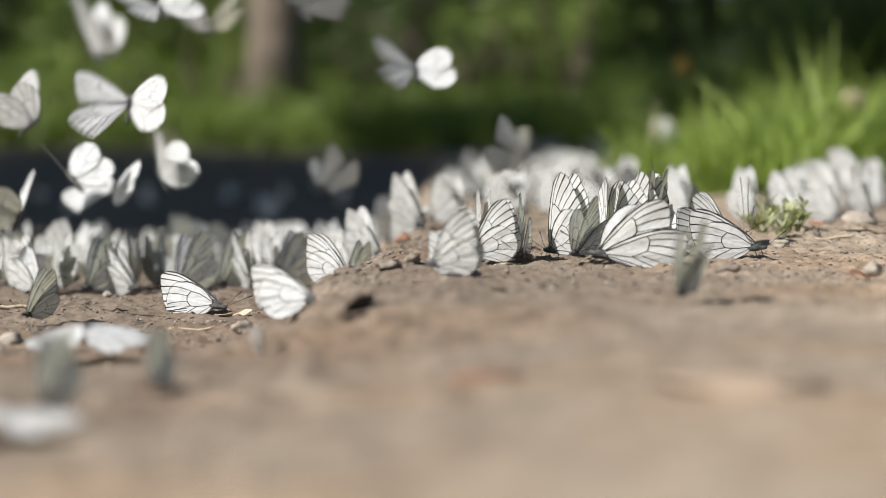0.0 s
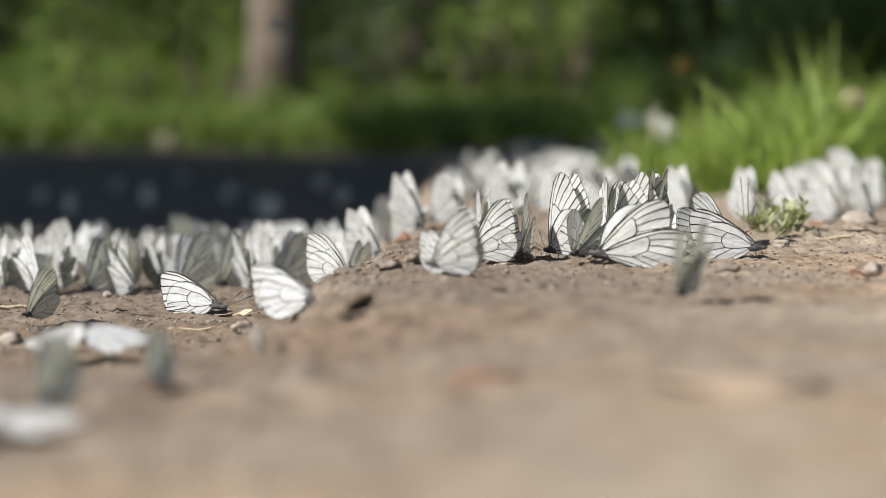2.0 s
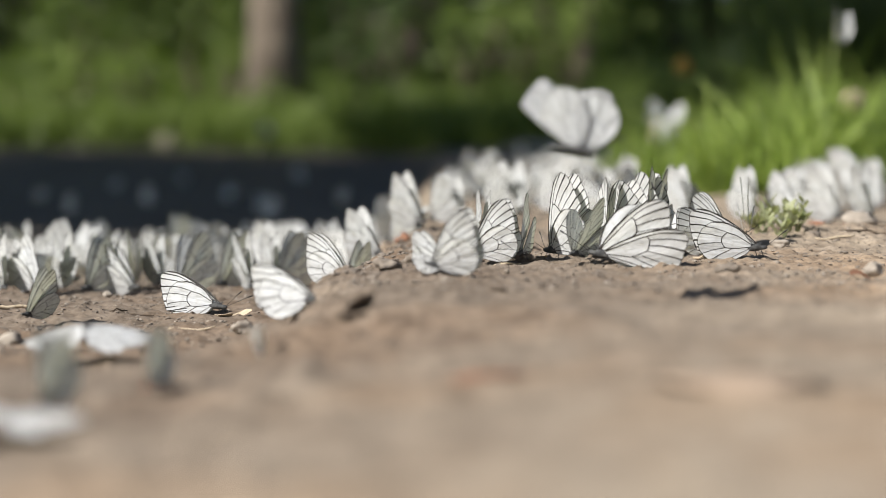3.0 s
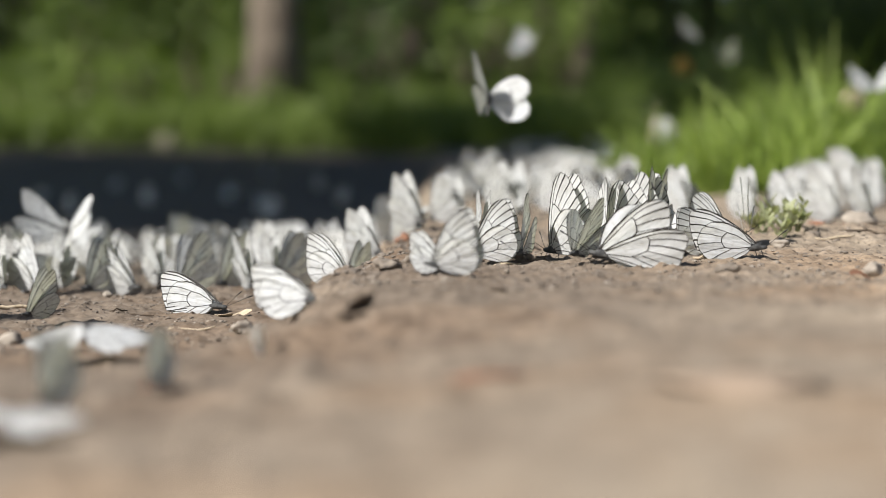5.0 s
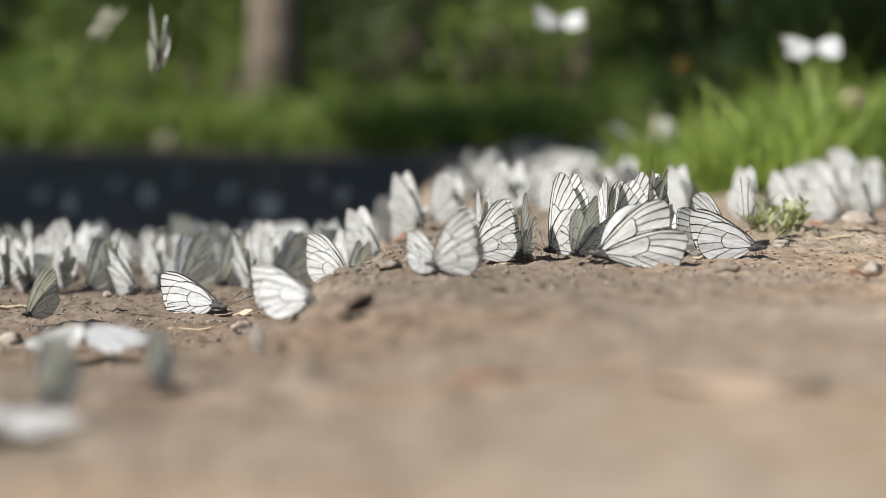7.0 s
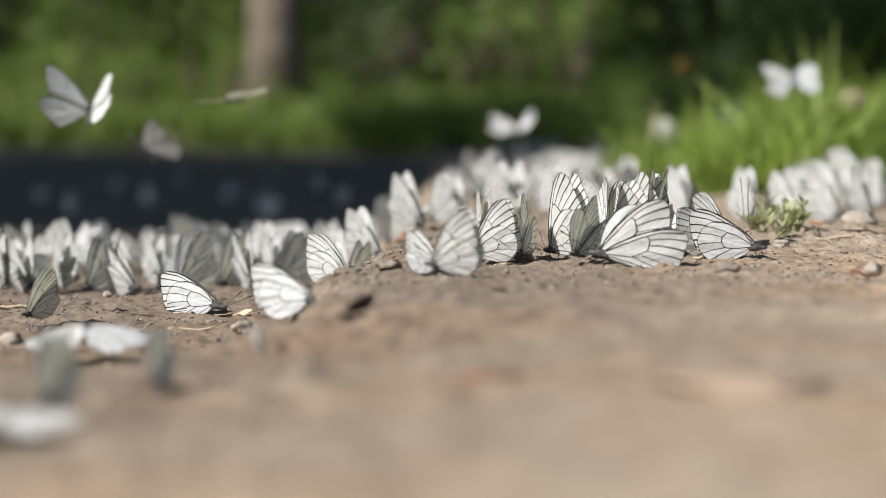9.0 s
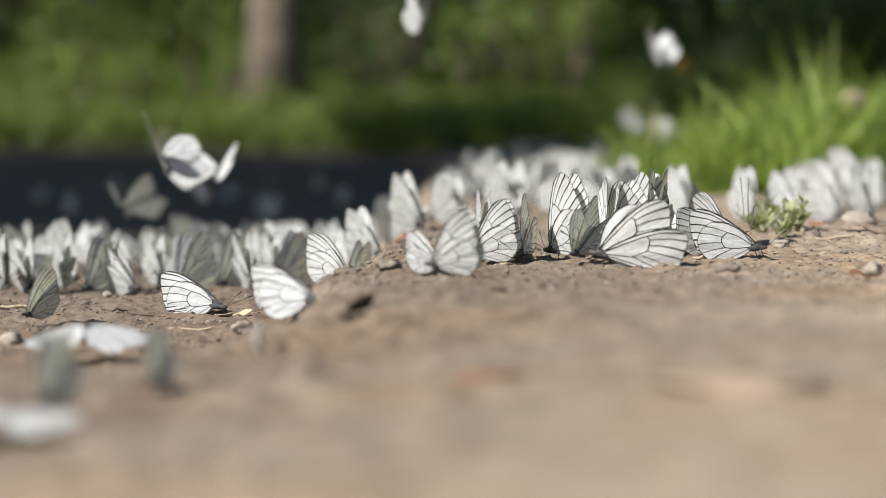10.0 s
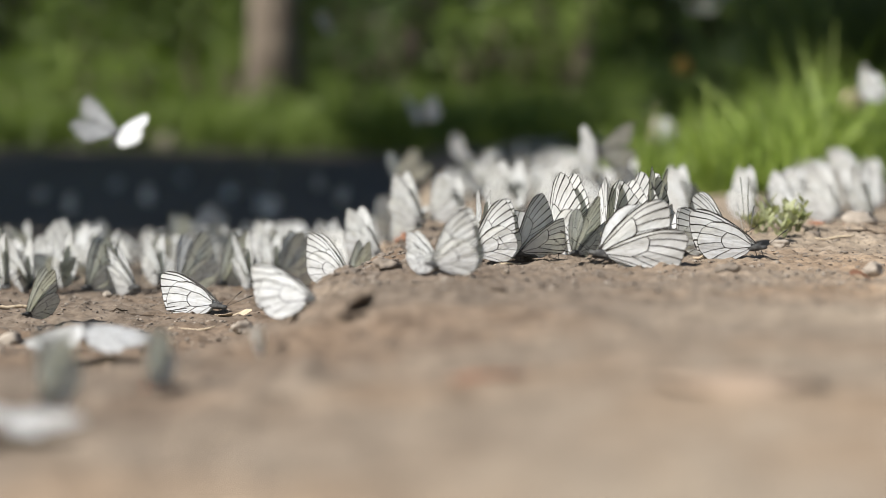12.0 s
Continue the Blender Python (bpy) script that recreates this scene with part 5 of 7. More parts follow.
    fly(flier(0.83, 14), [
        (0, 0.0629, 2.318, height(0.063, 2.318) + STANCE, 60, 0, 0, 4), (0.5, 0.0629, 2.318, height(0.063, 2.318) + STANCE, 60, 0, 0, 4), (0.7, 0.0674, 2.318, 0.0626, 29, 27, 13, 18), (0.8, 0.1322, 2.318, 0.0469, 44, 29, -7, 74),
        (0.9, 0.0778, 2.318, 0.0926, 55, 20, 10, 53), (1, 0.1571, 2.318, 0.0561, 66, 23, 11, 26), (1.1, 0.1806, 2.318, 0.0567, 67, 35, -7, 70), (1.2, 0.1956, 2.318, 0.0705, 69, 24, 4, 57),
        (1.3, 0.2165, 2.318, 0.0770, 82, 19, 13, 20), (1.5, 0.2329, 2.318, 0.0711, 95, 22, 2, 55), (2, 0.2296, 2.318, 0.0679, 52, 23, 1, 71), (2.5, 0.2348, 2.318, 0.0698, 23, 34, 7, 15),
        (2.7, 0.2361, 2.318, 0.0731, 45, 21, -8, 56), (2.9, 0.2551, 2.318, 0.0796, 53, 28, 5, 79), (3, 0.2623, 2.318, 0.0731, 69, 32, 5, 55), (3.1, 0.2499, 2.318, 0.0679, 72, 24, -12, 14),
        (3.2, 0.2563, 2.318, 0.0900, 73, 32, -11, 73), (4, 0.2653, 2.318, 0.1057, 63, 18, -4, 21), (4.1, 0.2617, 2.318, 0.1083, 54.35, 18.52, -3.656, 17.11), (4.2, 0.2657, 2.318, 0.0958, 55.9, 19.88, -2.75, 73.28),
        (4.3, 0.2573, 2.318, 0.0961, 46.4, 21.8, -1.469, 54.33), (4.4, 0.2606, 2.318, 0.0775, 53.87, 24, 0, 20.09), (4.5, 0.2611, 2.318, 0.0855, 46.16, 26.2, 1.469, 63.98), (4.6, 0.2540, 2.318, 0.0640, 50.59, 28.12, 2.75, 57.54),
        (4.7, 0.2570, 2.318, 0.0706, 27.86, 29.48, 3.656, 24.49), (4.8, 0.2512, 2.318, 0.0679, 35, 30, 4, 51), (4.9, 0.2271, 2.318, 0.0483, 42, 30, -2, 15), (5, 0.2102, 2.318, 0.0286, 52, 18, 2, 76),
        (5.1, 0.1800, 2.318, 0.0469, 71, 21, 0, 43), (5.2, 0.1611, 2.318, height(0.161, 2.318) + STANCE, 66, 0, 0, 8), (12, 0.1611, 2.318, height(0.161, 2.318) + STANCE, 66, 0, 0, 4),
    ])
    fly(flier(0.83, 15), [
        (0, 0.1025, 3.000, height(0.103, 3.000) + STANCE, 175, 0, 0, 4), (0.7, 0.1025, 3.000, height(0.103, 3.000) + STANCE, 175, 0, 0, 4), (1, 0.0921, 3.000, 0.1481, 168, 29, 6, 69), (1.1, 0.0989, 3.000, 0.1515, 151, 28, 5, 54),
        (1.2, 0.0516, 3.000, 0.1414, 153, 32, -14, 19), (1.3, 0.0372, 3.000, 0.1868, 139, 27, 0, 79), (1.4, -0.0052, 2.070, 0.1764, 145, 32, -8, 49), (1.5, -0.0122, 1.800, 0.1327, 143, 5, 12, 80),
        (1.7, -0.0530, 2.070, 0.1613, 156, 27, 3, 51), (1.8, -0.1469, 3.000, 0.2003, 175, 26, -8, 28), (1.9, -0.1690, 3.000, 0.1801, 174, 22, 1, 79), (2, -0.2508, 3.000, 0.2062, 188, 18, -8, 50),
        (2.1, -0.3040, 3.000, 0.2062, 202, 35, 12, 18), (2.2, -0.3598, 3.000, 0.1969, 195, 28, 2, 65), (2.3, -0.3775, 3.000, 0.2020, 195, 37, 1, 52), (2.4, -0.4043, 3.000, 0.2280, 207, 28, 8, 15),
        (2.5, -0.4280, 3.000, 0.2188, 196, 21, 4, 80), (2.6, -0.4506, 3.000, 0.2415, 192, 31, -9, 54), (2.75, -0.4670, 3.000, 0.2985, 175, 35, -14, 78), (2.85, -0.4913, 3.007, 0.3112, 167.9, 33.52, -12.96, 77.51),
        (2.95, -0.5489, 3.026, 0.3017, 184.4, 29.81, -10.37, 44.64), (3.05, -0.6157, 3.050, 0.3357, 170.9, 25, -7, 21.02), (3.15, -0.6904, 3.074, 0.3338, 166.1, 20.19, -3.63, 71.38), (3.25, -0.7487, 3.093, 0.3605, 180.8, 16.48, -1.037, 42.4),
        (3.35, -0.7685, 3.100, 0.3585, 175, 15, 0, 50), (4.15, -1.0700, 3.200, height(-1.070, 3.200) + STANCE, 175, 0, 0, 6), (12, -1.0700, 3.200, height(-1.070, 3.200) + STANCE, 175, 0, 0, 5),
    ])
    fly(flier(0.83, 16), [
        (0, -1.4040, 4.700, height(-1.404, 4.700) + STANCE, 230, 0, 0, 4), (0.6, -1.4040, 4.700, height(-1.404, 4.700) + STANCE, 230, 0, 0, 4), (0.95, -0.7175, 4.600, 0.4052, 230, 20, 0, 40), (1.07, -0.5402, 4.600, 0.4073, 240.4, 20.52, 1.037, 49.5),
        (1.18, -0.2071, 4.600, 0.3977, 237.9, 21.48, 2.963, 25.22), (1.3, -0.0310, 4.600, 0.4052, 236, 22, 4, 51), (1.5, -0.0971, 4.600, 0.3280, 255, 19, 1, 65), (1.6, -0.1236, 4.600, 0.3134, 259.4, 21.07, -1.593, 42.2),
        (1.7, -0.1585, 4.600, 0.2755, 270.4, 24.93, -6.407, 20.35), (1.8, -0.1865, 4.600, 0.2636, 260, 27, -9, 76), (1.9, -0.2067, 4.600, 0.2601, 260.9, 26.22, -7.963, 55.76), (2, -0.2385, 4.600, 0.2303, 252.7, 24.78, -6.037, 25.58),
        (2.1, -0.2566, 4.600, 0.2184, 238, 24, -5, 72), (2.2, -0.3177, 4.600, 0.1797, 246, 26, -7, 48), (2.4, -0.3463, 4.600, 0.1603, 217, 19, -1, 70), (2.6, -0.3569, 4.600, 0.1085, 203, 26, -4, 17),
        (2.7, -0.4167, 4.600, 0.0826, 200, 26, 5, 72), (2.9, -0.4142, 4.600, 0.0645, 197, 35, -2, 15), (3, -0.4176, 4.600, 0.0602, 210.1, 32.41, -3.037, 54.87), (3.1, -0.4300, 4.600, 0.0355, 198.7, 27.59, -4.963, 25.01),
        (3.2, -0.4390, 4.600, 0.0385, 214, 25, -6, 18), (3.6, -0.4081, 4.600, height(-0.408, 4.600) + STANCE, 248, 0, 0, 8), (12, -0.4081, 4.600, height(-0.408, 4.600) + STANCE, 248, 0, 0, 4),
    ])
    fly(flier(0.83, 17), [
        (0, -0.2534, 4.000, height(-0.253, 4.000) + STANCE, 160, 0, 0, 4), (2.2, -0.2534, 4.000, height(-0.253, 4.000) + STANCE, 160, 0, 0, 4), (2.5, -0.2760, 4.000, -0.0582, 127, 20, -5, 24), (2.6, -0.2532, 4.000, -0.0130, 137, 39, -14, 69),
        (2.7, -0.2612, 4.000, -0.0356, 134, 37, 4, 47), (2.8, -0.3019, 4.000, -0.0424, 140, 24, 6, 24), (3, -0.2996, 4.000, -0.0288, 145, 40, 4, 49), (3.2, -0.2566, 4.000, -0.0062, 163, 38, -11, 68),
        (3.3, -0.2567, 4.000, -0.0061, 164.5, 37.7, -10.96, 14.69), (3.4, -0.2526, 4.000, -0.0090, 160.4, 36.91, -10.84, 70.48), (3.5, -0.2423, 4.000, 0.0111, 153.5, 35.79, -10.68, 44.01), (3.6, -0.2348, 4.000, -0.0012, 154.8, 34.5, -10.5, 21.59),
        (3.7, -0.2225, 4.000, 0.0169, 168, 33.21, -10.32, 73.78), (3.8, -0.2177, 4.000, -0.0009, 166.2, 32.09, -10.16, 45.52), (3.9, -0.2094, 4.000, 0.0091, 166.2, 31.3, -10.04, 24.32), (4, -0.2079, 4.000, 0.0107, 163, 31, -10, 21),
        (4.6, -0.2534, 4.000, height(-0.253, 4.000) + STANCE, 128, 0, 0, 8), (12, -0.2534, 4.000, height(-0.253, 4.000) + STANCE, 128, 0, 0, 4),
    ])
    fly(flier(0.83, 18), [
        (0, 0.7200, 1.850, height(0.720, 1.850) + STANCE, 100, 0, 0, 4), (1.9, 0.7200, 1.850, height(0.720, 1.850) + STANCE, 100, 0, 0, 4), (2.25, 0.5706, 1.750, 0.1706, 100, 20, 0, 40), (2.34, 0.5478, 1.750, 0.1820, 88.41, 22.03, 1.25, 70.3),
        (2.42, 0.4931, 1.750, 0.1610, 97.12, 26.5, 4, 53.92), (2.51, 0.4473, 1.750, 0.1806, 82.27, 30.97, 6.75, 24.43), (2.6, 0.4213, 1.750, 0.1706, 79, 33, 8, 54), (2.7, 0.3894, 1.750, 0.1608, 77, 22, 1, 19),
        (2.8, 0.3793, 1.750, 0.1422, 67, 35, -11, 76), (2.9, 0.3484, 1.750, 0.1304, 81, 35, 5, 53), (3, 0.3454, 1.750, 0.1397, 78, 31, 11, 16), (3.1, 0.3223, 1.750, 0.1348, 89, 27, 14, 79),
        (3.2, 0.3394, 1.750, 0.1451, 86, 32, -5, 44), (3.8, 0.3530, 1.750, 0.1216, 118, 26, 12, 50), (4.3, 0.3679, 1.750, 0.1069, 106, 21, 8, 78), (4.8, 0.3789, 1.750, 0.0965, 76, 18, 11, 23),
        (4.9, 0.3755, 1.750, 0.0946, 72, 19, -6, 67), (5, 0.3779, 1.750, 0.0946, 78, 19, -8, 46), (5.1, 0.3745, 1.750, 0.0965, 81, 38, -13, 24), (5.2, 0.3686, 1.750, 0.0916, 98, 28, 5, 79),
        (5.3, 0.3654, 1.750, 0.1093, 108, 31, 0, 57), (5.4, 0.3508, 1.750, 0.0916, 115, 30, -6, 15), (5.5, 0.3624, 1.750, 0.1142, 115, 39, 0, 15), (5.6, 0.3515, 1.750, 0.1221, 116, 34, -7, 48),
        (5.7, 0.3234, 1.750, 0.1221, 136, 29, 6, 25), (5.8, 0.3443, 1.750, 0.1471, 120, 24, 8, 74), (5.9, 0.3294, 1.750, 0.1559, 126, 19, 3, 48), (6, 0.3201, 1.750, 0.1540, 129, 23, 13, 18),
        (6.1, 0.3053, 1.750, 0.1559, 118, 37, 7, 71), (6.2, 0.3300, 1.750, 0.1500, 102, 28, 6, 44), (6.3, 0.3240, 1.750, 0.1549, 105, 20, 1, 25), (6.4, 0.3162, 1.750, 0.1500, 94, 19, 1, 64),
        (6.5, 0.3252, 1.750, 0.1397, 82, 20, 5, 88), (6.6, 0.3241, 1.750, 0.1442, 84, 39, 10, 26), (6.7, 0.3243, 1.750, 0.1260, 63, 21, -6, 77), (6.8, 0.3356, 1.750, 0.1339, 66, 32, -9, 53),
        (6.9, 0.3232, 1.750, 0.1339, 69, 35, 5, 26), (7, 0.3253, 1.750, 0.1290, 85, 24, 3, 85), (7.1, 0.3345, 1.750, 0.1412, 84, 26, -12, 58), (7.2, 0.3233, 1.750, 0.1299, 94, 31, -12, 16),
        (7.7, 0.3383, 1.750, 0.1118, 124, 28, -2, 50), (8.3, 0.3135, 1.750, 0.1265, 107, 27, -13, 58), (8.8, 0.3225, 1.750, 0.1103, 65, 37, 0, 79), (8.9, 0.3224, 1.750, 0.1172, 74, 36, -13, 43),
        (9, 0.3068, 1.750, 0.1024, 100, 38, 0, 85), (9.1, 0.3047, 1.750, 0.1201, 74, 36, 8, 78), (9.2, 0.2889, 1.750, 0.1201, 90, 25, -12, 53), (9.3, 0.2775, 1.750, 0.1231, 93, 21, 8, 22),
        (9.4, 0.2646, 1.750, 0.1299, 107, 33, 1, 65), (9.5, 0.2440, 1.750, 0.1240, 108, 35, 8, 60), (9.6, 0.2458, 1.750, 0.1442, 126, 32, -13, 22), (9.7, 0.2325, 1.750, 0.1412, 134, 35, 10, 76),
        (9.8, 0.2149, 1.750, 0.1309, 122, 39, 5, 49), (9.9, 0.2010, 1.750, 0.1339, 134, 28, 14, 20), (10, 0.1844, 1.750, 0.1221, 121, 32, -1, 30), (10.1, 0.1662, 1.750, 0.1044, 119, 36, 1, 50),
        (10.2, 0.1603, 1.750, 0.1093, 111, 25, 7, 15), (10.3, 0.1895, 1.750, 0.0926, 110, 22, 14, 69), (10.4, 0.2309, 1.750, 0.1024, 88, 31, 1, 50), (10.5, 0.2383, 1.750, 0.0926, 90, 30, -3, 25),
        (10.6, 0.2499, 1.750, 0.1221, 76, 23, 5, 74), (10.7, 0.2538, 1.750, 0.1299, 72, 34, -9, 54), (10.8, 0.2511, 1.750, 0.1054, 68, 28, -7, 15), (10.9, 0.2825, 1.750, 0.1152, 76, 28, 4, 77),
        (11, 0.2746, 1.750, 0.1201, 65, 23, -13, 30), (11.1, 0.2890, 1.750, 0.1083, 79, 39, 6, 15), (11.2, 0.3008, 1.750, 0.1083, 88, 26, 0, 75), (11.3, 0.3027, 1.750, 0.1240, 101, 22, -9, 57),
        (11.4, 0.3244, 1.750, 0.1162, 97, 37, 8, 26), (11.5, 0.3389, 1.750, 0.0995, 114, 26, -2, 65), (11.6, 0.3456, 1.750, 0.1162, 125, 38, -8, 55), (11.7, 0.3575, 1.750, 0.1093, 125, 21, 2, 16),
        (11.8, 0.3548, 1.750, 0.0872, 123, 26, -7, 76), (11.9, 0.3518, 1.750, 0.0946, 129, 28, -7, 48), (12, 0.3657, 1.750, 0.0872, 124, 28, 10, 25),
    ])
    fly(flier(0.896, 19), [
        (0, 0.5765, 1.252, height(0.576, 1.252) + STANCE, 90, 0, 0, 4), (3.8, 0.5765, 1.252, height(0.576, 1.252) + STANCE, 90, 0, 0, 4), (4.15, 0.3248, 1.152, 0.1520, 90, 20, 0, 40), (4.27, 0.2540, 1.152, 0.1565, 90.81, 22.85, 0.2593, 46.16),
        (4.38, 0.1438, 1.152, 0.1431, 96.76, 28.15, 0.7407, 16.1), (4.5, 0.0731, 1.152, 0.1520, 101, 31, 1, 66), (4.6, 0.0681, 1.152, 0.1379, 107.5, 32.56, 2.037, 49.15), (4.7, 0.0534, 1.152, 0.1090, 106.2, 35.44, 3.963, 19.28),
        (4.8, 0.0471, 1.152, 0.1001, 100, 37, 5, 25), (4.9, 0.0276, 1.152, 0.0707, 97, 27, -3, 100), (5, 0.0257, 1.152, 0.0746, 88, 35, 35, 50), (5.1, -0.0045, 1.152, 0.0707, 81, 36, -3, 15),
        (5.2, -0.0120, 1.152, 0.0609, 82, 38, -6, 80), (5.3, -0.0270, 1.152, 0.0596, 80, 21, 7, 55), (5.4, -0.0367, 1.152, 0.0583, 65, 33, -1, 20), (5.5, -0.0527, 1.152, 0.0434, 60, 15, 0, 40),
        (5.6, -0.0746, 1.152, 0.0222, 75, 37, -1, 115), (5.7, -0.0765, 1.152, 0.0268, 90, 50, 5, 72), (5.8, -0.0850, 1.152, 0.0255, 86, 34, -3, 18), (5.9, -0.1033, 1.152, 0.0138, 88, 23, 2, 70),
        (6, -0.1108, 1.152, 0.0076, 87, 22, -4, 85), (6.1, -0.1027, 1.152, 0.0112, 91, 39, 1, 22), (6.2, -0.1122, 1.152, 0.0056, 96, 18, -5, 60), (6.3, -0.1090, 1.152, height(-0.109, 1.152) + STANCE, 97, 0, 0, 8),
        (12, -0.1090, 1.152, height(-0.109, 1.152) + STANCE, 97, 0, 0, 4),
    ])
    fly(flier(0.93, 20), [
        (0, -0.1762, 1.143, height(-0.176, 1.143) + STANCE, 92, 0, 0, 4), (4.5, -0.1762, 1.143, height(-0.176, 1.143) + STANCE, 92, 0, 0, 4), (4.8, -0.2048, 1.143, 0.0021, 93, 27, -4, 40), (4.9, -0.2230, 1.143, -0.0044, 92, 31, -2, 115),
        (5, -0.2152, 1.143, -0.0012, 86, 24, -3, 45), (5.1, -0.2402, 1.143, -0.0044, 81, 28, -6, 30), (5.2, -0.2376, 1.143, -0.0057, 82, 22, 1, 90), (5.3, -0.2360, 1.143, -0.0057, 74, 21, 4, 60),
        (5.4, -0.2414, 1.143, -0.0005, 119, 32, -7, 45), (5.5, -0.2446, 1.143, 0.0040, 150, 20, 0, 12), (5.6, -0.2373, 1.143, 0.0212, 120, 36, 6, 80), (5.7, -0.2391, 1.143, 0.0341, 92, 26, 5, 100),
        (5.75, -0.2415, 1.143, 0.0462, 91, 24, -0.5, 54), (5.8, -0.2439, 1.143, 0.0583, 90, 22, -6, 8), (5.85, -0.2383, 1.143, 0.0557, 92, 26.5, -5, 56.5), (5.9, -0.2327, 1.143, 0.0531, 94, 31, -4, 105),
        (6, -0.2280, 1.143, 0.0647, 103, 39, 6, 80), (6.1, -0.2285, 1.143, 0.0798, 99, 27, 4, 12), (6.15, -0.2263, 1.143, 0.0755, 100, 26, -0.5, 63.5), (6.2, -0.2241, 1.143, 0.0711, 101, 25, -5, 115),
        (6.3, -0.2149, 1.143, 0.0850, 104, 25, -5, 75), (6.4, -0.2038, 1.143, 0.0965, 102, 39, 1, 18), (6.45, -0.1956, 1.143, 0.0964, 97, 38.5, 0.5, 73), (6.5, -0.1874, 1.143, 0.0962, 92, 38, 0, 128),
        (6.6, -0.1849, 1.143, 0.0933, 90, 45, 0, 85), (6.65, -0.1819, 1.143, 0.0972, 94.5, 40, 0, 46.5), (6.7, -0.1790, 1.143, 0.1010, 99, 35, 0, 8), (6.75, -0.1768, 1.143, 0.0949, 97.5, 31.5, 2.5, 61.5),
        (6.8, -0.1746, 1.143, 0.0888, 96, 28, 5, 115), (6.9, -0.1678, 1.143, 0.0940, 91, 42, 0, 88), (6.95, -0.1649, 1.143, 0.0968, 91.5, 39, 3, 48), (7, -0.1619, 1.143, 0.0997, 92, 36, 6, 8),
        (7.05, -0.1604, 1.143, 0.0920, 86.5, 32, 0.5, 63), (7.1, -0.1589, 1.143, 0.0843, 81, 28, -5, 118), (7.2, -0.1594, 1.143, 0.0907, 80, 27, 1, 60), (7.6, -0.1431, 1.143, 0.0776, 84, 38, -3, 18),
        (8.2, -0.1464, 1.143, 0.0647, 103, 34, 6, 23), (8.8, -0.1616, 1.143, 0.0615, 94, 29, -6, 20), (8.9, -0.1831, 1.143, 0.0711, 87, 24, 4, 35), (9, -0.2012, 1.143, 0.0679, 84, 31, -1, 40),
        (9.1, -0.2203, 1.143, 0.0602, 86, 29, -7, 60), (9.2, -0.2353, 1.143, 0.0505, 81, 39, -4, 120), (9.25, -0.2345, 1.143, 0.0602, 79.5, 34, -5, 72.5), (9.3, -0.2338, 1.143, 0.0699, 78, 29, -6, 25),
        (9.4, -0.2293, 1.143, 0.0699, 123, 33, 1, 25), (9.5, -0.2268, 1.143, 0.0631, 135, 18, 36, 45), (9.6, -0.2159, 1.143, 0.0512, 110, 31, 3, 110), (9.65, -0.2104, 1.143, 0.0592, 96, 33.5, -1.5, 67.5),
        (9.7, -0.2048, 1.143, 0.0673, 82, 36, -6, 25), (9.8, -0.1872, 1.143, 0.0544, 92, 38, -3, 35), (9.9, -0.1718, 1.143, 0.0399, 88, 34, 0, 80), (10, -0.1605, 1.143, 0.0399, 125, 30, 22, 55),
        (10.1, -0.1528, 1.143, 0.0367, 97, 27, -6, 20), (10.2, -0.1484, 1.143, 0.0192, 105, 38, 0, 55), (10.3, -0.1459, 1.143, 0.0063, 109, 25, -5, 115), (10.35, -0.1436, 1.143, 0.0134, 109, 29.5, -3.5, 63.5),
        (10.4, -0.1413, 1.143, 0.0205, 109, 34, -2, 12), (10.5, -0.1465, 1.143, 0.0131, 108, 20, -4, 55), (10.6, -0.1504, 1.143, 0.0128, 102, 33, 6, 100), (10.7, -0.1555, 1.143, 0.0244, 98, 19, -3, 25),
        (10.75, -0.1630, 1.143, 0.0179, 95, 23.5, -2.5, 65), (10.8, -0.1704, 1.143, 0.0115, 92, 28, -2, 105), (10.9, -0.1758, 1.143, 0.0276, 96, 24, -2, 55), (11, -0.1939, 1.143, 0.0296, 85, 34, 6, 25),
        (11.05, -0.2058, 1.143, 0.0207, 86, 35.5, 1, 67.5), (11.1, -0.2177, 1.143, 0.0118, 87, 37, -4, 110), (11.2, -0.2182, 1.143, 0.0250, 80, 22, -3, 60), (11.3, -0.2310, 1.143, 0.0283, 83, 35, -2, 25),
        (11.4, -0.2432, 1.143, 0.0118, 83, 25, 2, 20), (11.5, -0.2436, 1.143, 0.0283, 76, 58, 18, 75), (11.6, -0.2488, 1.143, 0.0270, 82, 37, 0, 25), (11.7, -0.2759, 1.143, 0.0325, 85, 33, -4, 45),
        (11.9, -0.4501, 1.243, 0.0925, 85, 15, 0, 50), (11.95, -0.6243, 1.343, height(-0.624, 1.343) + STANCE, 85, 0, 0, 6), (12, -0.6243, 1.343, height(-0.624, 1.343) + STANCE, 85, 0, 0, 5),
    ])
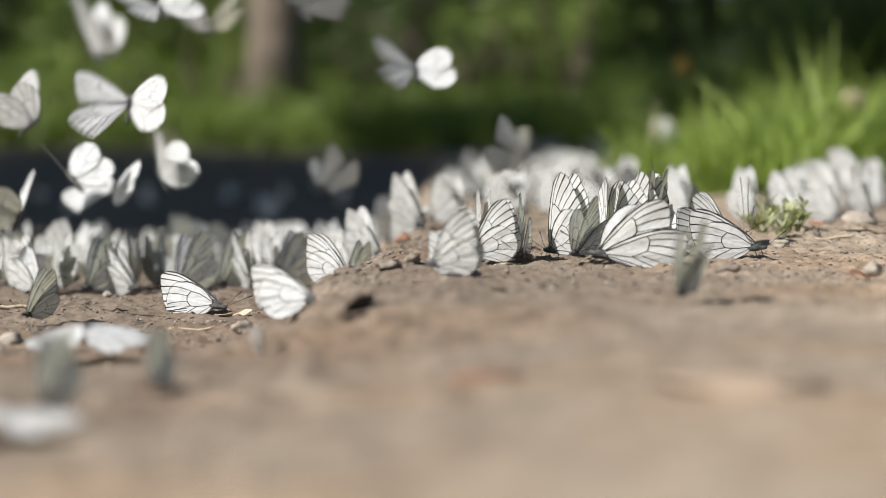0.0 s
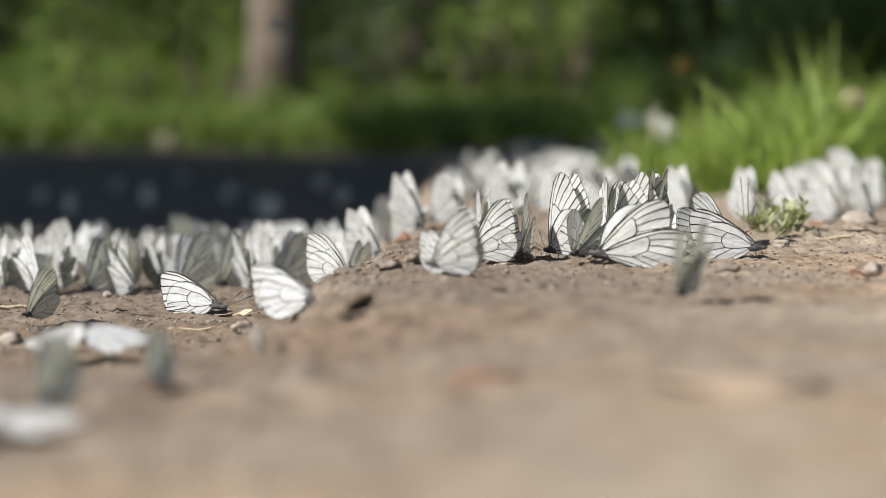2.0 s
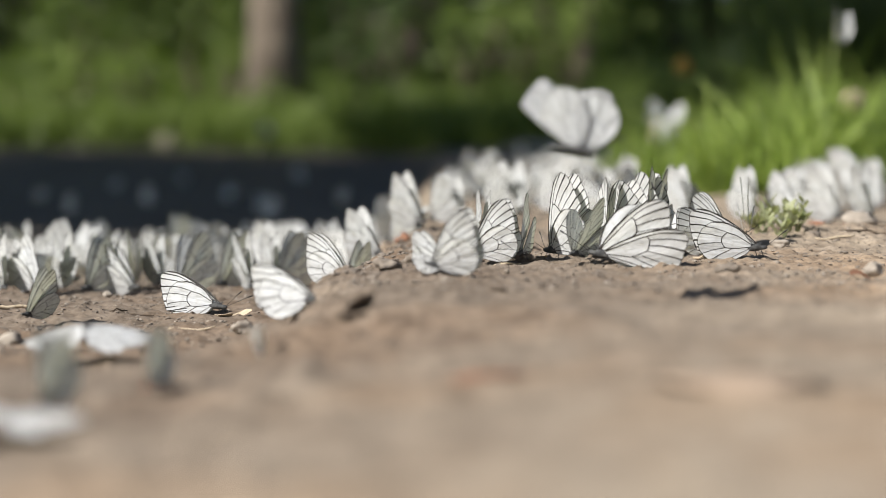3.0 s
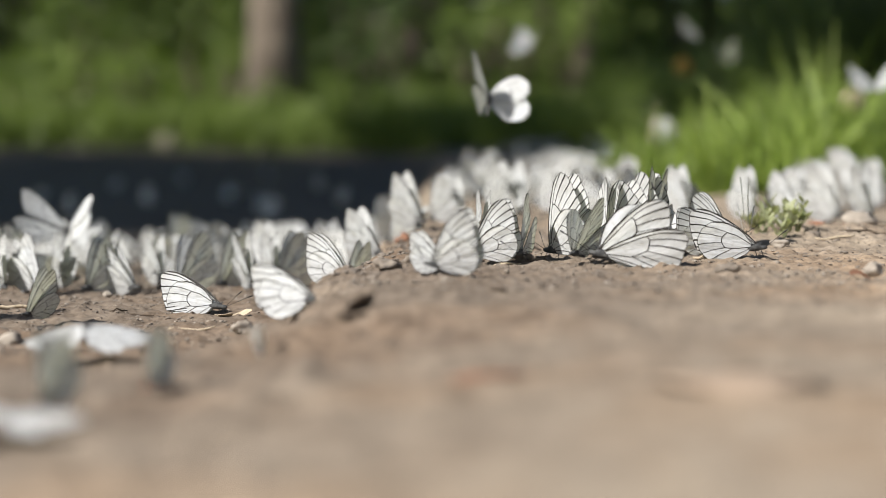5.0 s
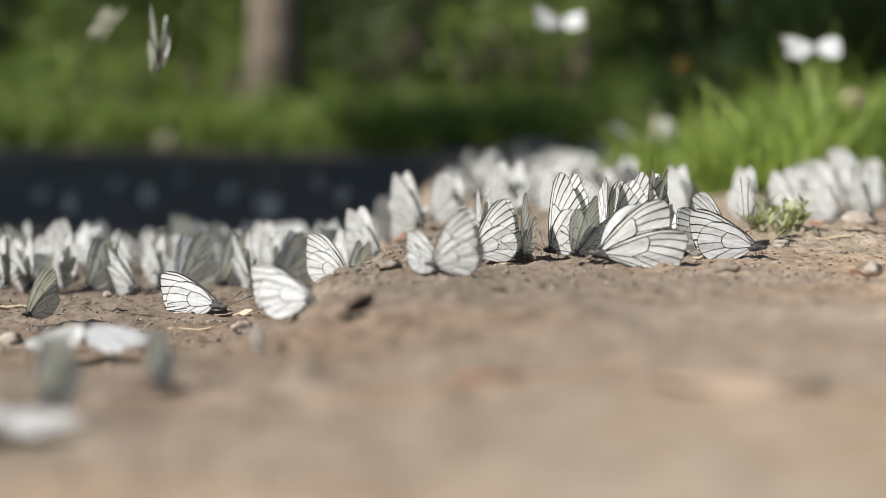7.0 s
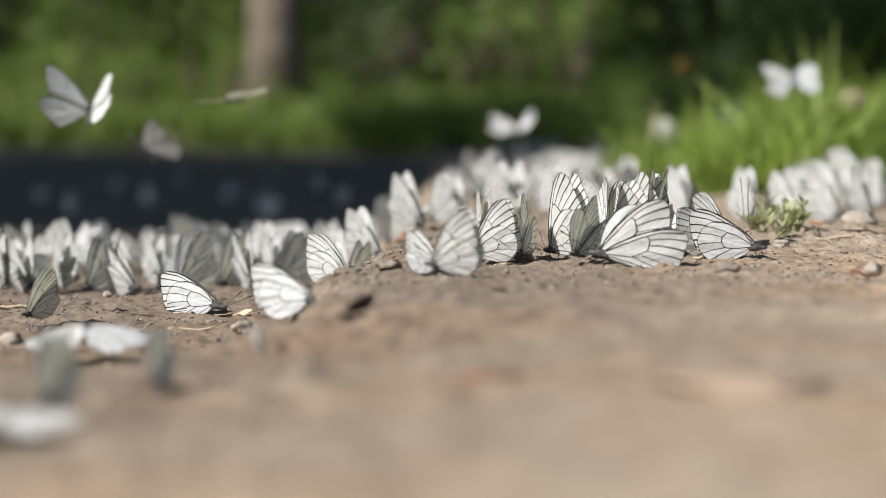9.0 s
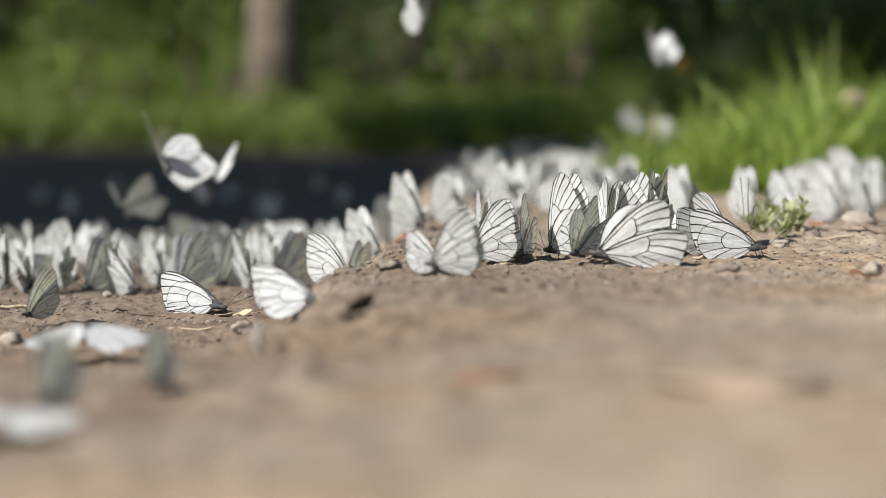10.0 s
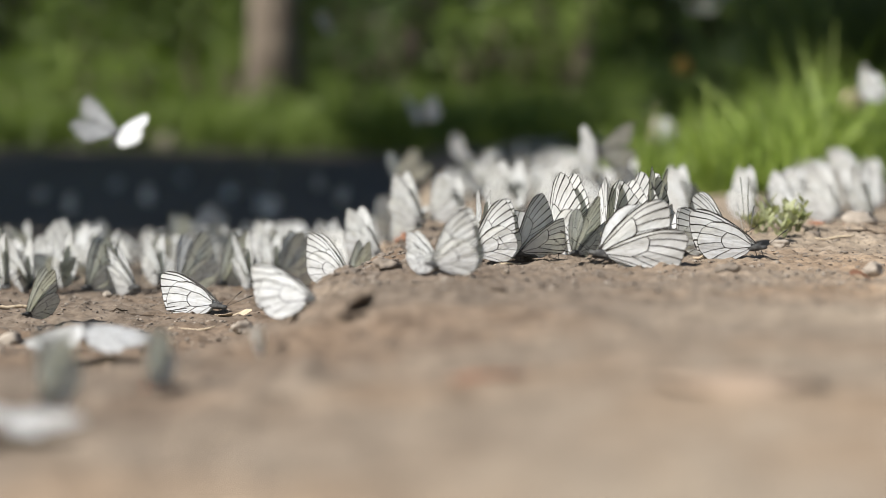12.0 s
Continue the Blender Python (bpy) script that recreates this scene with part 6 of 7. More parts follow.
    fly(flier(0.83, 21), [
        (0, -0.2123, 1.035, height(-0.212, 1.035) + STANCE, 318, 0, 0, 4), (5.2, -0.2123, 1.035, height(-0.212, 1.035) + STANCE, 318, 0, 0, 4), (5.5, -0.2166, 1.035, -0.0025, 341, 24, -3, 67), (5.6, -0.2180, 1.035, 0.0072, 343, 20, 9, 49),
        (5.7, -0.2197, 1.035, 0.0072, 340, 34, 11, 18), (5.8, -0.2274, 1.035, 0.0043, 338, 23, 3, 64), (5.9, -0.2173, 1.035, 0.0151, 320, 26, -3, 48), (6, -0.2269, 1.035, -0.0028, 317, 18, -10, 28),
        (6.1, -0.2238, 1.035, 0.0090, 320, 40, 12, 71), (6.2, -0.2283, 1.035, 0.0049, 303, 24, 9, 44), (6.4, -0.2270, 1.035, height(-0.227, 1.035) + STANCE, 298, 0, 0, 8), (12, -0.2270, 1.035, height(-0.227, 1.035) + STANCE, 298, 0, 0, 4),
    ])
    fly(flier(0.83, 22), [
        (0, -0.1697, 1.350, height(-0.170, 1.350) + STANCE, 220, 0, 0, 4), (8.1, -0.1697, 1.350, height(-0.170, 1.350) + STANCE, 220, 0, 0, 4), (8.6, -0.1809, 1.350, 0.0254, 237, 36, 1, 29), (8.8, -0.1903, 1.350, 0.0464, 229, 37, -7, 53),
        (8.9, -0.1998, 1.350, 0.0483, 211, 34, 9, 15), (9, -0.2017, 1.350, 0.0445, 200, 27, 13, 70), (9.1, -0.1987, 1.350, 0.0388, 192, 37, -9, 49), (9.2, -0.2036, 1.350, 0.0468, 204, 32, 5, 19),
        (9.3, -0.1956, 1.350, 0.0430, 189, 30, 3, 72), (9.4, -0.1751, 1.350, 0.0388, 184, 37, 5, 43), (9.5, -0.1773, 1.350, 0.0396, 195, 39, -8, 8), (9.6, -0.1781, 1.350, 0.0357, 204, 34, 4, 66),
        (9.7, -0.1843, 1.350, 0.0319, 212, 33, -5, 51), (9.8, -0.1943, 1.350, 0.0182, 209, 22, -10, 26), (9.9, -0.2055, 1.350, 0.0033, 220, 31, -11, 80), (10, -0.2170, 1.350, 0.0033, 233, 29, 5, 40),
        (10.1, -0.2308, 1.350, -0.0043, 229, 28, -6, 22), (10.2, -0.2269, 1.350, 0.0033, 234, 32, -10, 67), (10.3, -0.2458, 1.350, -0.0112, 243, 24, 12, 42), (10.4, -0.2441, 1.350, 0.0060, 242, 33, 13, 18),
        (10.5, -0.2403, 1.350, -0.0043, 249, 37, 13, 55), (10.6, -0.2488, 1.350, -0.0112, 239, 26, -1, 54), (10.7, -0.2533, 1.350, -0.0036, 239, 19, -8, 22), (10.8, -0.2577, 1.350, height(-0.258, 1.350) + STANCE, 220, 0, 0, 8),
        (12, -0.2577, 1.350, height(-0.258, 1.350) + STANCE, 220, 0, 0, 4),
    ])
    fly(flier(0.83, 23), [
        (0, -0.6067, 1.378, height(-0.607, 1.378) + STANCE, 60, 0, 0, 4), (7.8, -0.6067, 1.378, height(-0.607, 1.378) + STANCE, 60, 0, 0, 4), (8.15, -0.3436, 1.278, 0.1596, 60, 20, 0, 40), (8.27, -0.2740, 1.278, 0.1648, 61.69, 21.3, 1.037, 16.52),
        (8.38, -0.1497, 1.278, 0.1487, 34.89, 23.7, 2.963, 66.32), (8.5, -0.0804, 1.278, 0.1596, 27, 25, 4, 22), (8.6, -0.0884, 1.278, 0.1469, 25.91, 25.26, 2.185, 19.02), (8.7, -0.0910, 1.278, 0.1066, 21.43, 25.74, -1.185, 76.52),
        (8.8, -0.0954, 1.278, 0.1041, 32, 26, -3, 27), (8.9, -0.1120, 1.278, 0.0941, 50, 30, -1, 68), (9, -0.1326, 1.278, 0.0772, 40, 2, -9, 84), (9.1, -0.1348, 1.278, 0.0743, 50, 26, -5, 22),
        (9.2, -0.1486, 1.278, 0.0599, 62, 25, 3, 71), (9.3, -0.1526, 1.278, 0.0520, 83, 28, 2, 45), (9.4, -0.1585, 1.278, 0.0358, 81, 37, -1, 19), (9.5, -0.1568, 1.278, 0.0322, 94, 22, 4, 24),
        (9.6, -0.1579, 1.278, 0.0293, 93, 23, -12, 55), (9.7, -0.1452, 1.278, 0.0329, 95, 26, 3, 18), (9.8, -0.1636, 1.278, 0.0401, 78, 21, -2, 72), (9.9, -0.1629, 1.278, 0.0315, 88, 34, -2, 47),
        (10, -0.1430, 1.278, 0.0315, 67, 30, -11, 60), (10.1, -0.1429, 1.278, 0.0448, 62, 22, 6, 69), (10.2, -0.1220, 1.278, 0.0387, 53, 40, 1, 54), (10.3, -0.1080, 1.278, 0.0264, 45, 27, -2, 29),
        (10.4, -0.1214, 1.278, 0.0250, 34, 24, 6, 73), (10.5, -0.1135, 1.278, 0.0203, 44, 29, -4, 48), (10.6, -0.1073, 1.278, 0.0192, 23, 30, 4, 15), (10.7, -0.1153, 1.278, 0.0199, 26, 23, 1, 65),
        (10.8, -0.1179, 1.278, 0.0029, 34, 22, -14, 48), (10.9, -0.1200, 1.278, 0.0105, 30, 33, -2, 29), (11, -0.1110, 1.278, 0.0029, 36, 21, 12, 20), (11.1, -0.1081, 1.278, 0.0072, 45, 24, -4, 46),
        (11.2, -0.0995, 1.278, 0.0000, 65, 37, -5, 24), (11.35, -0.1028, 1.278, height(-0.103, 1.278) + STANCE, 74, 0, 0, 8), (12, -0.1028, 1.278, height(-0.103, 1.278) + STANCE, 74, 0, 0, 4),
    ])
    fly(flier(0.83, 24), [
        (0, -0.8563, 2.418, height(-0.856, 2.418) + STANCE, 200, 0, 0, 4), (8.25, -0.8563, 2.418, height(-0.856, 2.418) + STANCE, 200, 0, 0, 4), (8.6, -0.5076, 2.318, 0.2421, 200, 20, 0, 40), (8.72, -0.4120, 2.318, 0.2459, 215.2, 23.89, 0.2593, 64.79),
        (8.83, -0.2470, 2.318, 0.2402, 207.2, 31.11, 0.7407, 43.07), (8.95, -0.1589, 2.318, 0.2421, 224, 35, 1, 28), (9.1, -0.1950, 2.318, 0.1889, 225, 36, 9, 71), (9.2, -0.2256, 2.318, 0.1967, 230, 20, 7, 48),
        (9.3, -0.2557, 2.318, 0.1850, 216, 27, -2, 16), (9.4, -0.2931, 2.318, 0.1493, 212, 38, 3, 71), (9.5, -0.2881, 2.318, 0.1272, 211, 20, 13, 60), (9.6, -0.3183, 2.318, 0.1005, 204, 20, 5, 24),
        (9.7, -0.3291, 2.318, 0.0652, 176, 38, -9, 79), (9.8, -0.3168, 2.318, 0.0404, 177, 22, 13, 45), (9.9, -0.3040, 2.318, 0.0077, 176, 28, 11, 18), (10, -0.2910, 2.318, -0.0120, 181, 36, 13, 64),
        (10.2, -0.2782, 2.318, height(-0.278, 2.318) + STANCE, 183, 0, 0, 8), (12, -0.2782, 2.318, height(-0.278, 2.318) + STANCE, 183, 0, 0, 4),
    ])
    fly(flier(0.83, 25), [
        (0, 0.6240, 1.450, height(0.624, 1.450) + STANCE, 250, 0, 0, 4), (9.1, 0.6240, 1.450, height(0.624, 1.450) + STANCE, 250, 0, 0, 4), (9.45, 0.3027, 1.350, 0.1657, 250, 20, 0, 40), (9.57, 0.2192, 1.350, 0.1695, 251, 23.11, -1.815, 48.31),
        (9.68, 0.0635, 1.350, 0.1616, 270.4, 28.89, -5.185, 19.74), (9.8, -0.0186, 1.350, 0.1657, 267, 32, -7, 17), (9.9, -0.0181, 1.350, 0.1670, 272.1, 30.44, -3.37, 48.91), (10, -0.0138, 1.350, 0.1269, 283.6, 27.56, 3.37, 18.32),
        (10.1, -0.0186, 1.350, 0.1303, 276, 26, 7, 26), (10.2, -0.0247, 1.350, 0.1227, 281, 25, 4, 75), (10.3, -0.0179, 1.350, 0.1095, 280, 35, -11, 56), (10.4, -0.0164, 1.350, 0.1057, 283, 31, 8, 28),
        (10.5, -0.0091, 1.350, 0.0787, 259, 5, 7, 72), (10.6, -0.0110, 1.350, 0.0768, 257, 23, 4, 53), (10.7, -0.0103, 1.350, 0.0734, 256, 22, 2, 19), (10.8, -0.0202, 1.350, 0.0506, 241, 40, 10, 78),
        (10.9, -0.0225, 1.350, 0.0544, 230, 26, -5, 42), (11, -0.0133, 1.350, 0.0468, 234, 39, 12, 25), (11.1, -0.0141, 1.350, 0.0319, 234, 25, 13, 78), (11.2, -0.0240, 1.350, 0.0243, 222, 35, -7, 45),
        (11.3, -0.0302, 1.350, 0.0167, 219, 22, -10, 27), (11.45, -0.0321, 1.350, height(-0.032, 1.350) + STANCE, 227, 0, 0, 8), (12, -0.0321, 1.350, height(-0.032, 1.350) + STANCE, 227, 0, 0, 4),
    ])
    fly(flier(0.83, 26), [
        (0, -0.6840, 1.700, height(-0.684, 1.700) + STANCE, 250, 0, 0, 4), (10.05, -0.6840, 1.700, height(-0.684, 1.700) + STANCE, 250, 0, 0, 4), (10.4, -0.3384, 1.600, 0.1871, 250, 20, 0, 40), (10.52, -0.2494, 1.600, 0.1957, 262.4, 20.78, 2.333, 27.39),
        (10.63, -0.0877, 1.600, 0.1841, 276.6, 22.22, 6.667, 71.59), (10.75, 0.0072, 1.600, 0.1871, 278, 23, 9, 46), (11, -0.0086, 1.600, 0.1415, 257, 30, 8, 40), (11.1, -0.0167, 1.600, 0.1285, 242, 28, -4, 54),
        (11.2, -0.0284, 1.600, 0.1150, 236, 24, 8, 24), (11.3, -0.0221, 1.600, 0.1060, 242, 36, 5, 69), (11.4, -0.0338, 1.600, 0.0831, 224, 31, 5, 52), (11.5, -0.0348, 1.600, 0.0723, 216, 10, -4, 65),
        (11.6, -0.0330, 1.600, 0.0633, 231, 25, -5, 70), (11.7, -0.0312, 1.600, 0.0543, 217, 22, 4, 45), (11.8, -0.0384, 1.600, 0.0294, 228, 32, -3, 20), (11.9, -0.0312, 1.600, 0.0254, 234, 33, 9, 70),
        (12, -0.0380, 1.600, 0.0186, 231, 20, -10, 30),
    ])
    fly(flier(0.83, 27), [
        (0, 0.1806, 1.903, height(0.181, 1.903) + STANCE, 200, 0, 0, 4), (9.9, 0.1806, 1.903, height(0.181, 1.903) + STANCE, 200, 0, 0, 4), (10.3, 0.1643, 1.903, 0.0866, 218, 38, 9, 79), (10.4, 0.1539, 1.903, 0.1139, 213, 31, 6, 50),
        (10.5, 0.1395, 1.903, 0.1064, 234, 30, -13, 40), (10.6, 0.1235, 1.903, 0.0898, 219, 31, 2, 77), (10.7, 0.1159, 1.903, 0.0866, 230, 26, -6, 55), (10.8, 0.0999, 1.903, 0.0684, 214, 38, -12, 22),
        (10.9, 0.0747, 1.903, 0.0523, 223, 20, 1, 74), (11, 0.0731, 1.903, 0.0372, 205, 28, -4, 51), (11.1, 0.0704, 1.903, height(0.070, 1.903) + STANCE, 199, 0, 0, 8), (12, 0.0704, 1.903, height(0.070, 1.903) + STANCE, 199, 0, 0, 4),
    ])
    fly(flier(0.83, 28), [
        (0, -0.6240, 1.450, height(-0.624, 1.450) + STANCE, 265, 0, 0, 4), (10.05, -0.6240, 1.450, height(-0.624, 1.450) + STANCE, 265, 0, 0, 4), (10.4, -0.2597, 1.350, 0.1657, 265, 20, 0, 40), (10.52, -0.1700, 1.350, 0.1718, 271.3, 23.89, -2.074, 51.1),
        (10.63, 0.0068, 1.350, 0.1562, 258.2, 31.11, -5.926, 15.94), (10.75, 0.1047, 1.350, 0.1657, 245, 35, -8, 78), (11, 0.0927, 1.350, 0.1299, 245, 22, -13, 20), (11.1, 0.0805, 1.350, 0.1280, 261, 32, -12, 75),
        (11.2, 0.0784, 1.350, 0.1026, 257, 20, 5, 57), (11.3, 0.0761, 1.350, 0.1072, 281, 38, 7, 29), (11.4, 0.0852, 1.350, 0.0996, 278, 39, -10, 70), (11.5, 0.0906, 1.350, 0.0844, 290, 5, -5, 80),
        (11.6, 0.0899, 1.350, 0.0765, 296, 30, 9, 22), (11.7, 0.0952, 1.350, 0.0651, 297, 30, -11, 65), (11.8, 0.0968, 1.350, 0.0536, 294, 21, 8, 49), (11.9, 0.0983, 1.350, 0.0521, 289, 35, -4, 24),
        (12, 0.1045, 1.350, 0.0426, 255, 38, -3, 45),
    ])
    fly(flier(0.83, 29), [
        (0, 0.1221, 2.001, height(0.122, 2.001) + STANCE, 185, 0, 0, 4), (11.2, 0.1221, 2.001, height(0.122, 2.001) + STANCE, 185, 0, 0, 4), (11.5, 0.1084, 2.001, 0.0701, 213, 34, 2, 25), (11.6, 0.0706, 2.001, 0.0565, 216, 37, -7, 78),
        (11.7, 0.0729, 2.001, 0.0475, 211, 39, -6, 48), (11.8, 0.0548, 2.001, 0.0622, 201, 29, 0, 18), (11.9, 0.0260, 2.001, 0.0402, 199, 37, -8, 79), (12, 0.0090, 2.001, 0.0362, 190, 38, -14, 53),
    ])
    fly(flier(0.83, 30), [
        (0, -0.6024, 1.360, height(-0.602, 1.360) + STANCE, 110, 0, 0, 4), (10.45, -0.6024, 1.360, height(-0.602, 1.360) + STANCE, 110, 0, 0, 4), (10.8, -0.4527, 1.260, 0.1200, 110, 20, 0, 40), (10.92, -0.4146, 1.260, 0.1220, 102.8, 23.11, -0.7778, 74.51),
        (11.03, -0.3360, 1.260, 0.1118, 104.8, 28.89, -2.222, 48.02), (11.15, -0.3030, 1.260, 0.1122, 114, 32, -3, 71), (11.3, -0.2647, 1.260, 0.1062, 111, 39, 0, 85), (11.4, -0.2525, 1.260, 0.0942, 107, 35, -1, 80),
        (11.5, -0.2515, 1.260, 0.0857, 90, 30, 0, 48), (11.6, -0.2271, 1.260, 0.0712, 97, 18, 4, 120), (11.7, -0.2168, 1.260, 0.0712, 97, 50, 8, 60), (11.8, -0.2097, 1.260, 0.0712, 101, 27, 1, 25),
        (11.85, -0.2137, 1.260, 0.0609, 98, 31, -1, 71.5), (11.9, -0.2178, 1.260, 0.0506, 95, 35, -3, 118), (12, -0.2056, 1.260, 0.0548, 70, 26, 18, 60),
    ])
    fly(flier(0.83, 31), [
        (0, 0.9240, 2.700, height(0.924, 2.700) + STANCE, 230, 0, 0, 4), (10.9, 0.9240, 2.700, height(0.924, 2.700) + STANCE, 230, 0, 0, 4), (11.25, 0.4094, 2.600, 0.2727, 230, 20, 0, 40), (11.37, 0.2810, 2.600, 0.2742, 246, 21.3, -3.37, 44.92),
        (11.48, 0.0292, 2.600, 0.2694, 233.6, 23.7, -9.63, 25.4), (11.6, -0.1052, 2.600, 0.2727, 250, 25, -13, 30), (11.7, -0.1117, 2.600, 0.2699, 245.5, 27.85, -11.19, 51.77), (11.8, -0.1380, 2.600, 0.2189, 214.7, 33.15, -7.815, 23.03),
        (11.9, -0.1419, 2.600, 0.2145, 215, 36, -6, 27), (12, -0.1624, 2.600, 0.2000, 210, 39, -12, 77),
    ])
    fly(flier(0.83, 32), [
        (0, 0.8856, 2.540, height(0.886, 2.540) + STANCE, 200, 0, 0, 4), (10.7, 0.8856, 2.540, height(0.886, 2.540) + STANCE, 200, 0, 0, 4), (11.05, 0.6608, 2.440, 0.2590, 200, 20, 0, 40), (11.17, 0.5968, 2.440, 0.2702, 203.8, 21.3, -0.2593, 27.03),
        (11.28, 0.4913, 2.440, 0.2495, 202.5, 23.7, -0.7407, 68.88), (11.4, 0.4360, 2.440, 0.2590, 208, 25, -1, 51), (11.5, 0.4299, 2.440, 0.2533, 210.7, 25.16, -2.25, 16.05), (11.6, 0.4013, 2.440, 0.2326, 214.9, 25.5, -5, 75.16),
        (11.7, 0.3877, 2.440, 0.2244, 215.5, 25.84, -7.75, 56.97), (11.8, 0.3754, 2.440, 0.2085, 218, 26, -9, 25), (12, 0.3061, 2.440, 0.2030, 219, 26, 13, 48),
    ])
    fly(flier(0.83, 33), [
        (0, 0.0224, 2.200, height(0.022, 2.200) + STANCE, 140, 0, 0, 4), (11.6, 0.0224, 2.200, height(0.022, 2.200) + STANCE, 140, 0, 0, 4), (11.9, -0.0087, 2.200, 0.0626, 111, 38, -12, 45), (12, -0.0223, 2.200, 0.0750, 112, 34, -8, 45),
    ])
    fly(flier(0.83, 34), [
        (0, 0.8710, 2.479, height(0.871, 2.479) + STANCE, 230, 0, 0, 4), (3.7, 0.8710, 2.479, height(0.871, 2.479) + STANCE, 230, 0, 0, 4), (4.05, 0.6347, 2.379, 0.2471, 230, 20, 0, 40), (4.17, 0.5720, 2.379, 0.2569, 217.1, 21.81, -1.815, 51.2),
        (4.28, 0.4581, 2.379, 0.2429, 233.1, 25.19, -5.185, 24.02), (4.4, 0.3984, 2.379, 0.2471, 221, 27, -7, 24), (4.5, 0.3958, 2.379, 0.2417, 235.2, 26.22, -6.688, 51.66), (4.6, 0.3761, 2.379, 0.1838, 238.9, 24.5, -6, 14.75),
        (4.7, 0.3684, 2.379, 0.1593, 251.3, 22.78, -5.312, 68.64), (4.8, 0.3585, 2.379, 0.1426, 266, 22, -5, 70), (4.9, 0.3344, 2.379, 0.1466, 254, 28, -8, 45), (5, 0.3304, 2.379, 0.1399, 250, 21, -7, 21),
        (5.1, 0.3131, 2.379, 0.1292, 261, 30, -3, 66), (5.2, 0.2884, 2.379, 0.1105, 245, 18, 5, 56), (5.3, 0.2604, 2.379, 0.0831, 248, 25, -14, 30), (5.4, 0.2289, 2.379, 0.0697, 234, 31, 7, 77),
        (5.5, 0.2423, 2.379, 0.0837, 217, 34, -11, 60), (5.6, 0.2101, 2.379, 0.0804, 218, 34, 7, 24), (5.7, 0.1860, 2.379, 0.0670, 213, 28, -14, 79), (5.8, 0.2089, 2.379, 0.0536, 209, 18, 13, 57),
        (5.9, 0.2123, 2.379, 0.0368, 196, 30, -3, 28), (6.05, 0.2057, 2.379, height(0.206, 2.379) + STANCE, 208, 0, 0, 8), (12, 0.2057, 2.379, height(0.206, 2.379) + STANCE, 208, 0, 0, 4),
    ])
    fly(flier(0.83, 35), [
        (0, 0.8856, 2.540, height(0.886, 2.540) + STANCE, 120, 0, 0, 4), (3.8, 0.8856, 2.540, height(0.886, 2.540) + STANCE, 120, 0, 0, 4), (4.15, 0.5785, 2.440, 0.2522, 120, 20, 0, 40), (4.27, 0.4997, 2.440, 0.2533, 123, 21.04, -3.111, 27.85),
        (4.38, 0.3562, 2.440, 0.2449, 123.9, 22.96, -8.889, 71.47), (4.5, 0.2715, 2.440, 0.2522, 115, 24, -12, 56), (4.6, 0.2754, 2.440, 0.2411, 115.8, 23.74, -10.7, 14.8), (4.7, 0.2898, 2.440, 0.1979, 138.6, 23.26, -8.296, 67.65),
        (4.8, 0.2980, 2.440, 0.1839, 141, 23, -7, 48), (4.9, 0.3062, 2.440, 0.2010, 141, 31, -7, 19), (5, 0.2940, 2.440, 0.1771, 157, 27, 9, 67), (5.1, 0.2856, 2.440, 0.1976, 153, 25, 13, 44),
        (5.2, 0.2513, 2.440, 0.1976, 152, 39, 11, 14), (5.3, 0.2376, 2.440, 0.1908, 144, 38, 12, 76), (5.4, 0.2615, 2.440, 0.2010, 134, 24, -4, 51), (5.5, 0.2616, 2.440, 0.1962, 118, 36, -13, 85),
        (5.6, 0.2581, 2.440, 0.1942, 107, 36, -3, 76), (5.7, 0.2754, 2.440, 0.1873, 116, 36, -14, 58), (5.8, 0.2790, 2.440, 0.1531, 94, 24, -9, 19), (5.9, 0.2652, 2.440, 0.1572, 87, 25, -7, 64),
        (6, 0.2613, 2.440, 0.1312, 95, 21, -5, 56), (6.1, 0.2807, 2.440, 0.1134, 100, 37, 5, 23), (6.2, 0.2490, 2.440, 0.1203, 95, 31, -12, 73), (6.3, 0.2305, 2.440, 0.1059, 92, 22, 12, 47),
        (6.4, 0.2478, 2.440, 0.0935, 110, 18, -7, 26), (6.5, 0.2518, 2.440, 0.1086, 107, 35, -11, 20), (6.6, 0.2629, 2.440, 0.0894, 115, 39, 7, 49), (6.7, 0.2373, 2.440, 0.1079, 122, 22, 12, 17),
        (6.8, 0.2290, 2.440, 0.1257, 140, 34, -14, 69), (6.9, 0.2252, 2.440, 0.0633, 147, 28, -7, 42), (7, 0.2142, 2.440, 0.0564, 150, 20, 1, 80), (7.1, 0.1961, 2.440, 0.1120, 141, 36, -6, 71),
        (7.2, 0.1949, 2.440, 0.0564, 147, 28, 10, 46), (7.5, 0.1834, 2.440, height(0.183, 2.440) + STANCE, 122, 0, 0, 8), (12, 0.1834, 2.440, height(0.183, 2.440) + STANCE, 122, 0, 0, 4),
    ])
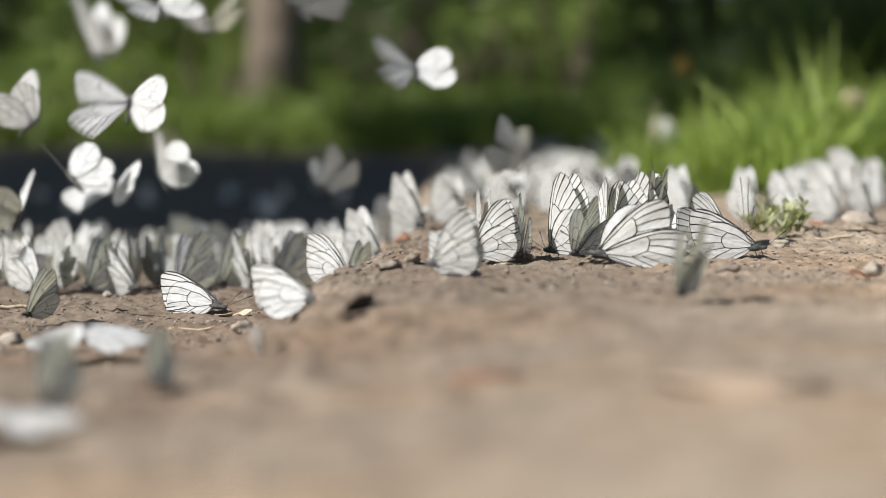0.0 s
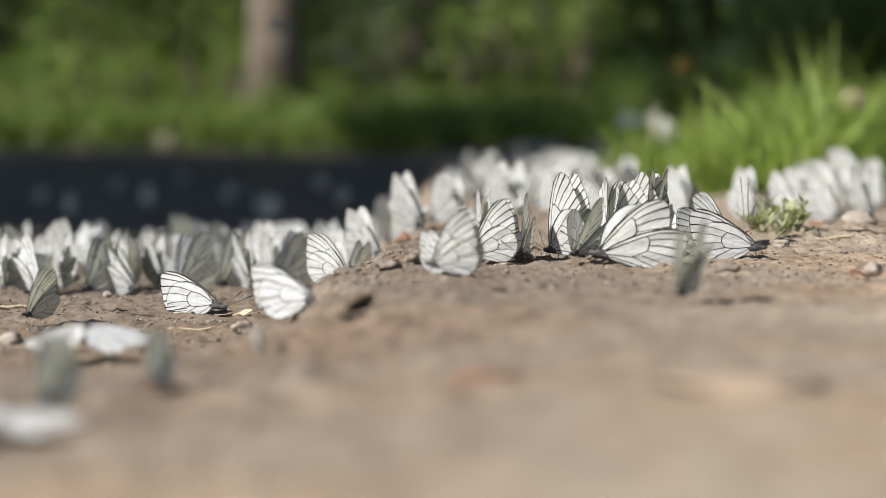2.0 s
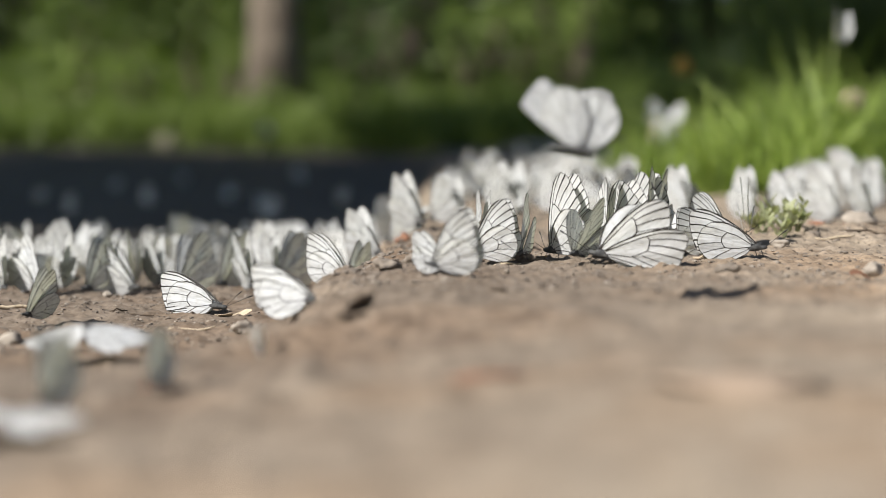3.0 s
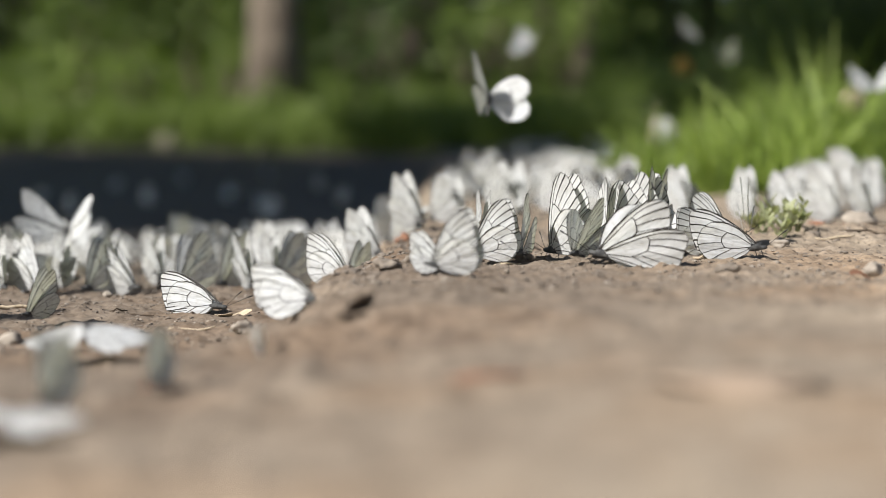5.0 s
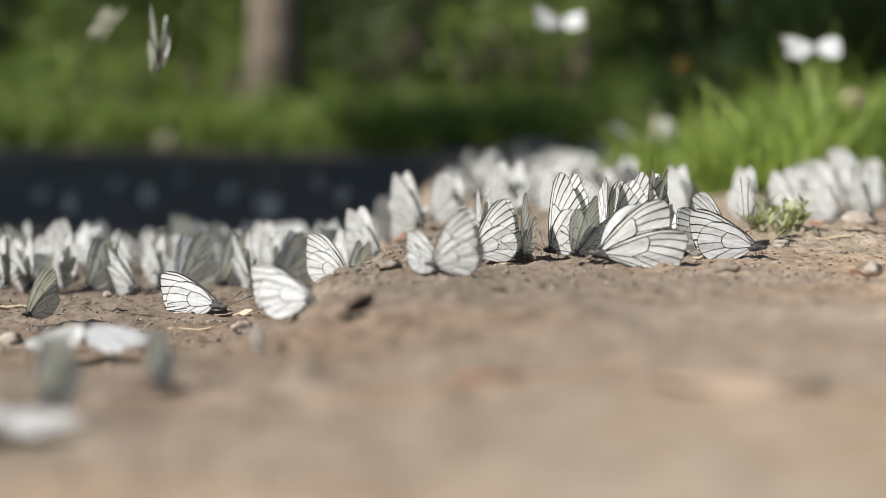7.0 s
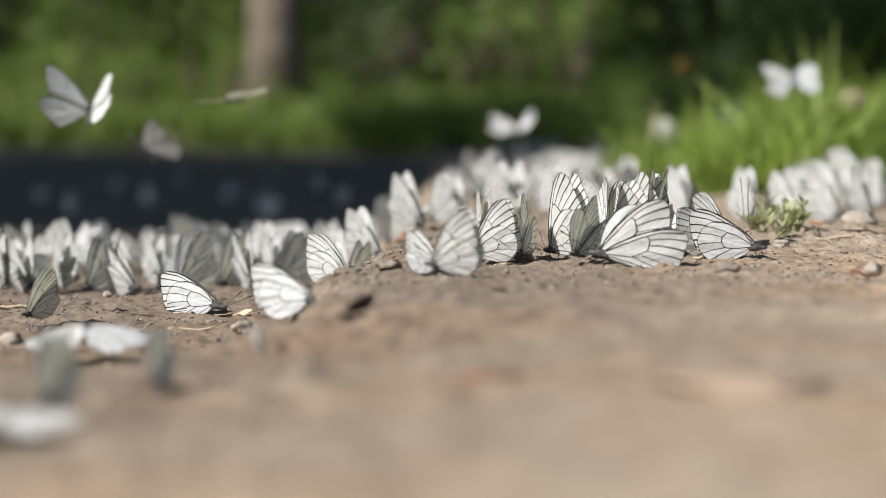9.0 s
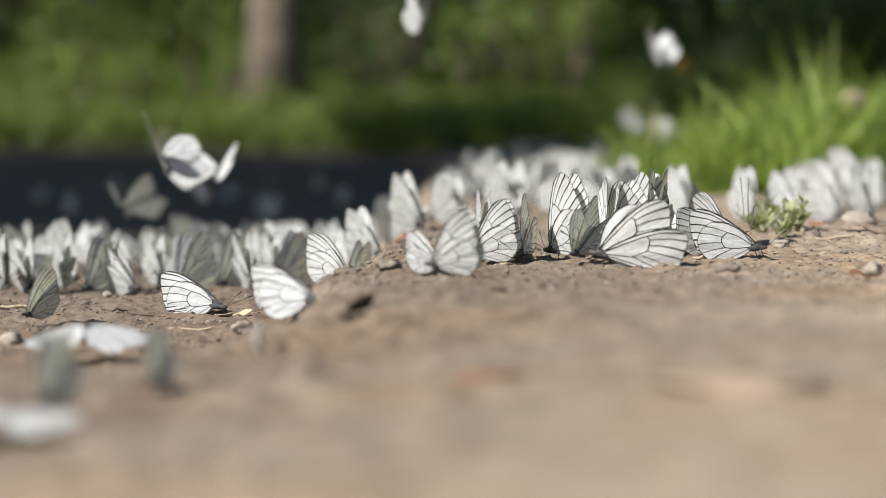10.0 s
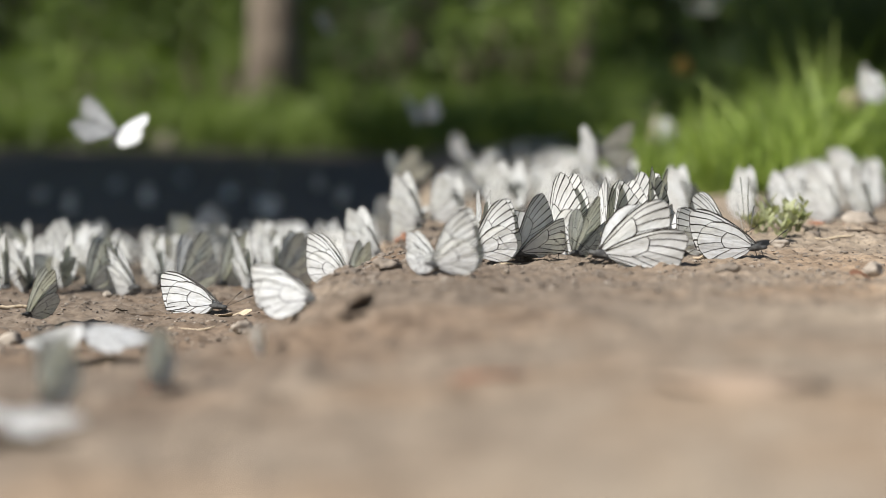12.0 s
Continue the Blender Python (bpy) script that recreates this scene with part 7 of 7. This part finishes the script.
    fly(flier(0.83, 36), [
        (0, 0.8856, 2.540, height(0.886, 2.540) + STANCE, 40, 0, 0, 4), (3.9, 0.8856, 2.540, height(0.886, 2.540) + STANCE, 40, 0, 0, 4), (4.25, 0.5168, 2.440, 0.2522, 40, 20, 0, 40), (4.37, 0.4241, 2.440, 0.2546, 29.83, 21.56, -2.593, 68.29),
        (4.48, 0.2477, 2.440, 0.2476, 18.08, 24.44, -7.407, 44.25), (4.6, 0.1481, 2.440, 0.2522, 5, 26, -10, 76), (4.7, 0.1383, 2.440, 0.2301, 15.96, 24.44, -7.407, 63.16), (4.8, 0.1273, 2.440, 0.1638, 10.47, 21.56, -2.593, 53.48),
        (4.9, 0.1210, 2.440, 0.1422, 18, 20, 0, 70), (5, 0.1092, 2.440, 0.1634, 16, 38, 8, 55), (5.1, 0.1196, 2.440, 0.1559, 30, 37, -12, 29), (5.2, 0.1807, 2.440, 0.1668, 34, 36, -7, 69),
        (5.3, 0.1689, 2.440, 0.1812, 36, 38, -7, 44), (5.4, 0.1896, 2.440, 0.1634, 50, 30, 13, 19), (5.5, 0.2206, 2.440, 0.1531, 69, 35, 13, 60), (5.6, 0.2082, 2.440, 0.1504, 73, 22, -4, 49),
        (5.7, 0.2386, 2.440, 0.1367, 70, 23, 9, 26), (5.8, 0.2558, 2.440, 0.1299, 64, 19, 5, 66), (5.9, 0.2656, 2.440, 0.0949, 70, 37, -3, 46), (6, 0.2761, 2.440, 0.0743, 68, 34, -2, 23),
        (6.3, 0.2728, 2.440, 0.0502, 40, 34, -11, 14), (6.5, 0.2713, 2.440, 0.0640, 24, 28, -3, 44), (6.8, 0.2658, 2.440, 0.0674, 13, 22, -2, 54), (7, 0.2384, 2.440, 0.0399, 16, 29, -2, 76),
        (7.2, 0.2248, 2.440, height(0.225, 2.440) + STANCE, 33, 0, 0, 8), (12, 0.2248, 2.440, height(0.225, 2.440) + STANCE, 33, 0, 0, 4),
    ])
    fly(flier(0.83, 37), [
        (0, -0.9000, 2.600, height(-0.900, 2.600) + STANCE, 220, 0, 0, 4), (4.4, -0.9000, 2.600, height(-0.900, 2.600) + STANCE, 220, 0, 0, 4), (4.75, -0.4444, 2.500, 0.2571, 220, 20, 0, 40), (4.87, -0.3233, 2.500, 0.2603, 213.5, 21.56, -1.556, 42.16),
        (4.98, -0.1037, 2.500, 0.2479, 206.8, 24.44, -4.444, 28.73), (5.1, 0.0112, 2.500, 0.2571, 194, 26, -6, 75), (5.2, 0.0245, 2.500, 0.2347, 196.2, 27.3, -8.074, 42.02), (5.3, 0.0546, 2.500, 0.1863, 192.4, 29.7, -11.93, 29.03),
        (5.4, 0.0626, 2.500, 0.1697, 185, 31, -14, 68), (5.5, 0.0571, 2.500, 0.1395, 186, 24, 1, 85), (5.6, 0.0571, 2.500, 0.1388, 205, 34, 10, 19), (5.7, 0.0458, 2.500, 0.1248, 193, 26, 7, 69),
        (5.8, 0.0338, 2.500, 0.1030, 206, 37, -4, 56), (5.9, 0.0656, 2.500, 0.0889, 228, 23, -2, 23), (6, 0.0353, 2.500, 0.0650, 234, 28, 14, 80), (6.1, 0.0600, 2.500, 0.0580, 241, 35, -4, 44),
        (6.3, 0.0466, 2.500, 0.0361, 251, 38, 14, 77), (6.5, 0.0677, 2.500, 0.0643, 241, 23, 8, 28), (6.7, 0.0607, 2.500, height(0.061, 2.500) + STANCE, 237, 0, 0, 8), (12, 0.0607, 2.500, height(0.061, 2.500) + STANCE, 237, 0, 0, 4),
    ])
    fly(flier(0.83, 38), [
        (0, -0.7193, 2.031, height(-0.719, 2.031) + STANCE, 90, 0, 0, 4), (5.6, -0.7193, 2.031, height(-0.719, 2.031) + STANCE, 90, 0, 0, 4), (5.95, -0.3279, 1.947, 0.2125, 90, 20, 0, 40), (6.07, -0.2282, 1.947, 0.2160, 103.2, 19.74, 1.556, 28.93),
        (6.18, -0.0346, 1.947, 0.2093, 101.5, 19.26, 4.444, 70), (6.3, 0.0635, 1.947, 0.2125, 115, 19, 6, 44), (6.5, 0.0827, 1.947, 0.1744, 121, 19, 3, 40), (6.6, 0.0986, 1.947, 0.1798, 120, 36, 2, 47),
        (6.7, 0.1063, 1.947, 0.1711, 113, 29, 5, 21), (6.8, 0.0997, 1.947, 0.1667, 93, 34, 11, 72), (6.9, 0.1096, 1.947, 0.1646, 89, 23, 4, 43), (7, 0.1151, 1.947, 0.1613, 86, 23, 6, 70),
        (7.1, 0.1173, 1.947, 0.1580, 63, 35, 12, 69), (7.2, 0.1140, 1.947, 0.1591, 75, 39, -10, 47), (7.3, 0.1122, 1.947, 0.1640, 72.76, 37.34, -7.608, 29.88), (7.4, 0.1037, 1.947, 0.1395, 73.8, 33.37, -1.904, 62.7),
        (7.5, 0.0989, 1.947, 0.1375, 60.62, 28.63, 4.904, 43.34), (7.6, 0.0968, 1.947, 0.1179, 73.31, 24.66, 10.61, 23.07), (7.7, 0.0965, 1.947, 0.1252, 71, 23, 13, 80), (7.8, 0.0905, 1.947, 0.1216, 81.33, 23.15, 12.93, 23.66),
        (7.9, 0.0949, 1.947, 0.1111, 81.77, 23.52, 12.74, 69.51), (8, 0.0884, 1.947, 0.1058, 83.81, 24, 12.5, 56.08), (8.1, 0.0890, 1.947, 0.0909, 109, 24.48, 12.26, 20.66), (8.2, 0.0835, 1.947, 0.0954, 111.3, 24.85, 12.07, 77.12),
        (8.3, 0.0802, 1.947, 0.0869, 116, 25, 12, 68), (8.4, 0.0762, 1.947, 0.0848, 109.6, 26.04, 11.17, 20.16), (8.5, 0.0828, 1.947, 0.0749, 99.93, 28.52, 9.184, 67.71), (8.6, 0.0761, 1.947, 0.0758, 88.69, 31.48, 6.816, 47.84),
        (8.7, 0.0759, 1.947, 0.0620, 91.18, 33.96, 4.832, 26.26), (8.8, 0.0742, 1.947, 0.0596, 90, 35, 4, 16), (8.9, 0.0764, 1.947, 0.0485, 88, 26, 8, 72), (9, 0.0731, 1.947, 0.0596, 79, 20, -12, 60),
        (9.1, 0.0664, 1.947, 0.0793, 72, 37, 11, 19), (9.2, 0.0774, 1.947, 0.0869, 71, 35, 12, 79), (9.4, 0.1066, 1.947, 0.0628, 67, 23, 13, 28), (9.5, 0.1165, 1.947, 0.0716, 67, 35, -11, 12),
        (9.6, 0.0797, 1.947, 0.0475, 59, 21, 14, 49), (9.8, 0.0776, 1.947, height(0.078, 1.947) + STANCE, 76, 0, 0, 8), (12, 0.0776, 1.947, height(0.078, 1.947) + STANCE, 76, 0, 0, 4),
    ])
    fly(flier(0.83, 39), [
        (0, 0.4244, 2.440, height(0.424, 2.440) + STANCE, 190, 0, 0, 4), (7.8, 0.4244, 2.440, height(0.424, 2.440) + STANCE, 190, 0, 0, 4), (8.4, 0.4034, 2.440, 0.0811, 168, 19, 11, 17), (8.8, 0.3847, 2.440, 0.0921, 201, 22, -9, 77),
        (8.9, 0.3668, 2.440, 0.0949, 194, 26, -13, 44), (9, 0.3395, 2.440, 0.0674, 209, 35, -6, 15), (9.1, 0.3476, 2.440, 0.0921, 222, 34, 9, 77), (9.2, 0.3186, 2.440, 0.0921, 215, 39, -6, 47),
        (9.3, 0.2907, 2.440, 0.0578, 225, 20, -6, 25), (9.4, 0.3071, 2.440, 0.0715, 223, 35, -11, 65), (9.5, 0.2969, 2.440, 0.0502, 214, 20, 7, 80), (9.6, 0.2659, 2.440, 0.0468, 208, 20, 12, 15),
        (9.7, 0.2142, 2.440, 0.0523, 204, 18, -14, 69), (9.8, 0.2032, 2.440, 0.0523, 182, 36, 7, 43), (9.9, 0.2364, 2.440, 0.0358, 182, 34, -2, 18), (10, 0.2183, 2.440, 0.0633, 175, 33, 0, 30),
        (10.1, 0.2417, 2.440, 0.0702, 164, 38, -13, 47), (10.2, 0.2240, 2.440, 0.0358, 158, 39, -8, 15), (10.3, 0.2646, 2.440, 0.0365, 161, 36, -2, 68), (10.6, 0.2524, 2.440, height(0.252, 2.440) + STANCE, 183, 0, 0, 8),
        (12, 0.2524, 2.440, height(0.252, 2.440) + STANCE, 183, 0, 0, 4),
    ])
    fly(flier(0.83, 40), [
        (0, -0.5914, 1.728, height(-0.591, 1.728) + STANCE, 10, 0, 0, 4), (5.4, -0.5914, 1.728, height(-0.591, 1.728) + STANCE, 10, 0, 0, 4), (5.75, -0.4934, 1.664, 0.1299, 10, 20, 0, 40), (5.87, -0.4666, 1.664, 0.1298, 16.77, 21.56, 2.593, 47.72),
        (5.98, -0.4218, 1.664, 0.1252, 25.16, 24.44, 7.407, 26.13), (6.1, -0.3955, 1.664, 0.1299, 30, 26, 10, 51), (6.2, -0.3800, 1.664, 0.1396, 25.34, 27.3, 6.111, 42.67), (6.3, -0.3558, 1.664, 0.1307, 23.97, 29.7, -1.111, 20.2),
        (6.4, -0.3438, 1.664, 0.1392, 22, 31, -5, 46), (6.5, -0.3227, 1.664, 0.1430, 16, 4, 3, 86), (6.6, -0.2973, 1.664, 0.1509, -3, 22, -4, 75), (6.7, -0.2920, 1.664, 0.1695, -12, 36, -12, 55),
        (6.8, -0.2897, 1.664, 0.1672, -4, 26, 2, 27), (6.9, -0.2846, 1.664, 0.1588, -19, 30, -7, 74), (7, -0.2781, 1.664, 0.1467, -16, 32, 6, 85), (7.1, -0.2716, 1.664, 0.1513, -16, 26, -6, 29),
        (7.2, -0.2585, 1.664, 0.1448, -15, 27, 6, 68), (7.3, -0.2558, 1.664, 0.1605, -18.11, 26.74, 4.444, 45.95), (7.4, -0.2415, 1.664, 0.1742, -3.875, 26.26, 1.556, 18.76), (7.5, -0.2403, 1.664, 0.1904, 8, 26, 0, 74),
        (7.6, -0.2537, 1.668, 0.1969, 8.107, 25.19, 0, 47.13), (7.7, -0.2885, 1.681, 0.1976, 1.267, 23.15, 0, 29.44), (7.8, -0.3333, 1.696, 0.2173, 12.23, 20.5, 0, 71.06), (7.9, -0.3817, 1.711, 0.2142, 4.345, 17.85, 0, 55.38),
        (8, -0.4175, 1.724, 0.2326, 5.349, 15.81, 0, 18.93), (8.1, -0.4318, 1.728, 0.2288, 8, 15, 0, 50), (8.9, -0.6234, 1.792, height(-0.623, 1.792) + STANCE, 8, 0, 0, 6), (12, -0.6234, 1.792, height(-0.623, 1.792) + STANCE, 8, 0, 0, 5),
    ])
    fly(flier(0.813, 41), [
        (0, 0.0795, 0.665, height(0.079, 0.665) + STANCE, 251, 0, -4, 7), (2.1, 0.0795, 0.665, height(0.079, 0.665) + STANCE, 251, 0, -4, 7), (2.25, 0.0845, 0.666, 0.006, 166, 10, 0, 18), (2.4, 0.0898, 0.666, 0.0135, 89, 18, 8, 30), (2.5, 0.0917, 0.666, 0.0191, 79, 20, -3, 28),
        (2.6, 0.0673, 0.666, 0.0286, 91, 36, 1, 60), (2.7, 0.0661, 0.666, 0.0418, 88, 28, -8, 57), (2.8, 0.0555, 0.666, 0.0440, 84, 33, -11, 50), (2.9, 0.0437, 0.666, 0.0389, 50, 10, -10, 60),
        (3, 0.0435, 0.666, 0.0508, 12, -8, -28, 6), (3.1, 0.0301, 0.666, 0.0483, 50, 38, -13, 55), (3.2, 0.0155, 0.720, 0.0309, 108, 28, 9, 75), (3.3, 0.0140, 0.743, 0.0446, 110.8, 26.44, 9.778, 16.55),
        (3.4, -0.0053, 0.787, 0.0354, 129.5, 23.56, 11.22, 74.17), (3.5, -0.0101, 0.810, 0.0468, 133, 22, 12, 75), (3.6, -0.0209, 0.824, 0.0557, 134, 23.09, 11.06, 22.32), (3.7, -0.0304, 0.855, 0.0627, 146.9, 25.5, 9, 73.22),
        (3.8, -0.0507, 0.886, 0.0848, 129.4, 27.91, 6.938, 53.05), (3.9, -0.0568, 0.900, 0.0794, 138, 29, 6, 47), (4, -0.0638, 0.923, 0.0960, 134.3, 29, 5.481, 27.9), (4.1, -0.0863, 0.967, 0.1164, 113.6, 29, 4.519, 70.14),
        (4.2, -0.1012, 0.990, 0.1405, 105, 29, 4, 57), (4.3, -0.1106, 0.973, 0.1460, 107.8, 27.96, 3.704, 24.92), (4.4, -0.1554, 0.932, 0.1521, 98.97, 25.37, 2.963, 67.2), (4.5, -0.1992, 0.878, 0.1727, 114.9, 22, 2, 52.05),
        (4.6, -0.2540, 0.824, 0.1808, 112, 18.63, 1.037, 20.48), (4.7, -0.2853, 0.783, 0.1984, 102.1, 16.04, 0.2963, 65.26), (4.8, -0.3055, 0.766, 0.2005, 105, 15, 0, 50), (5.6, -0.5098, 0.866, height(-0.510, 0.866) + STANCE, 105, 0, 0, 6),
        (12, -0.5098, 0.866, height(-0.510, 0.866) + STANCE, 105, 0, 0, 5),
    ])
    home = opener.matrix_basis.copy()
    walk(opener, [(t, Matrix.Translation((dx, 0, 0)) @ home) for t, dx in ((0, 0.006), (1.4, 0.005), (2.6, 0), (5.0, -0.0015), (8, -0.003), (12, -0.003))])
    walk(turner, [(t, seat(0.0341, 0.872, heading, 4, 10)) for t, heading in ((0, 258), (5, 256), (9, 254), (11.1, 252), (11.4, 218), (12, 212))])
    # butterflies that open and close their wings where they stand
    for b, sweep, beats in ((flutterer, 112, [(0, 6, 6), (4, 14, 14), (8, 4, 4), (12, 8, 8)]),
                            (fanner, 137, [(0, 2, 4), (5, 2, 5), (10.3, 2, 4), (10.5, 3, 16), (10.8, 2, 5), (12, 2, 4)]),
                            (turner, 112, [(0, 3, 3), (2.5, 10, 6), (5, 10, 8), (9, 5, 5), (12, 12, 12)])):
        wings = [o for o in b.children if o.name.startswith(("forewing", "hindwing"))]
        for k, o in enumerate(wings):
            walk(o, [(t, wings_at(sweep, left if k < 2 else right)[k]) for t, left, right in beats])

motions()
